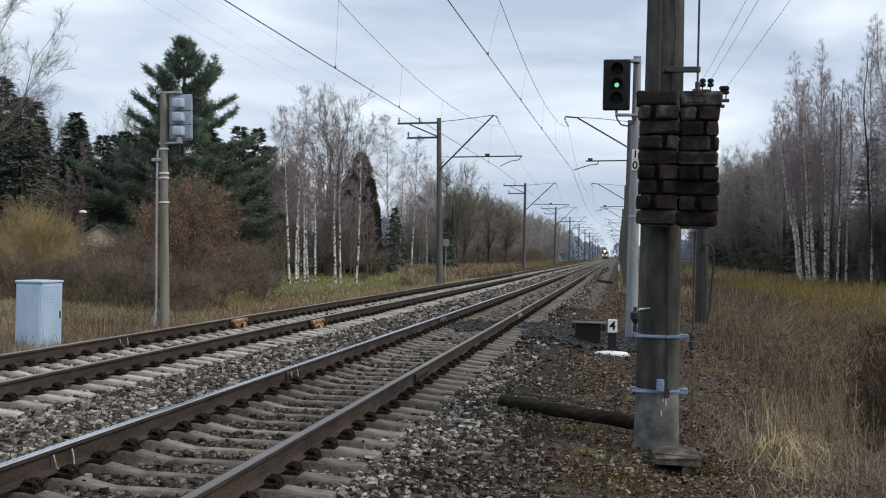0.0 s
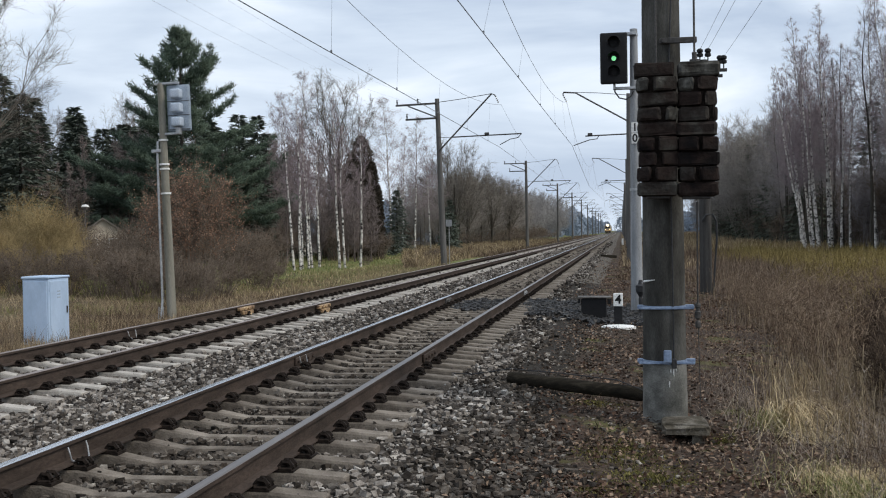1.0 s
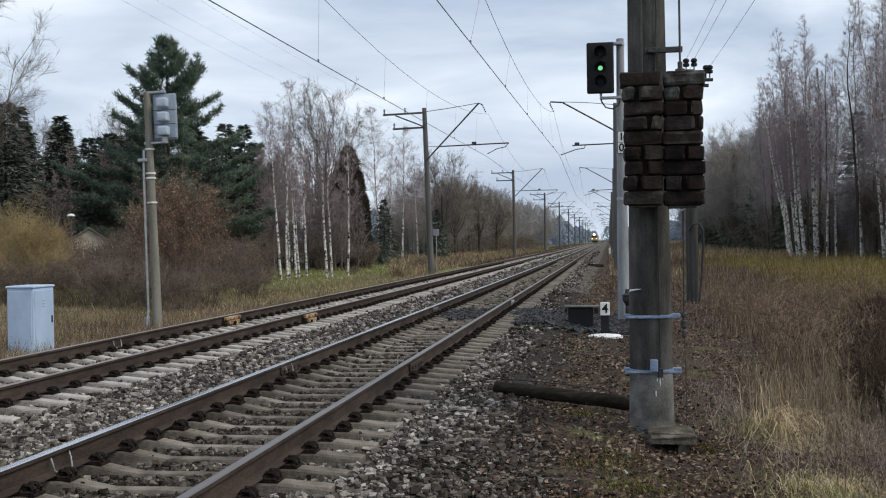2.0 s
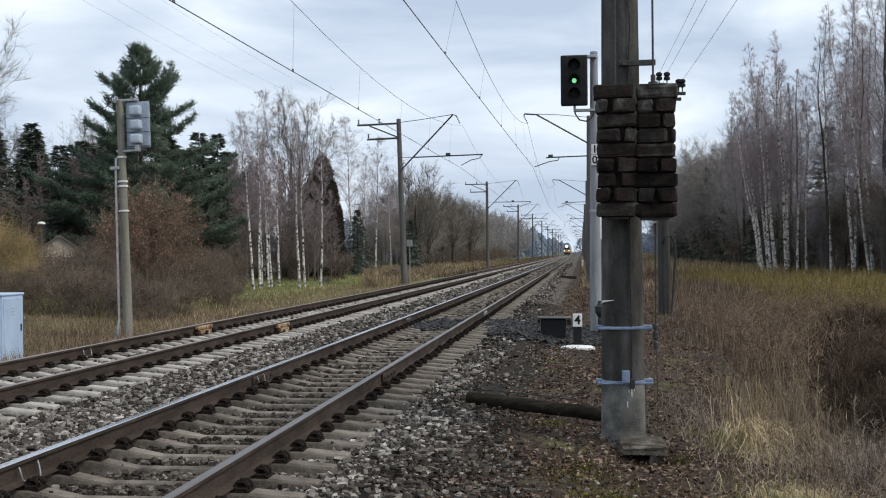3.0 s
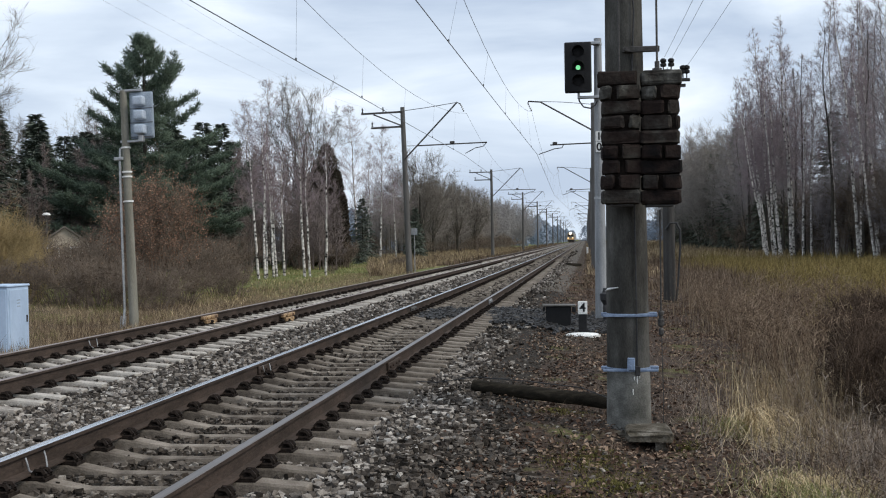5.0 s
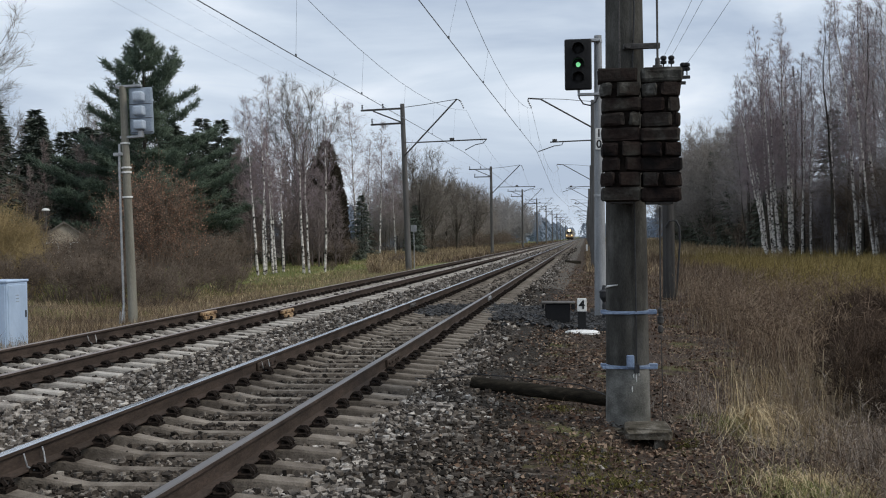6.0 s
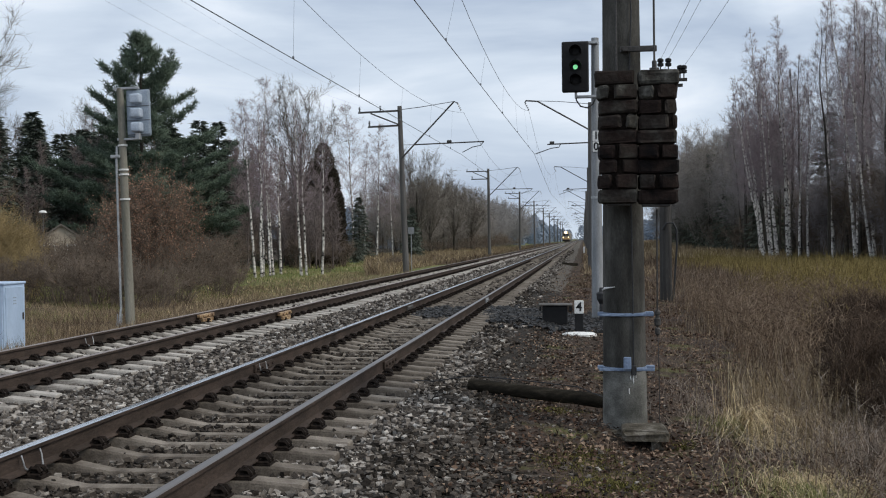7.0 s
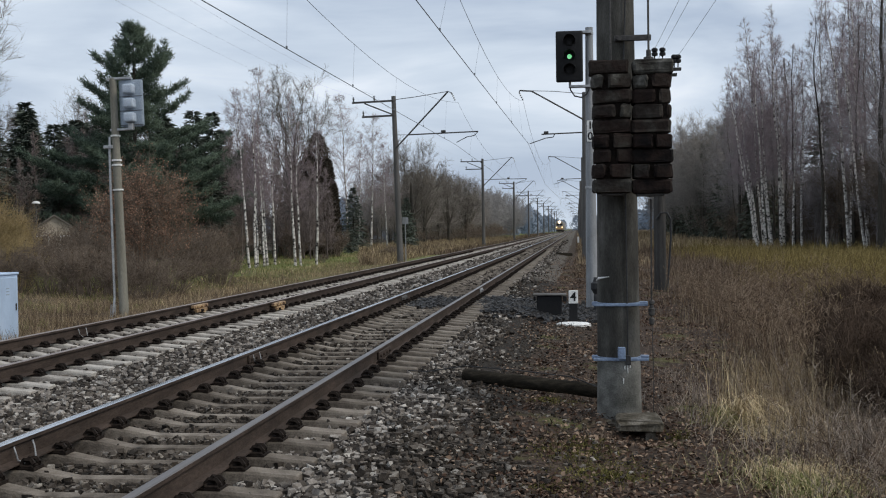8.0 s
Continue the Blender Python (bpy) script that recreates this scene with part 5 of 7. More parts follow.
def bare_tree(seed, h, r, base=0.35, spread=2.5, limbs=34, subs=7, twigs=7, rise=0.7, round_top=False, droop=0.0, wobble=0.25, twig=0.55, thick=1.0, twig_r=0.0065):
    """A leafless tree: its trunk as a shape, its crown of limbs and twigs as arrays."""
    rs = np.random.RandomState(seed)
    n = 12
    us = np.linspace(0, 1, n)
    off = np.cumsum(rs.normal(0, wobble / n ** 0.5, (n, 2)), 0) * us[:, None]
    pts = np.stack([off[:, 0], off[:, 1], us * h * (0.8 if round_top else 1.0)], 1)
    rad = r * (1 - 0.93 * us) ** 1.15 + 0.008
    trunk = Shape()
    trunk.tube([tuple(p) for p in pts], list(rad), 8)
    at = lambda u: np.array([np.interp(u, us, pts[:, k]) for k in range(3)])
    crown, A, B, R = Shape(), [], [], []
    for i in range(limbs):
        u = base + (0.97 - base) * ((i + rs.uniform(0, 0.8)) / limbs)
        if round_top:
            L = spread * (0.75 + 0.45 * rs.rand()) * (0.55 + 0.6 * np.sin(np.pi * min(1, (u - base) / (1 - base) + 0.15)))
            el = rise * (0.55 + 0.8 * (u - base) / (1 - base))
        else:
            f = (u - base) / (1 - base)
            L = spread * (1 - f) ** 0.75 * (0.6 + 0.5 * min(1.0, f * 5)) * rs.uniform(0.7, 1.15) + 0.12
            el = rise + 0.25 * f
        az = i * 2.4 + rs.uniform(-0.5, 0.5)
        d = np.array([np.cos(az) * np.cos(el), np.sin(az) * np.cos(el), np.sin(el)])
        p = at(u)
        lp = [p]
        for k in range(4):
            d = unit(d + rs.normal(0, 0.16, 3) + np.array([0, 0, 0.10 - droop * 0.25 * k]))
            lp.append(lp[-1] + d * L / 4)
        lp = np.array(lp)
        lr = min(np.interp(u, us, rad) * 0.55, 0.014 + 0.011 * L) * thick
        crown.tube([tuple(q) for q in lp], [max(0.005, lr * (1 - 0.21 * k)) for k in range(5)], 4, caps=False)
        fine = 1.0 if round_top else max(0.42, (1.0 - (u - base) / (1 - base)) ** 0.4)
        for j in range(max(4, int(subs * fine ** 0.5))):
            t = rs.uniform(0.18, 1.0)
            q = np.array([np.interp(t * 4, range(5), lp[:, k]) for k in range(3)])
            k0 = min(3, int(t * 4))
            ld = unit(lp[k0 + 1] - lp[k0])
            sd = unit(ld * 0.9 + rs.normal(0, 0.55, 3) + np.array([0, 0, 0.25]))
            sl = L * rs.uniform(0.22, 0.46) * (1.15 - 0.4 * t)
            e = q + sd * sl + np.array([0, 0, -droop * 0.25 * sl])
            A.append(q), B.append(e), R.append(max(0.005, lr * 0.42 * (1 - 0.5 * t)))
            for _ in range(twigs):
                s2 = rs.uniform(0.15, 1.0)
                q2 = q + (e - q) * s2
                td = unit(sd * 0.8 + rs.normal(0, 0.6, 3) + np.array([0, 0, 0.15 - droop]))
                A.append(q2), B.append(q2 + td * twig * fine * rs.uniform(0.5, 1.4)), R.append(twig_r)
    parts = [triangles(crown), spikes(A, B, R)]
    return trunk, joined(parts)


def fan_tree(seed, h, r, fork=0.34, wide=0.42, limbs=8, subs=9, subs2=6, twigs=6, twig=0.6, twig_r=0.007, thick=1.0):
    """A broad leafless tree: limbs fan out of a fork, bend upward and split into a dome of twigs."""
    rs = np.random.RandomState(seed)
    trunk = Shape()
    z0 = h * fork
    trunk.tube([(0, 0, 0), (0.05, 0.02, z0 * 0.5), (0, 0, z0), (0.06, -0.04, h * 0.6)], [r, r * 0.85, r * 0.8, r * 0.3], 9)
    crown, A, B, R = Shape(), [], [], []
    for i in range(limbs):
        az = 2 * np.pi * i / limbs + rs.uniform(-0.4, 0.4)
        out = wide * h * (0.25 + 0.75 * ((i * 0.618) % 1.0)) * rs.uniform(0.85, 1.1)
        p = np.array([0, 0, z0 * rs.uniform(0.75, 1.35)])
        top = np.array([np.cos(az) * out, np.sin(az) * out, h * np.sqrt(max(0.1, 1 - 0.62 * (out / (wide * h)) ** 2)) * rs.uniform(0.86, 0.98)])
        mid = p * 0.5 + top * 0.5 + np.array([np.cos(az), np.sin(az), -0.3]) * out * 0.16
        us = np.linspace(0, 1, 6)[:, None]
        lp = p * (1 - us) ** 2 + mid * 2 * us * (1 - us) + top * us ** 2
        lp[1:5] += rs.normal(0, 0.012 * h, (4, 3))
        L = np.linalg.norm(top - p)
        crown.tube([tuple(q) for q in lp], [max(0.006, r * 0.42 * thick * (1 - 0.18 * k)) for k in range(6)], 5, caps=False)
        for j in range(subs):
            t = rs.uniform(0.15, 0.98)
            q = np.array([np.interp(t * 5, range(6), lp[:, k]) for k in range(3)])
            ld = unit(lp[min(5, int(t * 5) + 1)] - lp[int(t * 5)])
            sd = unit(ld + rs.normal(0, 0.5, 3) + np.array([0, 0, 0.2]))
            sl = L * rs.uniform(0.22, 0.42) * (1.2 - 0.6 * t)
            e = q + sd * sl
            A.append(q), B.append(e), R.append(r * 0.16 * thick * (1.1 - 0.7 * t))
            for _ in range(subs2):
                q2 = q + (e - q) * rs.uniform(0.2, 1.0)
                td = unit(sd + rs.normal(0, 0.5, 3) + np.array([0, 0, 0.15]))
                e2 = q2 + td * sl * rs.uniform(0.25, 0.55)
                A.append(q2), B.append(e2), R.append(max(twig_r, r * 0.055 * thick))
                for _ in range(twigs):
                    q3 = q2 + (e2 - q2) * rs.uniform(0.1, 1.0)
                    A.append(q3), B.append(q3 + unit(td + rs.normal(0, 0.55, 3)) * twig * rs.uniform(0.5, 1.3)), R.append(twig_r)
    return trunk, joined([triangles(crown), spikes(A, B, R)])


def plant(name, trunk, crown, bark, twig, label, category="tree", group=""):
    ob = thing(name, (0, 0, 0), label, category, group)
    if trunk is not None:
        part("trunk", trunk, bark, ob, smooth=True)
    c = new("crown", tri_mesh("crown", crown[0], crown[1], twig))
    c.parent = ob
    return ob


def spot(x, y, scale=1.0, rz=0.0, tilt=0.0, lean=0.0, z=None, wide=1.0):
    return Matrix.LocRotScale((x, y, ground_z(x, y) - 0.05 if z is None else z), Euler((radians(tilt), radians(lean), radians(rz))), (scale * wide, scale * wide, scale))


def place_copies(model, spots):
    for k, m in enumerate(spots):
        if k == 0:
            model.matrix_basis = m
        else:
            o = copy_thing(model, Matrix.Identity(4))
            o.matrix_basis = m


def conifer(seed, h, spread, layers=26, per=9, quads=16, length=0.42, width=0.16, droop=0.25, base=0.06, ragged=0.3):
    """A spruce: whorls of sagging boughs set with flat needle sprays."""
    rs = np.random.RandomState(seed)
    trunk = Shape()
    trunk.tube([(0, 0, 0), (0.03, 0, h * 0.5), (0, 0, h)], [h * 0.014, h * 0.009, 0.01], 7)
    C, D, N, L, W, A, B, R = [], [], [], [], [], [], [], []
    for i in range(layers):
        f = i / (layers - 1)
        z = h * (base + (0.985 - base) * f)
        for j in range(per):
            f = min(1.0, max(0.0, (i + rs.uniform(-0.7, 0.7)) / (layers - 1)))
            z = h * (base + (0.985 - base) * f)
            az = rs.uniform(0, 2 * np.pi)
            bl = spread * (1 - f) ** 0.85 * rs.uniform(1 - ragged, 1.05) + 0.18
            d = np.array([np.cos(az), np.sin(az), -droop + 0.45 * f])
            p0, p1 = np.array([0, 0, z]), np.array([0, 0, z]) + d * bl
            A.append(p0), B.append(p1), R.append(0.02)
            m = max(3, int(quads * (0.35 + 0.65 * bl / spread)))
            t = rs.uniform(0.15, 1.02, m)
            side = np.array([-np.sin(az), np.cos(az), 0])
            sway = rs.uniform(-0.30, 0.30, m) * bl * (1.1 - t)
            c = p0 + d * bl * t[:, None] + side * sway[:, None]
            C.append(c + rs.normal(0, 0.04, (m, 3)))
            dd = d * 0.9 + side * np.sign(sway)[:, None] * rs.uniform(0.2, 0.9, m)[:, None] + rs.normal(0, 0.2, (m, 3)) + np.array([0, 0, -0.25])
            D.append(dd)
            N.append(np.array([0, 0, 1.0]) + rs.normal(0, 0.45, (m, 3)))
            L.append(rs.uniform(0.6, 1.3, m) * length)
            W.append(rs.uniform(0.7, 1.2, m) * width)
    crown = joined([leaves(np.concatenate(C), np.concatenate(D), np.concatenate(N), np.concatenate(L), np.concatenate(W)), spikes(A, B, R)])
    return trunk, crown


def pine(seed, h, spread):
    """A tall pine: level boughs that sweep up at their ends like fox tails, gaps of sky between."""
    rs = np.random.RandomState(seed)
    trunk = Shape()
    trunk.tube([(0, 0, 0), (0.05, 0, h * 0.3), (-0.04, 0.03, h * 0.65), (0, 0, h * 0.97)], [0.24, 0.19, 0.12, 0.02], 9)
    A, B, R, NA, NB, NR = [], [], [], [], [], []
    levels = 14
    for i in range(levels):
        f = i / (levels - 1)
        z = h * (0.17 + 0.78 * f)
        reach = spread * np.interp(f, [0, 0.12, 0.3, 0.42, 0.55, 0.7, 0.85, 1.0], [1.05, 1.15, 1.02, 0.84, 0.66, 0.50, 0.34, 0.10])
        boughs = 9 if f < 0.35 else 6
        for j in range(boughs):
            az = 2 * np.pi * (j + rs.uniform(-0.35, 0.35)) / boughs + i * 1.1
            bl = reach * rs.choice([0.55, 0.8, 1.0, 1.2]) * rs.uniform(0.9, 1.08)
            el = np.interp(f, [0, 0.4, 1], [-0.05, 0.14, 0.85]) + rs.normal(0, 0.13)
            d = np.array([np.cos(az) * np.cos(el), np.sin(az) * np.cos(el), np.sin(el)])
            side = np.array([-np.sin(az), np.cos(az), 0])
            p0 = np.array([0, 0, z + rs.uniform(-0.25, 0.25)])
            lift = rs.uniform(0.10, 0.24) * bl
            along = lambda t: p0 + d * bl * t + np.array([0, 0, lift * t ** 2.5 - 0.10 * bl * t * (1 - t)])
            for k in range(4):
                A.append(along(k / 4)), B.append(along((k + 1) / 4 + 0.02)), R.append(0.05 * (1.15 - f) * (1 - 0.2 * k))
            # side shoots, each a brush of needles
            shoots = int(7 + 13 * bl / spread)
            for q in range(shoots):
                t0 = 0.30 + 0.68 * (q + rs.uniform(0, 0.9)) / shoots
                a = along(min(1.0, t0))
                w = (1.12 - t0) * 0.42 * bl * rs.uniform(0.35, 1.0)
                sd = unit(side * (1 if q % 2 else -1) * rs.uniform(0.6, 1.0) + d * 0.75 + np.array([0, 0, rs.uniform(0.05, 0.45)]))
                e = a + sd * (0.35 + w)
                A.append(a), B.append(e), R.append(0.014)
                m = int(24 + 34 * w)
                t = rs.uniform(0.1, 1.05, m)[:, None]
                c = a + (e - a) * t + rs.normal(0, 0.11, (m, 3))
                dirs = unit(sd * 0.9 + rs.normal(0, 0.7, (m, 3)) + np.array([0, 0, 0.35]))
                NA.append(c), NB.append(c + dirs * rs.uniform(0.24, 0.48, m)[:, None]), NR.append(np.full(m, 0.034))
    return trunk, joined([spikes(np.concatenate(NA), np.concatenate(NB), np.concatenate(NR))]), spikes(A, B, R)


def thuja(seed, h, r):
    """A columnar evergreen of several merged spires, set with small upright sprays."""
    rs = np.random.RandomState(seed)
    C, D, N = [], [], []
    for sx, sy, sh, sr in ((0, 0, 1.0, 1.0), (0.55, 0.1, 0.80, 0.75), (-0.55, -0.2, 0.86, 0.72), (0.95, -0.15, 0.60, 0.55), (0.1, -0.6, 0.72, 0.7)):
        n = int(6500 * sr)
        u, az = rs.uniform(0.02, 1, n), rs.uniform(0, 2 * np.pi, n)
        lump = 1 + 0.16 * np.sin(3 * az + 9 * u + sx * 5) + 0.12 * np.sin(7 * az - 17 * u) + rs.normal(0, 0.05, n)
        rad = r * sr * 0.85 * np.interp(u, [0, 0.2, 0.6, 0.85, 0.96, 1.0], [0.85, 1.0, 0.95, 0.72, 0.40, 0.1]) * lump * rs.uniform(0.75, 1.02, n)
        out = np.stack([np.cos(az), np.sin(az), np.zeros(n)], 1)
        C.append(out * rad[:, None] + np.stack([np.full(n, sx * r), np.full(n, sy * r), u * h * sh], 1))
        D.append(out * 0.7 + np.array([0, 0, 0.55]) + rs.normal(0, 0.45, (n, 3)))
        N.append(out + rs.normal(0, 0.6, (n, 3)))
    C, D, N = np.concatenate(C), np.concatenate(D), np.concatenate(N)
    n = len(C)
    trunk = Shape()
    trunk.tube([(0, 0, 0), (0, 0, h * 0.9)], [0.2, 0.03], 7)
    return trunk, leaves(C, D, N, rs.uniform(0.16, 0.34, n), rs.uniform(0.08, 0.16, n))


def shrub(seed, h, w, stems=40, subs=7, twigs=7, leaf=0, twig=0.4, thin=0.006):
    """A many-stemmed bush; leaf: how many dry leaves it still holds."""
    rs = np.random.RandomState(seed)
    A, B, R, tips = [], [], [], []
    for _ in range(stems):
        az, out = rs.uniform(0, 2 * np.pi), rs.uniform(0, 1) ** 0.6
        p = np.array([np.cos(az), np.sin(az), 0]) * w * 0.22 * rs.rand()
        top = np.array([np.cos(az) * out * w * 0.5, np.sin(az) * out * w * 0.5, h * np.sqrt(max(0.05, 1 - 0.72 * out ** 2)) * rs.uniform(0.75, 1.05)])
        mid = p * 0.4 + top * 0.6 + np.array([0, 0, 0.12 * h])
        A += [p, mid - (mid - p) * 0.02]
        B += [mid, top]
        R += [0.022, 0.013]
        for _ in range(subs):
            t = rs.uniform(0.25, 1)
            q = p + (mid - p) * t * 2 if t < 0.5 else mid + (top - mid) * (t - 0.5) * 2
            sd = unit(unit(top - p) * 0.7 + rs.normal(0, 0.6, 3) + np.array([0, 0, 0.2]))
            e = q + sd * h * rs.uniform(0.12, 0.3)
            A.append(q), B.append(e), R.append(0.009)
            for _ in range(twigs):
                q2 = q + (e - q) * rs.rand()
                td = unit(sd * 0.6 + rs.normal(0, 0.6, 3) + np.array([0, 0, 0.2]))
                e2 = q2 + td * twig * rs.uniform(0.5, 1.3)
                A.append(q2), B.append(e2), R.append(thin)
                tips.append(q2 + (e2 - q2) * rs.rand())
    wood = spikes(A, B, R)
    if not leaf:
        return wood, None
    tips = np.array(tips)
    c = tips[rs.randint(0, len(tips), leaf)] + rs.normal(0, 0.06, (leaf, 3))
    return wood, leaves(c, rs.normal(0, 1, (leaf, 3)) + np.array([0, 0, -0.5]), rs.normal(0, 1, (leaf, 3)), rs.uniform(0.04, 0.085, leaf), rs.uniform(0.03, 0.06, leaf))


def build_left_trees():
    # white birches beside the line
    feet = [(-15.1, 60.6, 0.80, -3.5, 0), (-15.2, 62.6, 0.66, -1.0, 1), (-14.8, 60.9, 0.78, -2.0, 2), (-14.8, 62.6, 0.70, -1.5, 0), (-14.9, 63.6, 0.76, -1.5, 1),
            (-15.0, 65.6, 0.78, 0.8, 2), (-13.2, 63.6, 0.84, -2.2, 0), (-12.9, 63.7, 0.70, -2.8, 1), (-12.6, 66.4, 0.78, 1.6, 2), (-21.6, 104.0, 1.0, -0.5, 0), (-23.9, 136.0, 1.2, 1.5, 1)]
    models = []
    for k in range(3):
        t, c = bare_tree(100 + k, 12.2, 0.100, base=0.34, spread=2.3, limbs=36, subs=8, twigs=9, rise=0.8, droop=0.12, wobble=0.35, thick=0.5, twig=0.6, twig_r=0.0046)
        models.append(plant("birch", t, c, "birch_bark", "birch_twig", "slender leafless birch with white bark on the grass verge", "tree", "birches by the line"))
    used = set()
    for i, (x, y, s, lean, k) in enumerate(feet):
        m = spot(x, y, s, 40 * i, lean=0)
        m = Matrix.Translation(m.translation) @ Euler((0, radians(lean), 0)).to_matrix().to_4x4() @ Matrix.Translation(-m.translation) @ m
        if k not in used:
            models[k].matrix_basis = m
            used.add(k)
        else:
            copy_thing(models[k], Matrix.Identity(4)).matrix_basis = m
    # taller, paler birches behind
    t, c = bare_tree(120, 16.8, 0.12, base=0.26, spread=4.6, limbs=52, subs=9, twigs=13, rise=0.8, droop=0.35, wobble=0.4, twig=0.9, thick=0.45, twig_r=0.0052)
    b = plant("birch", t, c, "birch_bark", "birch_twig", "tall leafless birch with a fine drooping crown", "tree", "tall birches")
    place_copies(b, [spot(-24.6, 95, 1.0, 20), spot(-20.2, 112, 0.97, 130), spot(-18.9, 118, 0.88, 250), spot(-18.2, 124, 0.72, 70), spot(-27.5, 98, 0.9, 200), spot(-41.0, 96, 0.8, 300)])
    # broad round-crowned trees
    t, c = fan_tree(130, 15.8, 0.20, fork=0.42, wide=0.26, limbs=20, subs=10, subs2=7, twigs=6, twig=0.5, twig_r=0.0075, thick=0.6)
    o = plant("broadleaf_tree", t, c, "dark_bark", "bare_twig", "leafless broad-crowned tree with dark limbs", "tree", "bare broadleaf trees")
    place_copies(o, [spot(-19.0, 86, 1.0, 0), spot(-42.0, 99, 0.98, 30), spot(-47.5, 97, 0.85, 70), spot(-38.5, 104, 0.9, 140), spot(-56, 104, 1.1, 10)])
    t, c = fan_tree(132, 13.5, 0.28, fork=0.20, wide=0.36, limbs=18, subs=11, subs2=7, twigs=6, twig=0.7, twig_r=0.011, thick=0.55)
    o = plant("broadleaf_tree", t, c, "dark_bark", "bare_twig", "broad leafless oak with a low domed crown by the masts", "tree", "oaks by the masts")
    place_copies(o, [spot(-16.9, 134, 0.98, 120), spot(-17.8, 152, 0.86, 60), spot(-16.5, 170, 0.84, 200), spot(-15.8, 190, 0.82, 90)])
    t, c = fan_tree(131, 18.5, 0.30, fork=0.24, wide=0.42, limbs=16, subs=12, subs2=8, twigs=7, twig=0.75, twig_r=0.008, thick=0.55)
    o = plant("broadleaf_tree", t, c, "dark_bark", "bare_twig", "old leafless tree with wide grey limbs", "tree")
    o.matrix_basis = spot(-31.6, 52.5, 0.95, 15)
    # conifers
    t, c, w = pine(140, 18.2, 6.4)
    p = plant("pine", t, c, "dark_bark", "pine_needle", "tall dark green pine with ragged level boughs", "tree")
    bo = new("bough_wood", tri_mesh("bough_wood", w[0], w[1], "dark_bark"))
    bo.parent = p
    p.matrix_basis = spot(-25.6, 70, 0.88, 0, z=-0.6)
    models = []
    for k in range(2):
        t, c = conifer(150 + k, 13.0, 3.3, layers=36, per=9, quads=20, length=0.55, width=0.20)
        models.append(plant("spruce", t, c, "dark_bark", "spruce_needle", "dense dark spruce in the wood edge", "tree", "spruces"))
    sp = [(-33.5, 57, 0.72), (-37, 60, 0.86), (-35, 66, 0.8), (-40, 72, 0.95), (-46.5, 88, 0.98), (-43.5, 90, 0.88), (-39.0, 88, 0.78), (-35.6, 92, 0.93), (-32.2, 90, 0.74), (-49, 84, 0.9), (-53, 92, 1.05),
          (-29.0, 84, 0.80), (-22.5, 76, 0.60), (-26.3, 80, 0.72), (-30.5, 100, 0.95), (-37, 104, 0.95), (-44, 106, 1.0), (-20.0, 90, 0.52), (-15.9, 124, 0.42), (-57, 98, 1.0), (-33, 76, 0.62), (-24.2, 84, 0.62), (-51, 78, 0.9), (-47, 76, 0.8), (-41.5, 80, 0.78), (-37.2, 82, 0.74), (-29.5, 92, 0.9), (-34, 84, 0.66), (-27, 92, 0.78), (-55, 86, 1.0), (-38, 96, 0.95), (-48, 98, 1.0), (-21.5, 96, 0.6), (-31, 70, 0.55), (-27.5, 74, 0.5), (-45, 82, 0.82), (-49.5, 90, 0.9), (-41, 86, 0.72), (-36, 86, 0.76), (-32, 82, 0.7), (-28, 88, 0.72), (-25, 90, 0.62), (-52, 86, 0.95), (-39.5, 92, 0.82), (-46, 94, 0.9), (-43, 98, 0.88), (-34, 98, 0.86), (-23, 100, 0.62), (-18, 104, 0.45), (-56, 92, 0.95), (-30, 78, 0.6)]
    place_copies(models[0], [spot(x, y, s * 1.06, 53 * i, wide=1.1) for i, (x, y, s) in enumerate(sp) if i % 2 == 0])
    place_copies(models[1], [spot(x, y, s * 1.06, 53 * i, wide=1.1) for i, (x, y, s) in enumerate(sp) if i % 2 == 1])
    t, c = thuja(160, 9.9, 1.25)
    o = plant("thuja", t, c, "dark_bark", "thuja_foliage", "dense brown-green columnar thuja", "tree")
    o.matrix_basis = spot(-17.6, 88, 1.0)
    t, c = conifer(161, 3.2, 1.0, layers=14, per=8, quads=12, length=0.3)
    o = plant("young_spruce", t, c, "dark_bark", "spruce_needle", "small dark young spruce on the grass", "tree", "young spruces")
    place_copies(o, [spot(-17.0, 98, 0.65), spot(-15.4, 120, 1.3)])


build_left_trees()


def bush(name, wood, leaf, twig, leafmat, label, group=""):
    ob = thing(name, (0, 0, 0), label, "bush", group)
    s = new("stem_tangle", tri_mesh("stem_tangle", wood[0], wood[1], twig))
    s.parent = ob
    if leaf is not None:
        f = new("foliage", tri_mesh("foliage", leaf[0], leaf[1], leafmat))
        f.parent = ob
    return ob


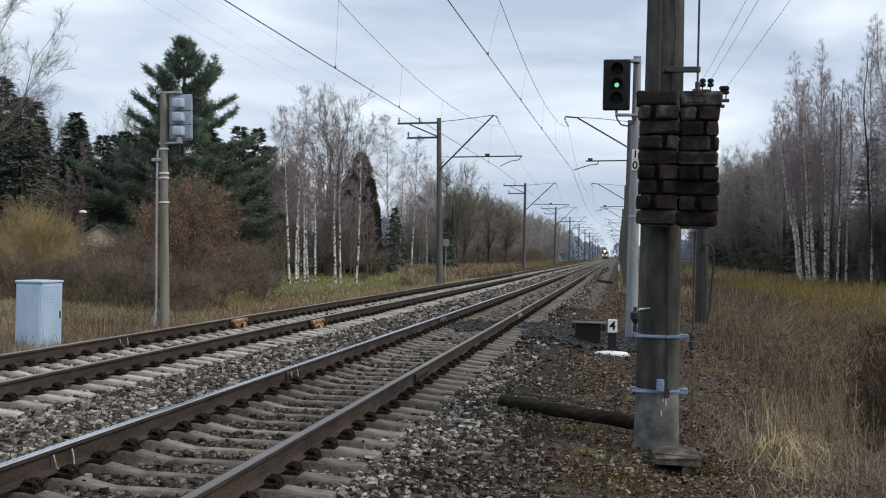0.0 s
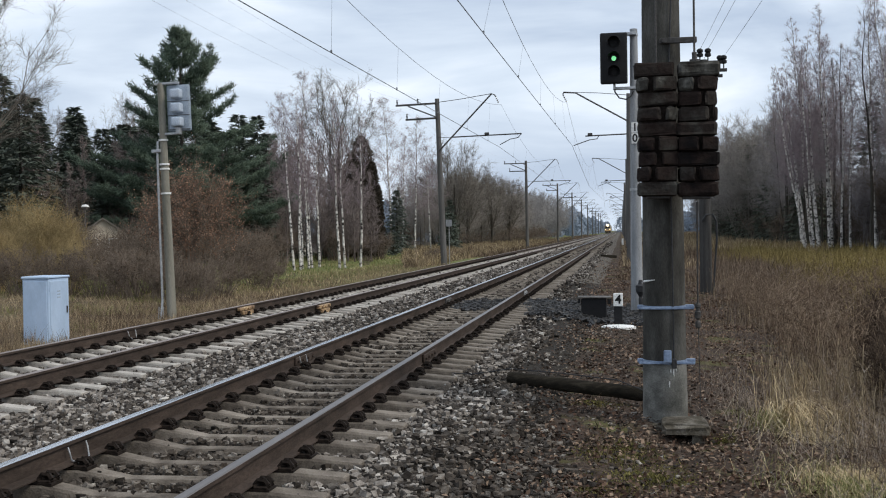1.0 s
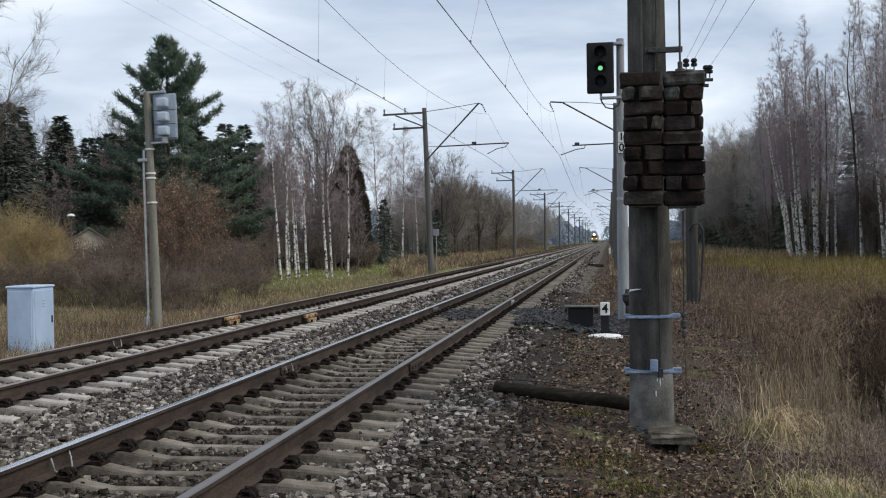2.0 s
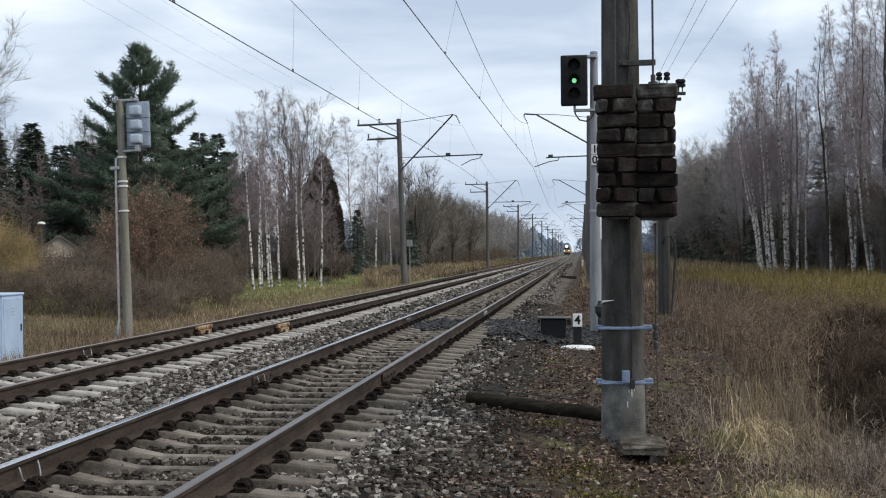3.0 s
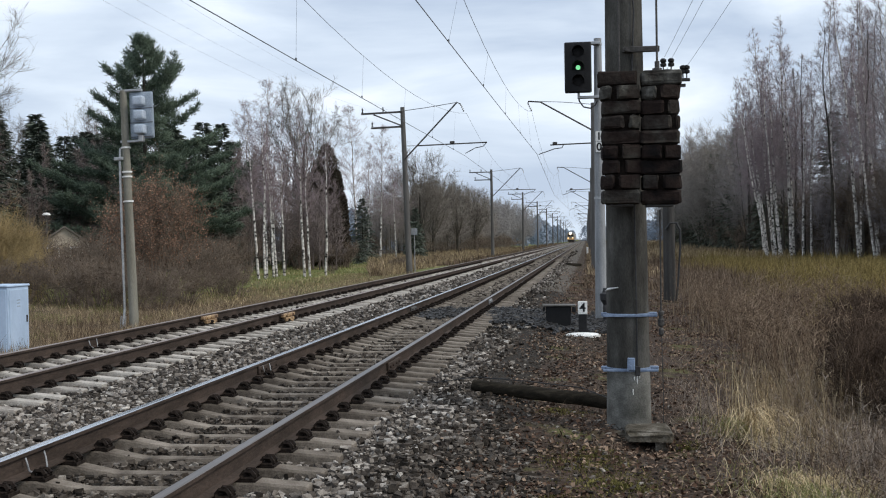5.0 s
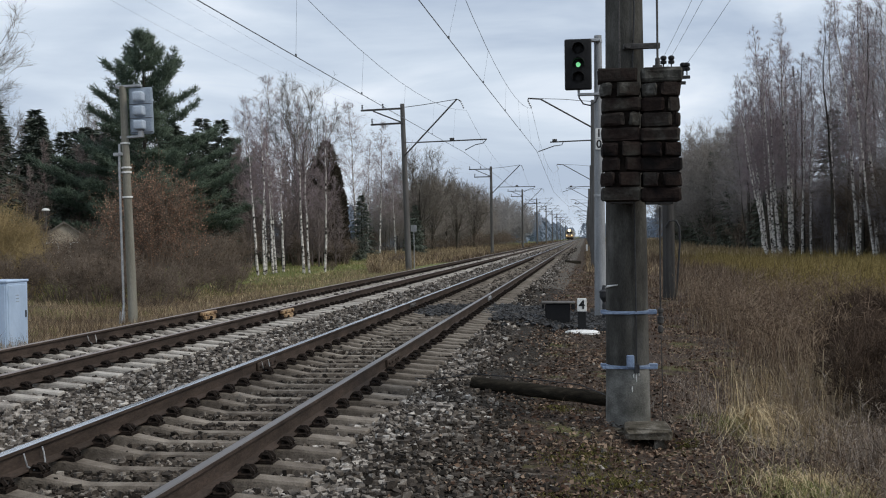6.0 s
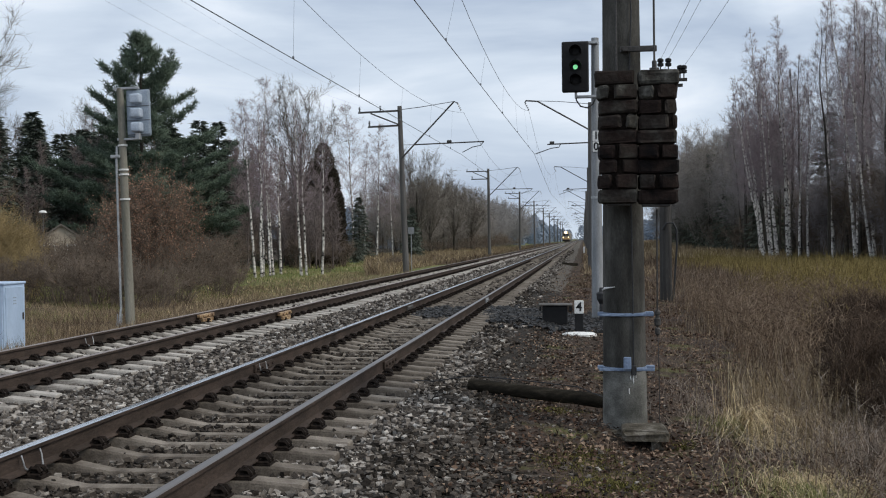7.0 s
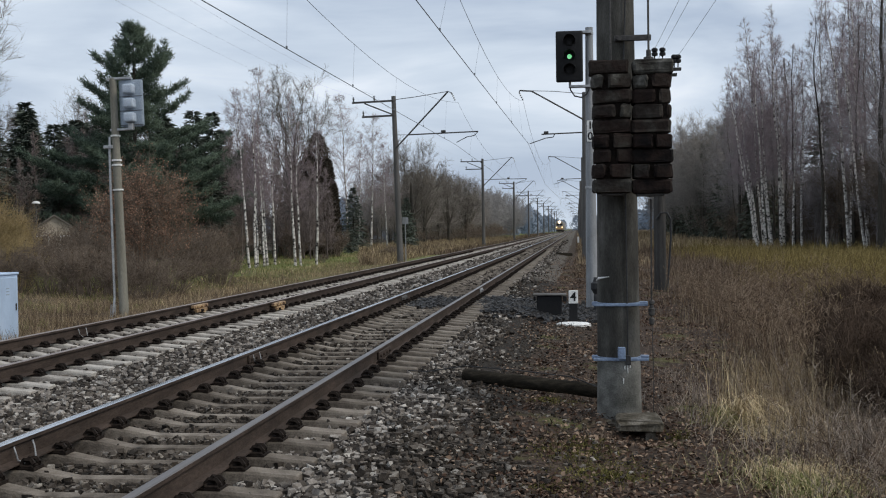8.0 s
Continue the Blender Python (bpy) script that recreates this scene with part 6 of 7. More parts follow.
def build_bushes():
    w, l = shrub(200, 4.9, 4.3, stems=75, subs=8, twigs=8, leaf=9500, twig=0.45)
    b = bush("russet_bush", w, l, "brush_twig", "russet_leaf", "big rounded bush still holding russet leaves", "russet bushes")
    place_copies(b, [spot(-13.0, 40.5, 0.95), spot(-14.9, 43.5, 0.55, 90)])
    w, l = shrub(201, 3.4, 3.2, stems=90, subs=7, twigs=7, twig=0.6)
    b = bush("willow_bush", w, None, "willow_twig", None, "yellowish leafless willow bush", "willows")
    place_copies(b, [spot(-18.7, 40, 0.9), spot(-20.8, 42, 1.0, 120), spot(-19.6, 37.5, 0.7, 60), spot(-17.0, 38.5, 0.55, 60)])
    shrubs = []
    for k in range(2):
        w, l = shrub(210 + k, 1.75, 3.0, stems=48, subs=6, twigs=5, leaf=110, twig=0.38, thin=0.007)
        shrubs.append(bush("brush", w, l, "brush_twig", "dead_leaf", "low tangle of brown leafless brush", "verge brush"))
    sp = [(-9.9, 33.0, 0.75), (-11.2, 34.0, 0.85), (-12.6, 34.5, 0.95), (-14.2, 35.2, 0.95), (-15.9, 35.5, 0.90), (-17.5, 36.0, 0.95), (-19.3, 36.5, 1.0), (-10.6, 37.0, 0.8),
          (-13.6, 37.5, 1.0), (-15.4, 39, 1.15), (-11.6, 44, 0.9), (-16.4, 46, 1.5), (-21.0, 45, 1.0), (-22.5, 39.5, 1.2), (-10.4, 41.5, 0.7), (-14.5, 50, 1.2), (-18.0, 53, 1.5), (-17.0, 60, 1.3), (-19.5, 66, 1.4),
          (-21.5, 58, 1.15), (-31, 60, 1.7), (-24, 50, 1.05), (-22.5, 70, 1.5), (-13.0, 69.5, 0.35), (-10.9, 83, 0.55), (-21.0, 76, 1.5), (-17.5, 80, 1.4), (-25, 78, 1.7), (-15.5, 84, 1.2), (-29, 68, 1.8), (-20.2, 52, 1.55), (-25.0, 52, 1.65), (-27.5, 56, 1.7), (-21.0, 55, 1.6), (-22.8, 50, 1.15), (-18.6, 49, 1.4)]
    for k in range(2):
        place_copies(shrubs[k], [spot(x, y, s, 71 * i) for i, (x, y, s) in enumerate(sp) if i % 2 == k])


build_bushes()


def build_weed_thickets():
    w, l = shrub(230, 1.15, 1.7, stems=90, subs=7, twigs=6, twig=0.26, thin=0.005)
    b = bush("weed_thicket", w, None, "dark_stalk", None, "dark brown withered weed thicket in the meadow", "meadow thickets")
    sp = [(7.0, 15.2, 0.9), (7.7, 16.4, 1.0), (8.3, 17.6, 1.05), (7.3, 17.2, 0.8), (9.0, 19.2, 1.1), (9.6, 21.0, 1.0), (8.4, 20.6, 0.85), (10.4, 23.0, 1.1), (9.2, 23.5, 0.9), (11.2, 26.0, 1.0), (7.9, 14.6, 1.0), (8.8, 16.4, 1.2), (8.1, 15.6, 1.2), (9.4, 18.0, 1.3), (7.2, 13.6, 0.9), (10.2, 20.0, 1.3), (9.9, 22.0, 1.2), (8.9, 21.8, 1.1), (7.8, 18.8, 0.9), (10.9, 24.5, 1.3), (8.0, 22.5, 0.8), (9.2, 25.5, 1.0)]
    place_copies(b, [spot(3.6 + (x - 3.4) * 0.84, y * 0.84, s * 0.9, 61 * i) for i, (x, y, s) in enumerate(sp)])


build_weed_thickets()


def scatter(models, spots, name, material, label, category):
    """Joins many turned and scaled copies of the models into one object."""
    out = []
    for i, (x, y, s, rz) in enumerate(spots):
        v, t = models[i % len(models)]
        c, n = math.cos(rz), math.sin(rz)
        m = np.array([[c, -n, 0], [n, c, 0], [0, 0, 1]], np.float32) * s
        out.append((v @ m.T + np.array([x, y, ground_z(x, y) - 0.1], np.float32), t))
    v, t = joined(out)
    ob = new(name, tri_mesh(name, v, t, material))
    return tagged(ob, label, category, kind="stuff")


def haze_tree(seed, h, w, n):
    """A far crown as a lumpy heap of small sprays that face outward."""
    rs = np.random.RandomState(seed)
    u, az = rs.uniform(0, 1, n), rs.uniform(0, 2 * np.pi, n)
    lump = 1 + 0.22 * np.sin(2 * az + 5 * u + seed) + 0.15 * np.sin(5 * az - 9 * u)
    rad = w * np.interp(u, [0, 0.15, 0.45, 0.8, 1.0], [0.7, 0.95, 1.0, 0.62, 0.10]) * lump * rs.uniform(0.7, 1.0, n)
    out = np.stack([np.cos(az), np.sin(az), np.full(n, 0.35)], 1)
    c = np.stack([rad * np.cos(az), rad * np.sin(az), u * h], 1)
    out = unit(out)
    d = rs.normal(0, 1, (n, 3)) + np.array([0, 0, 0.4])
    d -= out * np.sum(d * out, 1, keepdims=True)
    return leaves(c, d, out + rs.normal(0, 0.08, (n, 3)), rs.uniform(0.6, 1.5, n), rs.uniform(0.4, 0.9, n))


def wood_edge(y):
    """Where the wood behind the meadow begins."""
    return float(np.interp(y, [60, 75, 100, 140, 190, 260], [24.0, 22.5, 20.5, 18.5, 18.0, 19.5]))


def build_woods():
    rng = random.Random(31)
    turn = lambda: rng.uniform(0, 360)
    # the wood behind the meadow: fine-twigged trees at its edge, then deeper rows
    for k in range(3):
        t, c = bare_tree(500 + k, 17.0, 0.13, base=0.24, spread=3.9, limbs=40, subs=8, twigs=9, rise=0.75, droop=0.05, wobble=0.5, twig=0.9, thick=0.45, twig_r=0.0072)
        b = plant("alder", t, c, "dark_bark", "forest_twig", "slim leafless tree in the wood behind the meadow", "tree", "wood trees")
        places = []
        for i in range(17):
            y = 74 + 146 * (((i * 3 + k) * 0.618) % 1.0) ** 1.2
            depth = 1.2 + rng.random() ** 1.5 * 12
            places.append(spot(wood_edge(y) + depth, y, rng.uniform(0.9, 1.15) * float(np.interp(y, [100, 140, 200], [1.06, 0.92, 0.80])), turn(), lean=rng.uniform(-3, 2)))
        place_copies(b, places)
    for k in range(2):
        w, l = shrub(510 + k, 5.2, 4.2, stems=44, subs=9, twigs=9, twig=0.7, thin=0.011)
        b = bush("thicket_bush", w, None, ("forest_twig", "brush_twig")[k], None, "tangled leafless bush at the wood edge", "wood-edge bushes")
        places = []
        for i in range(34):
            y = 68 + 130 * (((i * 2 + k) * 0.618) % 1.0) ** 1.3
            places.append(spot(wood_edge(y) + 3.2 + rng.random() * 9, y, rng.uniform(0.85, 1.55), turn()))
        place_copies(b, places)
    t, c = conifer(520, 13.5, 3.2, layers=34, per=9, quads=20, length=0.55, width=0.20)
    b = plant("spruce", t, c, "dark_bark", "wood_needle", "grey-green spruce standing in the leafless wood", "tree", "wood spruces")
    places = [spot(wood_edge(y) + d, y, sc, turn()) for y, d, sc in ((118, 3, 0.9), (126, 5, 1.1), (134, 2.5, 0.85), (142, 4, 1.15), (150, 2, 0.95), (156, 6, 1.2), (163, 3, 1.05), (170, 1.5, 0.9), (178, 4, 1.15), (186, 2, 1.0), (194, 5, 1.2), (204, 2.5, 1.1), (106, 6, 1.0), (95, 9, 1.15), (84, 8, 1.0), (88, 12, 1.2))]
    place_copies(b, places)
    models = []
    for k in range(4):
        t, c = bare_tree(300 + k, 17.0, 0.11, base=0.16, spread=3.4, limbs=26, subs=6, twigs=6, rise=0.9, wobble=0.5, twig=1.2, thick=0.7, twig_r=0.015)
        models.append(joined([triangles(t), c]))
    spots = []
    for _ in range(46):
        y = rng.uniform(70, 260)
        spots.append((wood_edge(y) + 8.0 + rng.random() * 18, y, rng.uniform(0.55, 0.95), rng.uniform(0, 6.28)))
    scatter(models, spots, "forest", "bare_twig", "deep rows of the leafless wood behind the meadow", "woodland")
    # the bank along the far side of the line
    for k in range(3):
        t, c = fan_tree(370 + k, 12.5, 0.13, fork=0.06, wide=0.36, limbs=18, subs=9, subs2=6, twigs=7, twig=0.75, twig_r=0.0105, thick=0.4)
        b = plant("bank_tree", t, c, "dark_bark", "hedge_twig", "bushy leafless tree in a dense brown wood", "tree", "bank trees")
        places = []
        for i in range(17):
            y = 146 + 80 * (((i * 3 + k) * 0.618) % 1.0)
            places.append(spot(bend(y) - 16.0 - rng.random() ** 1.4 * 10 - (2.5 if y < 165 else 0), y, rng.uniform(0.62, 0.95), turn()))
        for i in range(9):
            y = 128 + 96 * (((i * 3 + k) * 0.618) % 1.0)
            places.append(spot(wood_edge(y) - 0.5 + rng.random() * 7, y, rng.uniform(0.95, 1.3), turn()))
        place_copies(b, places)
    for k in range(2):
        t, c = fan_tree(380 + k, 12.5, 0.13, fork=0.06, wide=0.40, limbs=16, subs=8, subs2=4, twigs=4, twig=1.0, twig_r=0.024, thick=0.45)
        b = plant("bank_tree", t, c, "far_twig", "far_twig", "leafless tree far along the bank, haze painted into its colour", "tree", "far bank trees")
        places = []
        for i in range(26):
            y = 220 + 150 * (((i * 2 + k) * 0.618) % 1.0)
            places.append(spot(bend(y) - 15.5 - rng.random() ** 1.4 * 12, y, rng.uniform(0.66, 1.0), turn()))
        place_copies(b, places)
    spots = []
    for _ in range(26):
        spots.append((rng.uniform(-70, -44), rng.uniform(96, 150), rng.uniform(0.55, 0.8), rng.uniform(0, 6.28)))
    scatter(models, spots, "woodland", "bare_twig", "leafless wood along the far side of the line", "woodland")
    thick = []
    for k in range(3):
        t, c = bare_tree(360 + k, 9.0, 0.07, base=0.06, spread=2.3, limbs=32, subs=6, twigs=7, rise=1.0, wobble=0.4, twig=0.8, thick=0.8, twig_r=0.0125)
        thick.append(joined([triangles(t), c]))
    spots = [(rng.uniform(-33, -19), rng.uniform(73, 92), rng.uniform(0.75, 1.0), rng.uniform(0, 6.28)) for _ in range(32)]
    spots += [(rng.uniform(-27, -20), rng.uniform(82, 97), rng.uniform(0.9, 1.15), rng.uniform(0, 6.28)) for _ in range(12)]
    spots += [(rng.uniform(-19, -15.2), rng.uniform(75, 86), rng.uniform(0.5, 0.85), rng.uniform(0, 6.28)) for _ in range(11)]
    spots += [(rng.uniform(-50, -30), rng.uniform(66, 84), rng.uniform(0.7, 1.1), rng.uniform(0, 6.28)) for _ in range(18)]
    scatter(thick, spots, "thicket", "thicket_twig", "dense brown leafless thicket behind the birches", "thicket")
    und = []
    for k in range(2):
        w, l = shrub(320 + k, 3.2, 4.5, stems=18, subs=5, twigs=5, twig=0.8, thin=0.015)
        und.append(w)
    spots = []
    for _ in range(44):
        y = rng.uniform(68, 250)
        spots.append((wood_edge(y) + 1 + rng.random() * 14, y, rng.uniform(0.6, 1.3), rng.uniform(0, 6.28)))
    for _ in range(66):
        y = rng.uniform(135, 320)
        spots.append((bend(y) - 13.0 - rng.random() * 14, y, rng.uniform(0.5, 1.1), rng.uniform(0, 6.28)))
    for _ in range(30):
        spots.append((rng.uniform(-60, -32), rng.uniform(72, 110), rng.uniform(1.0, 1.9), rng.uniform(0, 6.28)))
    scatter(und, spots, "undergrowth", "brush_twig", "tangled brown undergrowth at the wood edge", "undergrowth")
    # far off, the blue of distance haze is painted into the crowns
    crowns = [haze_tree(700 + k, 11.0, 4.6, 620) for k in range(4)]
    far = []
    for y in np.arange(360, 1300, 13.0):
        for side in (-1, 1):
            for _ in range(2):
                off = rng.uniform(12, 55) if side < 0 else rng.uniform(16, 60)
                far.append((bend(y) + side * off, float(y) + rng.uniform(-4, 4), rng.uniform(0.6, 1.05), rng.uniform(0, 6.28)))
    for _ in range(90):
        far.append((rng.uniform(-260, 260), rng.uniform(1320, 1450), rng.uniform(1.1, 1.9), rng.uniform(0, 6.28)))
    for _ in range(60):
        far.append((rng.uniform(-330, -60), rng.uniform(420, 1000), rng.uniform(0.9, 1.4), rng.uniform(0, 6.28)))
    for _ in range(30):
        y = rng.uniform(200, 330)
        far.append((3.4 + y * rng.uniform(-0.225, -0.16), y, rng.uniform(0.5, 0.85), rng.uniform(0, 6.28)))
    scatter(crowns, far, "far_treeline", "far_woods_haze", "distant treeline with blue-grey haze painted into its colour", "backdrop")


build_woods()


def build_right_birches():
    models = []
    for k in range(3):
        t, c = bare_tree(400 + k, 20.0, 0.135, base=0.30, spread=3.3, limbs=46, subs=8, twigs=10, rise=0.78, droop=0.12, wobble=0.5, twig=0.8, thick=0.45, twig_r=0.0056)
        models.append(plant("birch", t, c, "birch_bark", "birch_twig", "tall leafless birch at the meadow's wood edge", "tree", "wood-edge birches"))
    feet = [(18.6, 96, 0.78, -8, 0), (18.9, 98, 0.80, -7, 1), (19.2, 99, 0.83, -8, 2), (19.5, 97, 0.86, -6, 0), (19.8, 100, 0.91, -6, 1), (20.1, 98, 0.94, -4, 2), (20.5, 101, 1.05, -3, 0), (20.9, 98, 1.06, -1, 1), (21.3, 99, 0.97, -1, 2), (21.7, 97, 0.86, -1, 0),
            (22.4, 97, 0.82, 0, 1), (24.4, 84, 0.86, -8, 2), (23.7, 86, 1.04, -2, 0), (24.8, 90, 1.15, 0, 1), (26.4, 86, 1.1, -1, 2), (23.6, 93, 1.08, 0, 2), (25.6, 88, 1.15, -2, 0), (20.8, 112, 0.92, -3, 1)]
    used = set()
    for i, (x, y, s, lean, k) in enumerate(feet):
        m = spot(x, y, s, 0)
        m = Matrix.Translation(m.translation) @ Euler((0, radians(lean), 0)).to_matrix().to_4x4() @ Matrix.LocRotScale(None, Euler((0, 0, radians(67 * i))), (s, s, s))
        if k not in used:
            models[k].matrix_basis = m
            used.add(k)
        else:
            copy_thing(models[k], Matrix.Identity(4)).matrix_basis = m
    t, c = bare_tree(410, 19.0, 0.24, base=0.25, spread=4.6, limbs=44, subs=9, twigs=10, rise=0.75, wobble=0.5, twig=0.9, thick=0.6, twig_r=0.0062)
    o = plant("broadleaf_tree", t, c, "dark_bark", "forest_twig", "tall leafless tree with dark limbs at the wood edge", "tree", "bare wood-edge trees")
    place_copies(o, [spot(23.4, 76, 1.15, 0), spot(25.6, 79, 1.1, 90), spot(24.0, 112, 0.98, 45), spot(21.5, 136, 0.95, 200), spot(19.4, 170, 0.9, 140), spot(20.6, 120, 0.85, 80), spot(26.6, 96, 1.1, 250), spot(28.5, 92, 1.1, 20)])


build_right_birches()


def build_house():
    h = thing("house", (-28.6, 64.5, -0.1), "small beige-walled house half hidden behind bushes", "house", rz=-64)
    s = Shape()
    pent = [(-1.5, -1.2), (1.5, -1.2), (1.5, 1.75), (0, 2.75), (-1.5, 1.75)]
    s.add([(x, y, z) for x in (-2.5, 2.5) for y, z in pent], [(4, 3, 2, 1, 0), (5, 6, 7, 8, 9)] + [(k, (k + 1) % 5, 5 + (k + 1) % 5, 5 + k) for k in range(5)])
    part("wall", s, "house_wall", h)
    for k in (-1, 1):
        s = Shape()
        s.add([(-2.7, 0, 2.88), (2.7, 0, 2.88), (2.7, k * 1.8, 1.66), (-2.7, k * 1.8, 1.66), (-2.7, 0, 2.77), (2.7, 0, 2.77), (2.7, k * 1.8, 1.55), (-2.7, k * 1.8, 1.55)],
              [(0, 1, 2, 3), (4, 5, 6, 7), (0, 1, 5, 4), (2, 3, 7, 6), (1, 2, 6, 5), (0, 3, 7, 4)])
        part("roof_slope", s, "house_roof", h, "dark roof slope")
    for y in (-0.65, 0.65):
        s = Shape()
        s.rbox((2.48, y - 0.35, 0.75), (2.54, y + 0.35, 1.65), 0.02)
        win = part("window", s, "white_paint", h, "white-framed window")
        s = Shape()
        s.rbox((2.535, y - 0.27, 0.83), (2.55, y + 0.27, 1.57), 0.004)
        part("pane", s, "dark_glass", win)


build_house()


def build_yard_lamp():
    lamp = thing("street_lamp", (-28.5, 62.0, -0.4), "thin grey lamp post with a pale round shade", "street lamp")
    s = Shape()
    s.tube([(0, 0, -0.3), (0, 0, 3.9)], 0.04, 8)
    part("post", s, "mast_concrete", lamp)
    s = Shape()
    s.lathe([(0.05, 3.98), (0.17, 3.95), (0.24, 3.86), (0.23, 3.82), (0.05, 3.84)], sides=14)
    part("shade", s, "white_paint", lamp, "pale round shade", smooth=True)


build_yard_lamp()


# ---------------------------------------------------------------- grass, weeds and litter
def grass(name, seed, count, area, height, material, label, width=(0.004, 0.009), lean=0.35, keep=None, rise=None, base=ground_z, sag=0.06):
    """Blades strewn over a wedge: area(rs) gives one (x, y)."""
    rs = np.random.RandomState(seed)
    P, T, W, S = [], [], [], []
    for _ in range(count):
        x, y = area(rs)
        if keep and not keep(x, y):
            continue
        z = base(x, y)
        hgt = rs.uniform(*height) * (0.75 + 0.5 * noise.noise(Vector((x * 0.7, y * 0.7, seed)))) * (rise(x, y) if rise else 1.0)
        a = rs.uniform(0, 2 * np.pi)
        l = rs.uniform(0, lean) * hgt
        P.append((x, y, z - 0.02)), T.append((x + l * math.cos(a), y + l * math.sin(a), z + max(0.04, hgt * rs.uniform(0.75, 1.0))))
        W.append(rs.uniform(*width)), S.append(hgt * sag)
    v, t = blades(P, T, W, S)
    ob = new(name, tri_mesh(name, v, t, material))
    return tagged(ob, label, "grass", kind="stuff")


def wedge(y0, y1, slope0, slope1, x_lo=-1e9, x_hi=1e9, power=1.0):
    """Spots between two lines that fan out ahead."""
    def pick(rs):
        while True:
            y = y0 + (y1 - y0) * rs.rand() ** power
            x = 3.4 + y * rs.uniform(slope0, slope1)
            if x_lo < x < x_hi:
                return x, y
    return pick


def clump(x, y, k=0.6, cut=0.0):
    return noise.noise(Vector((x * k, y * k, 7.7))) > cut


def weeds(name, seed, count, area, height, material, label, r=0.004, keep=None, sprigs=8, bow=0.25):
    """Dead branched stalks: a stem with short side sprigs and a ragged head."""
    rs = np.random.RandomState(seed)
    A, B, R = [], [], []
    for _ in range(count):
        x, y = area(rs)
        if keep and not keep(x, y):
            continue
        p = np.array([x, y, ground_z(x, y) - 0.02])
        hgt = rs.uniform(*height) * (0.8 + 0.5 * noise.noise(Vector((x * 0.6, y * 0.6, seed))))
        top = p + np.array([rs.normal(0, bow) * hgt, rs.normal(0, bow) * hgt, hgt])
        A.append(p), B.append(top), R.append(r * 1.3)
        for _ in range(sprigs):
            t = rs.uniform(0.3, 1.0)
            q = p + (top - p) * t
            d = np.array([rs.normal(0, 1), rs.normal(0, 1), rs.uniform(0.2, 1.6)])
            d /= np.linalg.norm(d)
            A.append(q), B.append(q + d * hgt * rs.uniform(0.08, 0.26)), R.append(r)
    v, t = spikes(A, B, R)
    ob = new(name, tri_mesh(name, v, t, material))
    return tagged(ob, label, "weeds", kind="stuff")


def build_grass():
    grass("verge_grass", 1, 22000, wedge(11, 70, -0.64, -0.13, -12.0, -7.1, 1.2), (0.08, 0.32), "dry_grass", "dry straw-brown grass beside the far track", (0.005, 0.011), 1.0)
    grass("verge_weeds", 2, 6000, wedge(11, 70, -0.64, -0.13, -11.0, -7.4, 1.2), (0.15, 0.6), "weed_stem", "brown dead weed stems beside the far track", (0.005, 0.010), 0.7)
    grass("lawn_straw", 32, 8000, wedge(30, 90, -0.40, -0.10, -22.0, -8.2, 1.1), (0.08, 0.26), "straw", "pale autumn blades in the lawn", (0.012, 0.025), 0.9, lambda x, y: clump(x, y, 0.3, 0.0))
    grass("lawn_grass", 3, 26000, wedge(14, 100, -0.62, -0.10, -26.0, -9.6, 1.1), (0.08, 0.26), "green_grass", "short green grass under the birches", (0.012, 0.03), keep=lambda x, y: y > 36 + 8 * noise.noise(Vector((x * 0.3, y * 0.3, 2.0))))
    grass("bank_grass", 4, 20000, wedge(66, 260, -0.20, -0.035, -22.0, -8.6, 1.5), (0.3, 1.0), "dry_grass", "tall dry grass on the bank by the masts", (0.015, 0.04), 0.9)
    grass("bank_straw", 31, 9000, wedge(70, 240, -0.20, -0.035, -20.0, -8.8, 1.5), (0.3, 0.9), "straw", "pale straw tufts on the bank", (0.015, 0.04), 0.9, lambda x, y: clump(x, y, 0.25, -0.05))
    grass("bank_weeds", 5, 4500, wedge(66, 260, -0.20, -0.035, -20.0, -9.0, 1.5), (0.4, 1.2), "weed_stem", "rusty dead weeds on the bank", (0.015, 0.04), 0.8)
    near_verge = wedge(22, 40, -0.66, -0.28, -18.0, -8.4, 1.0)
    grass("verge_tufts", 36, 7000, near_verge, (0.08, 0.34), "green_grass", "olive green tufts under the brush", (0.006, 0.014), 1.0, lambda x, y: clump(x, y, 0.5, 0.02))
    grass("verge_thatch", 37, 8000, near_verge, (0.08, 0.30), "dry_grass", "matted brown grass under the brush", (0.006, 0.014), 1.2)

    def low_by_line(x, y):
        return float(np.interp(x, [4.5, 6.0, 7.5, 10.0], [0.14, 0.30, 0.72, 1.0]))

    right = lambda x, y: (y > 12.6 or x > 6.0) and x > 4.55 + 0.5 * noise.noise(Vector((0.0, y * 0.6, 2.0)))
    dry = lambda x, y: x < float(np.interp(y, [16, 60], [8.4, 11.2])) + 1.8 * noise.noise(Vector((x * 0.25, y * 0.16, 6.0))) and clump(x, y, 0.9, float(np.interp(x, [5.0, 6.4, 8.0], [0.35, 0.05, -0.45])))
    moist = lambda x, y: x > float(np.interp(y, [16, 60], [7.7, 10.4])) + 2.2 * noise.noise(Vector((x * 0.25, y * 0.16, 6.0)))
    grass("tall_dry_grass", 38, 1500, lambda rs: (rs.normal(6.0, 0.55), rs.normal(13.2, 1.1)), (0.45, 0.95), "dry_grass", "pale brown tall grass leaning beside the tussock", (0.003, 0.007), 0.55, lambda x, y: x > 5.0, sag=0.12)
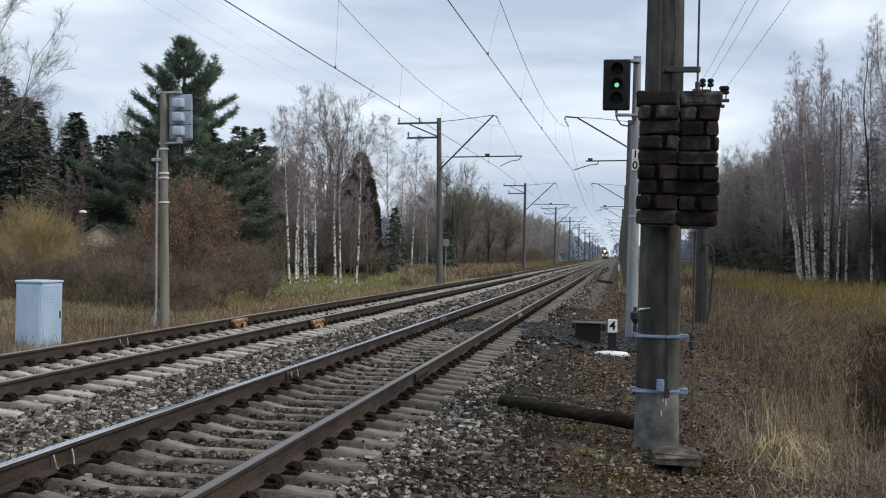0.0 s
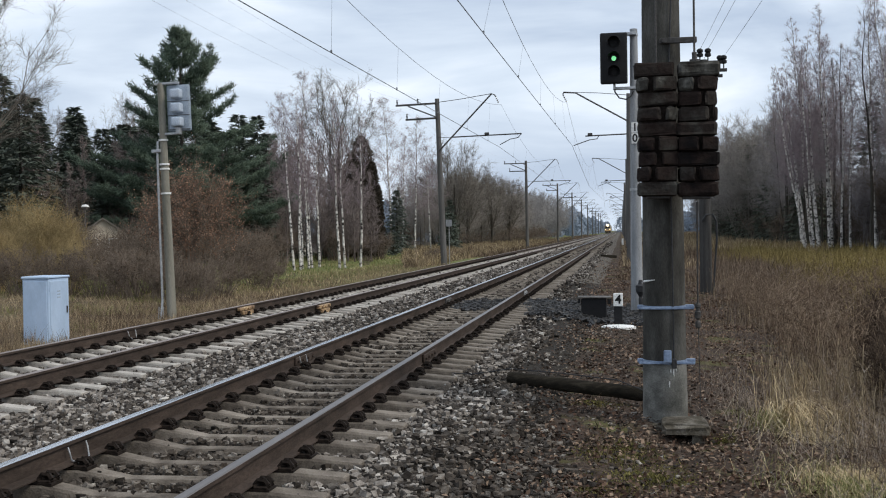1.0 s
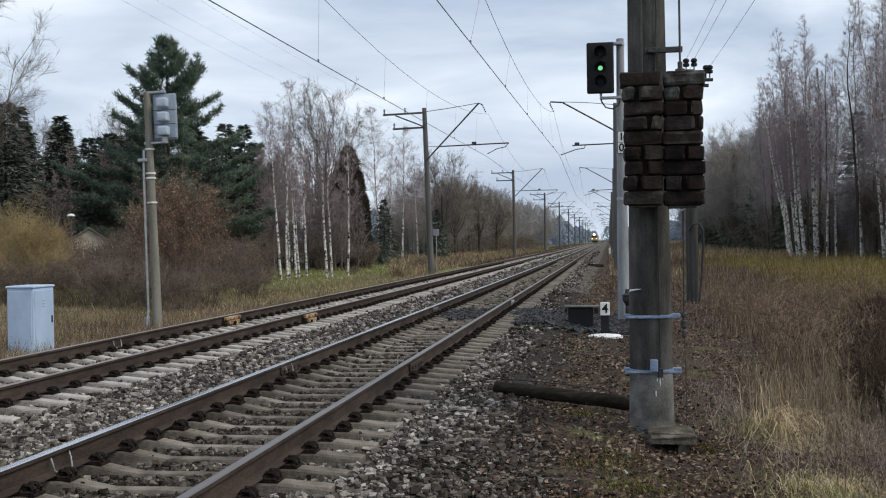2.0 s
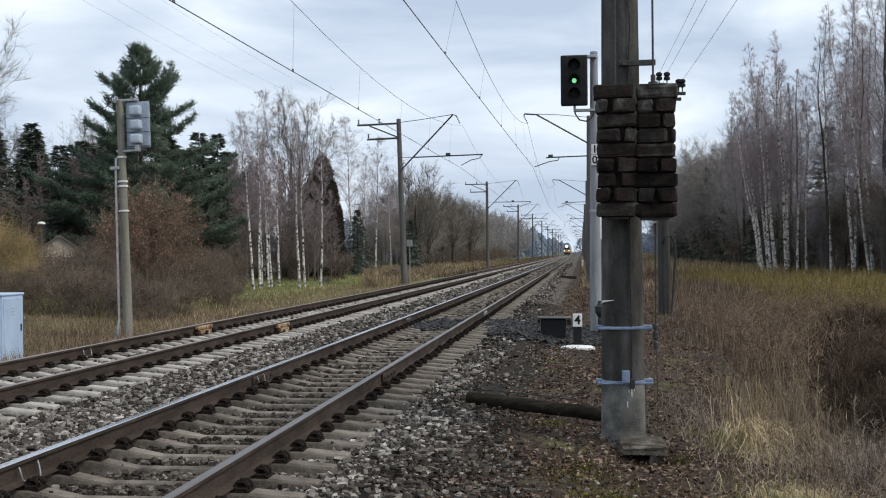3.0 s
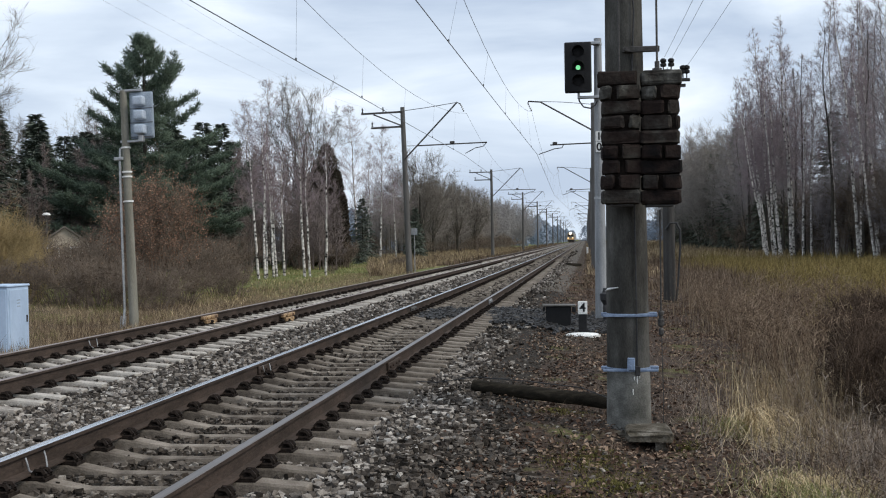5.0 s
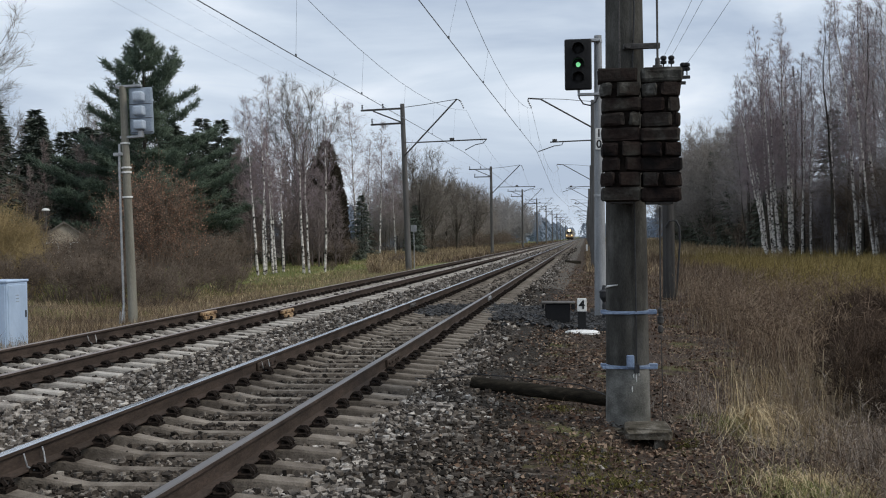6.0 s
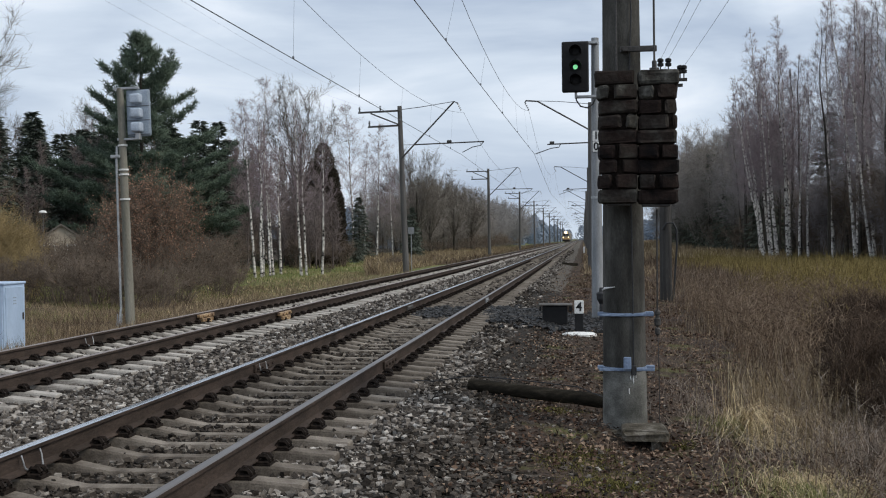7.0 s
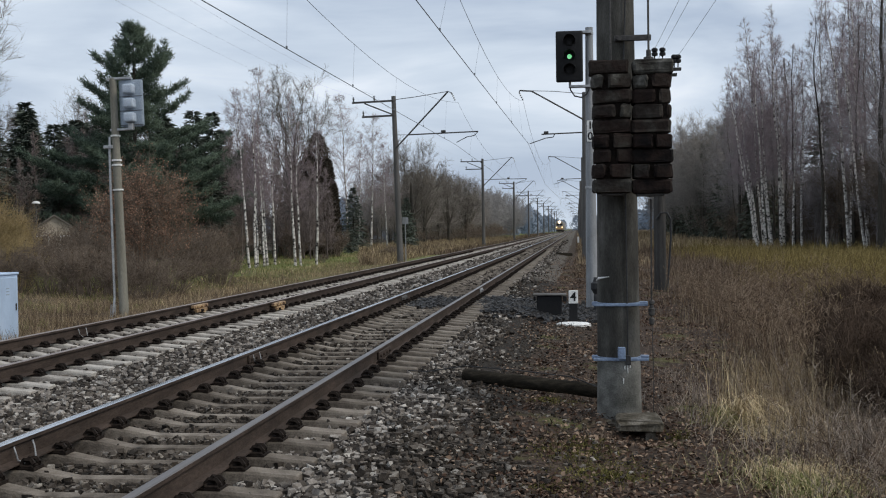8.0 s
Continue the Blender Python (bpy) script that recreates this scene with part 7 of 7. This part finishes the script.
    grass("meadow_edge_grass", 6, 5000, wedge(8.0, 26, 0.06, 0.34, 4.4, 30, 1.0), (0.2, 0.6), "dry_grass", "dry brown grass at the meadow edge", (0.003, 0.007), 1.3, right, low_by_line, sag=0.2)
    grass("meadow_weeds", 7, 30000, wedge(12, 46, 0.05, 0.36, 5.0, 14, 1.0), (0.5, 1.25), "weed_stem", "dense dark brown dead weeds in the meadow", (0.005, 0.012), 0.45, dry, low_by_line)
    grass("far_meadow_weeds", 33, 14000, wedge(44, 120, 0.02, 0.16, 5.2, 14, 1.1), (0.5, 1.1), "weed_stem", "brown dead weeds running along the line", (0.015, 0.035), 0.5, dry, low_by_line)
    grass("pale_weeds", 34, 8000, wedge(13, 60, 0.03, 0.30, 5.0, 13, 1.0), (0.4, 1.15), "grey_stalk", "pale withered stems among the brown weeds", (0.004, 0.010), 0.6, dry, low_by_line)
    grass("meadow_straw", 8, 2200, wedge(15, 44, 0.05, 0.34, 5.6, 12, 1.0), (0.5, 1.2), "dry_grass", "pale dry stalks standing among weeds", (0.005, 0.010), 0.3, lambda x, y: clump(x, y, 0.9, 0.08))
    grass("olive_meadow", 9, 34000, wedge(18, 125, 0.06, 0.36, 7.4, 26, 1.15), (0.6, 1.15), "olive_grass", "olive-yellow autumn meadow grass", (0.015, 0.04), 0.5, moist, low_by_line)
    grass("pale_meadow", 10, 16000, wedge(70, 260, 0.02, 0.20, 5.0, 24, 1.3), (0.7, 1.2), "dry_grass", "pale straw meadow far along the line", (0.04, 0.09), 0.45, lambda x, y: y > 96 + 14 * noise.noise(Vector((x * 0.3, y * 0.05, 1.0))), low_by_line)
    grass("green_tufts", 11, 1600, wedge(8, 22, 0.08, 0.30, 4.5, 12, 1.0), (0.06, 0.2), "green_grass", "green grass tufts among dead weeds", (0.003, 0.006), 1.4, lambda x, y: clump(x, y, 0.9, 0.12))
    grass("shoulder_weeds", 12, 4500, wedge(7, 130, -0.06, 0.03, 3.0, 6, 1.4), (0.06, 0.28), "weed_stem", "low dead weeds on the ballast shoulder", (0.004, 0.009), 0.8, lambda x, y: clump(x, y, 0.8, 0.0))

    out = lambda x, y: x > 6.1 + 0.9 * noise.noise(Vector((0.0, y * 0.35, 9.0)))
    weeds("meadow_stalks", 21, 2600, wedge(14, 34, 0.06, 0.34, 5.6, 10.8, 1.0), (0.7, 1.35), "weed_stem", "dark branched dead stalks in the meadow", 0.0055, out, 9)
    weeds("grey_stalks", 22, 300, wedge(9.0, 15, 0.17, 0.34, 5.4, 12, 1.0), (0.35, 0.85), "grey_stalk", "grey withered weed stalks at the meadow corner", 0.0035, None, 10, 0.4)
    weeds("litter_stalks", 23, 240, wedge(8.0, 20, 0.03, 0.16, 4.35, 7, 1.0), (0.12, 0.38), "grey_stalk", "small bent dead stalks near the pole", 0.003, None, 4, 0.7)
    weeds("olive_stalks", 24, 3600, wedge(18, 80, 0.05, 0.36, 7.6, 26, 1.0), (0.7, 1.3), "olive_grass", "olive withered stalks across the meadow", 0.008, moist, 6)

    def flattened(name, seed, count, x0, y0, rx, ry, reach, material, label, way=-0.5, fan=0.9, arch=(0.05, 0.22), thin=(0.003, 0.006)):
        """Long grass bent over, mostly one way."""
        rs = np.random.RandomState(seed)
        P, D, L, H, W = [], [], [], [], []
        for _ in range(count):
            a, r = rs.uniform(0, 2 * np.pi), abs(rs.normal(0, 0.6))
            x, y = x0 + rx * r * math.cos(a), y0 + ry * r * math.sin(a)
            d = rs.normal(way, fan)
            P.append((x, y, ground_z(x, y) + rs.uniform(-0.02, 0.02)))
            D.append((math.cos(d), math.sin(d), 0.0))
            L.append(rs.uniform(*reach)), H.append(rs.uniform(*arch)), W.append(rs.uniform(*thin))
        v, t = arcs(P, D, L, H, W)
        ob = new(name, tri_mesh(name, v, t, material))
        return tagged(ob, label, "grass", kind="stuff")

    flattened("straw_tussock", 13, 420, 4.95, 11.75, 0.34, 0.34, (0.4, 1.3), "straw", "flattened pale straw tussock beside the pole", -0.35, 0.75, (0.05, 0.34), (0.004, 0.008))
    flattened("lodged_straw", 35, 420, 5.25, 11.2, 0.5, 0.4, (0.3, 0.8), "straw", "straw combed flat over the tussock", -0.15, 0.5, (0.02, 0.12), (0.004, 0.008))
    flattened("straw_strands", 30, 36, 5.0, 12.1, 0.35, 0.3, (0.15, 0.5), "straw", "loose straw strands rising from the tussock", 0.3, 1.2, (0.35, 0.75), (0.003, 0.005))
    flattened("dry_tussock", 19, 420, 5.5, 11.3, 0.5, 0.6, (0.3, 0.8), "dry_grass", "bent brown grass behind the straw tussock", -0.2, 0.9, (0.08, 0.36), (0.003, 0.006))
    flattened("green_tussock", 14, 110, 4.75, 11.7, 0.20, 0.3, (0.2, 0.7), "green_grass", "green blades in the straw tussock", -0.4, 0.6, (0.08, 0.25), (0.004, 0.007))
    flattened("lodged_grass", 15, 900, 5.9, 10.3, 0.9, 1.0, (0.15, 0.5), "grey_stalk", "lodged grey-brown grass in the meadow corner", 0.0, 2.2, (0.05, 0.40), (0.0025, 0.005))
    flattened("corner_grass", 16, 1300, 5.2, 9.4, 0.60, 0.85, (0.08, 0.38), "straw", "pale matted dry grass in the meadow corner", -0.3, 1.5, (0.02, 0.14), (0.003, 0.006))
    flattened("corner_green", 17, 1300, 5.15, 9.2, 0.60, 0.8, (0.08, 0.30), "green_grass", "matted green grass in the meadow corner", -0.3, 1.6, (0.02, 0.12), (0.003, 0.006))
    flattened("pole_litter", 18, 700, 4.75, 13.0, 0.6, 3.0, (0.1, 0.35), "grey_stalk", "matted grey dead grass beside the pole", 0.0, 2.5, (0.02, 0.2))
    flattened("tall_straw", 20, 170, 6.4, 12.6, 1.0, 2.2, (0.25, 0.7), "dry_grass", "bent pale stalks standing in the weeds", -0.2, 1.2, (0.35, 0.85), (0.003, 0.006))
    weeds("corner_stalks", 25, 700, wedge(8.5, 15, 0.16, 0.36, 5.2, 12, 1.0), (0.2, 0.75), "weed_stem", "dark tangled dead weeds at the meadow corner", 0.0035, None, 9, 0.55)
    weeds("corner_tangle", 26, 420, wedge(8.2, 13, 0.14, 0.36, 5.0, 12, 1.0), (0.15, 0.5), "grey_stalk", "grey tangled stalks at the meadow corner", 0.003, None, 9, 0.7)
    grass("lineside_grass", 27, 12000, lambda rs: (rs.uniform(3.2, 6.5), 45 + 420 * rs.rand() ** 1.8), (0.05, 0.24), "weed_stem", "brown dead grass along the line's shoulder", (0.03, 0.08), 0.5)
    grass("lineside_straw", 28, 5000, lambda rs: (rs.uniform(3.4, 8.0), 60 + 420 * rs.rand() ** 1.5), (0.2, 0.7), "dry_grass", "pale dry grass along the line's shoulder", (0.03, 0.08), 0.5)
    grass("far_verge_grass", 29, 9000, lambda rs: (rs.uniform(-13.0, -7.0), 90 + 420 * rs.rand() ** 1.5), (0.2, 0.8), "weed_stem", "brown dead grass along the far shoulder", (0.03, 0.09), 0.5)

    rs = np.random.RandomState(40)
    C = []
    for _ in range(78000):
        y = 6.0 + 74 * rs.rand() ** 2.4
        x = rs.uniform(2.0, 3.6 + min(0.30 * y, 4.0))
        if y > 40 and rs.rand() < (y - 40) / 36:
            continue
        if x < 2.75 and rs.rand() > (x - 1.9) / 0.85 * 0.8:
            continue
        if rs.rand() > 0.55 + 0.9 * noise.noise(Vector((x, y, 3.1))):
            continue
        C.append((x, y, max(ground_z(x, y), ballast_z(x, y) if x < 3.0 else -9) + rs.uniform(0.005, 0.05)))
    n = len(C)
    v, t = leaves(C, rs.normal(0, 1, (n, 3)) * np.array([1, 1, 0.35]), np.array([0, 0, 1.0]) + rs.normal(0, 0.5, (n, 3)), rs.uniform(0.02, 0.058, n) * (1 + 0.02 * np.array(C)[:, 1]), rs.uniform(0.014, 0.038, n) * (1 + 0.02 * np.array(C)[:, 1]))
    ob = new("fallen_leaves", tri_mesh("fallen_leaves", v, t, "dead_leaf"))
    tagged(ob, "brown fallen leaves over soil and stones", "leaf litter", kind="stuff")
    rng = random.Random(41)
    spots, sizes = [], []
    for _ in range(5200):
        x, y = rng.uniform(2.3, 4.6), rng.uniform(6, 24)
        if rng.random() < (x - 2.3) / 2.6:
            continue
        r = rng.uniform(0.010, 0.028)
        spots.append((x, y, max(ground_z(x, y), ballast_z(x, y) if x < 3.0 else -9) + r * 0.3))
        sizes.append(r)
    stones(spots, sizes, 42, "dirty_stone", "stray_stones", "stray ballast stones in the leaf litter")
    P = []
    for cx, cy, rx, ry, n in ((3.05, 12.85, 0.28, 0.24, 1700), (3.30, 10.0, 0.32, 0.55, 2600), (3.6, 9.2, 0.4, 0.5, 2200), (4.35, 11.2, 0.15, 0.2, 700), (3.1, 8.6, 0.5, 0.3, 1300)):
        for _ in range(n):
            P.append((cx + rx * rng.gauss(0, 0.5), cy + ry * rng.gauss(0, 0.5)))
    B = np.array([(x, y, ground_z(x, y) - 0.01) for x, y in P])
    T = B + np.array([(rng.gauss(0, 0.014), rng.gauss(0, 0.014), rng.uniform(0.014, 0.034)) for _ in P])
    v, t = blades(B, T, np.full(len(B), 0.011), np.full(len(B), 0.004))
    ob = new("moss_tufts", tri_mesh("moss_tufts", v, t, "moss"))
    tagged(ob, "yellow-green moss tufts on the soil", "moss", kind="stuff")


build_grass()


# ---------------------------------------------------------------- what moves
def motions():
    rows = []
    for k in range(9):
        y = 640.0 - 164.0 * k / 8
        slope = (bend(y + 40) - bend(y)) / 40
        rows.append((float(k), pose(-4.1 + bend(y), y, 0, 0, 0, -math.degrees(math.atan(slope)))))
    walk(train, rows)


motions()
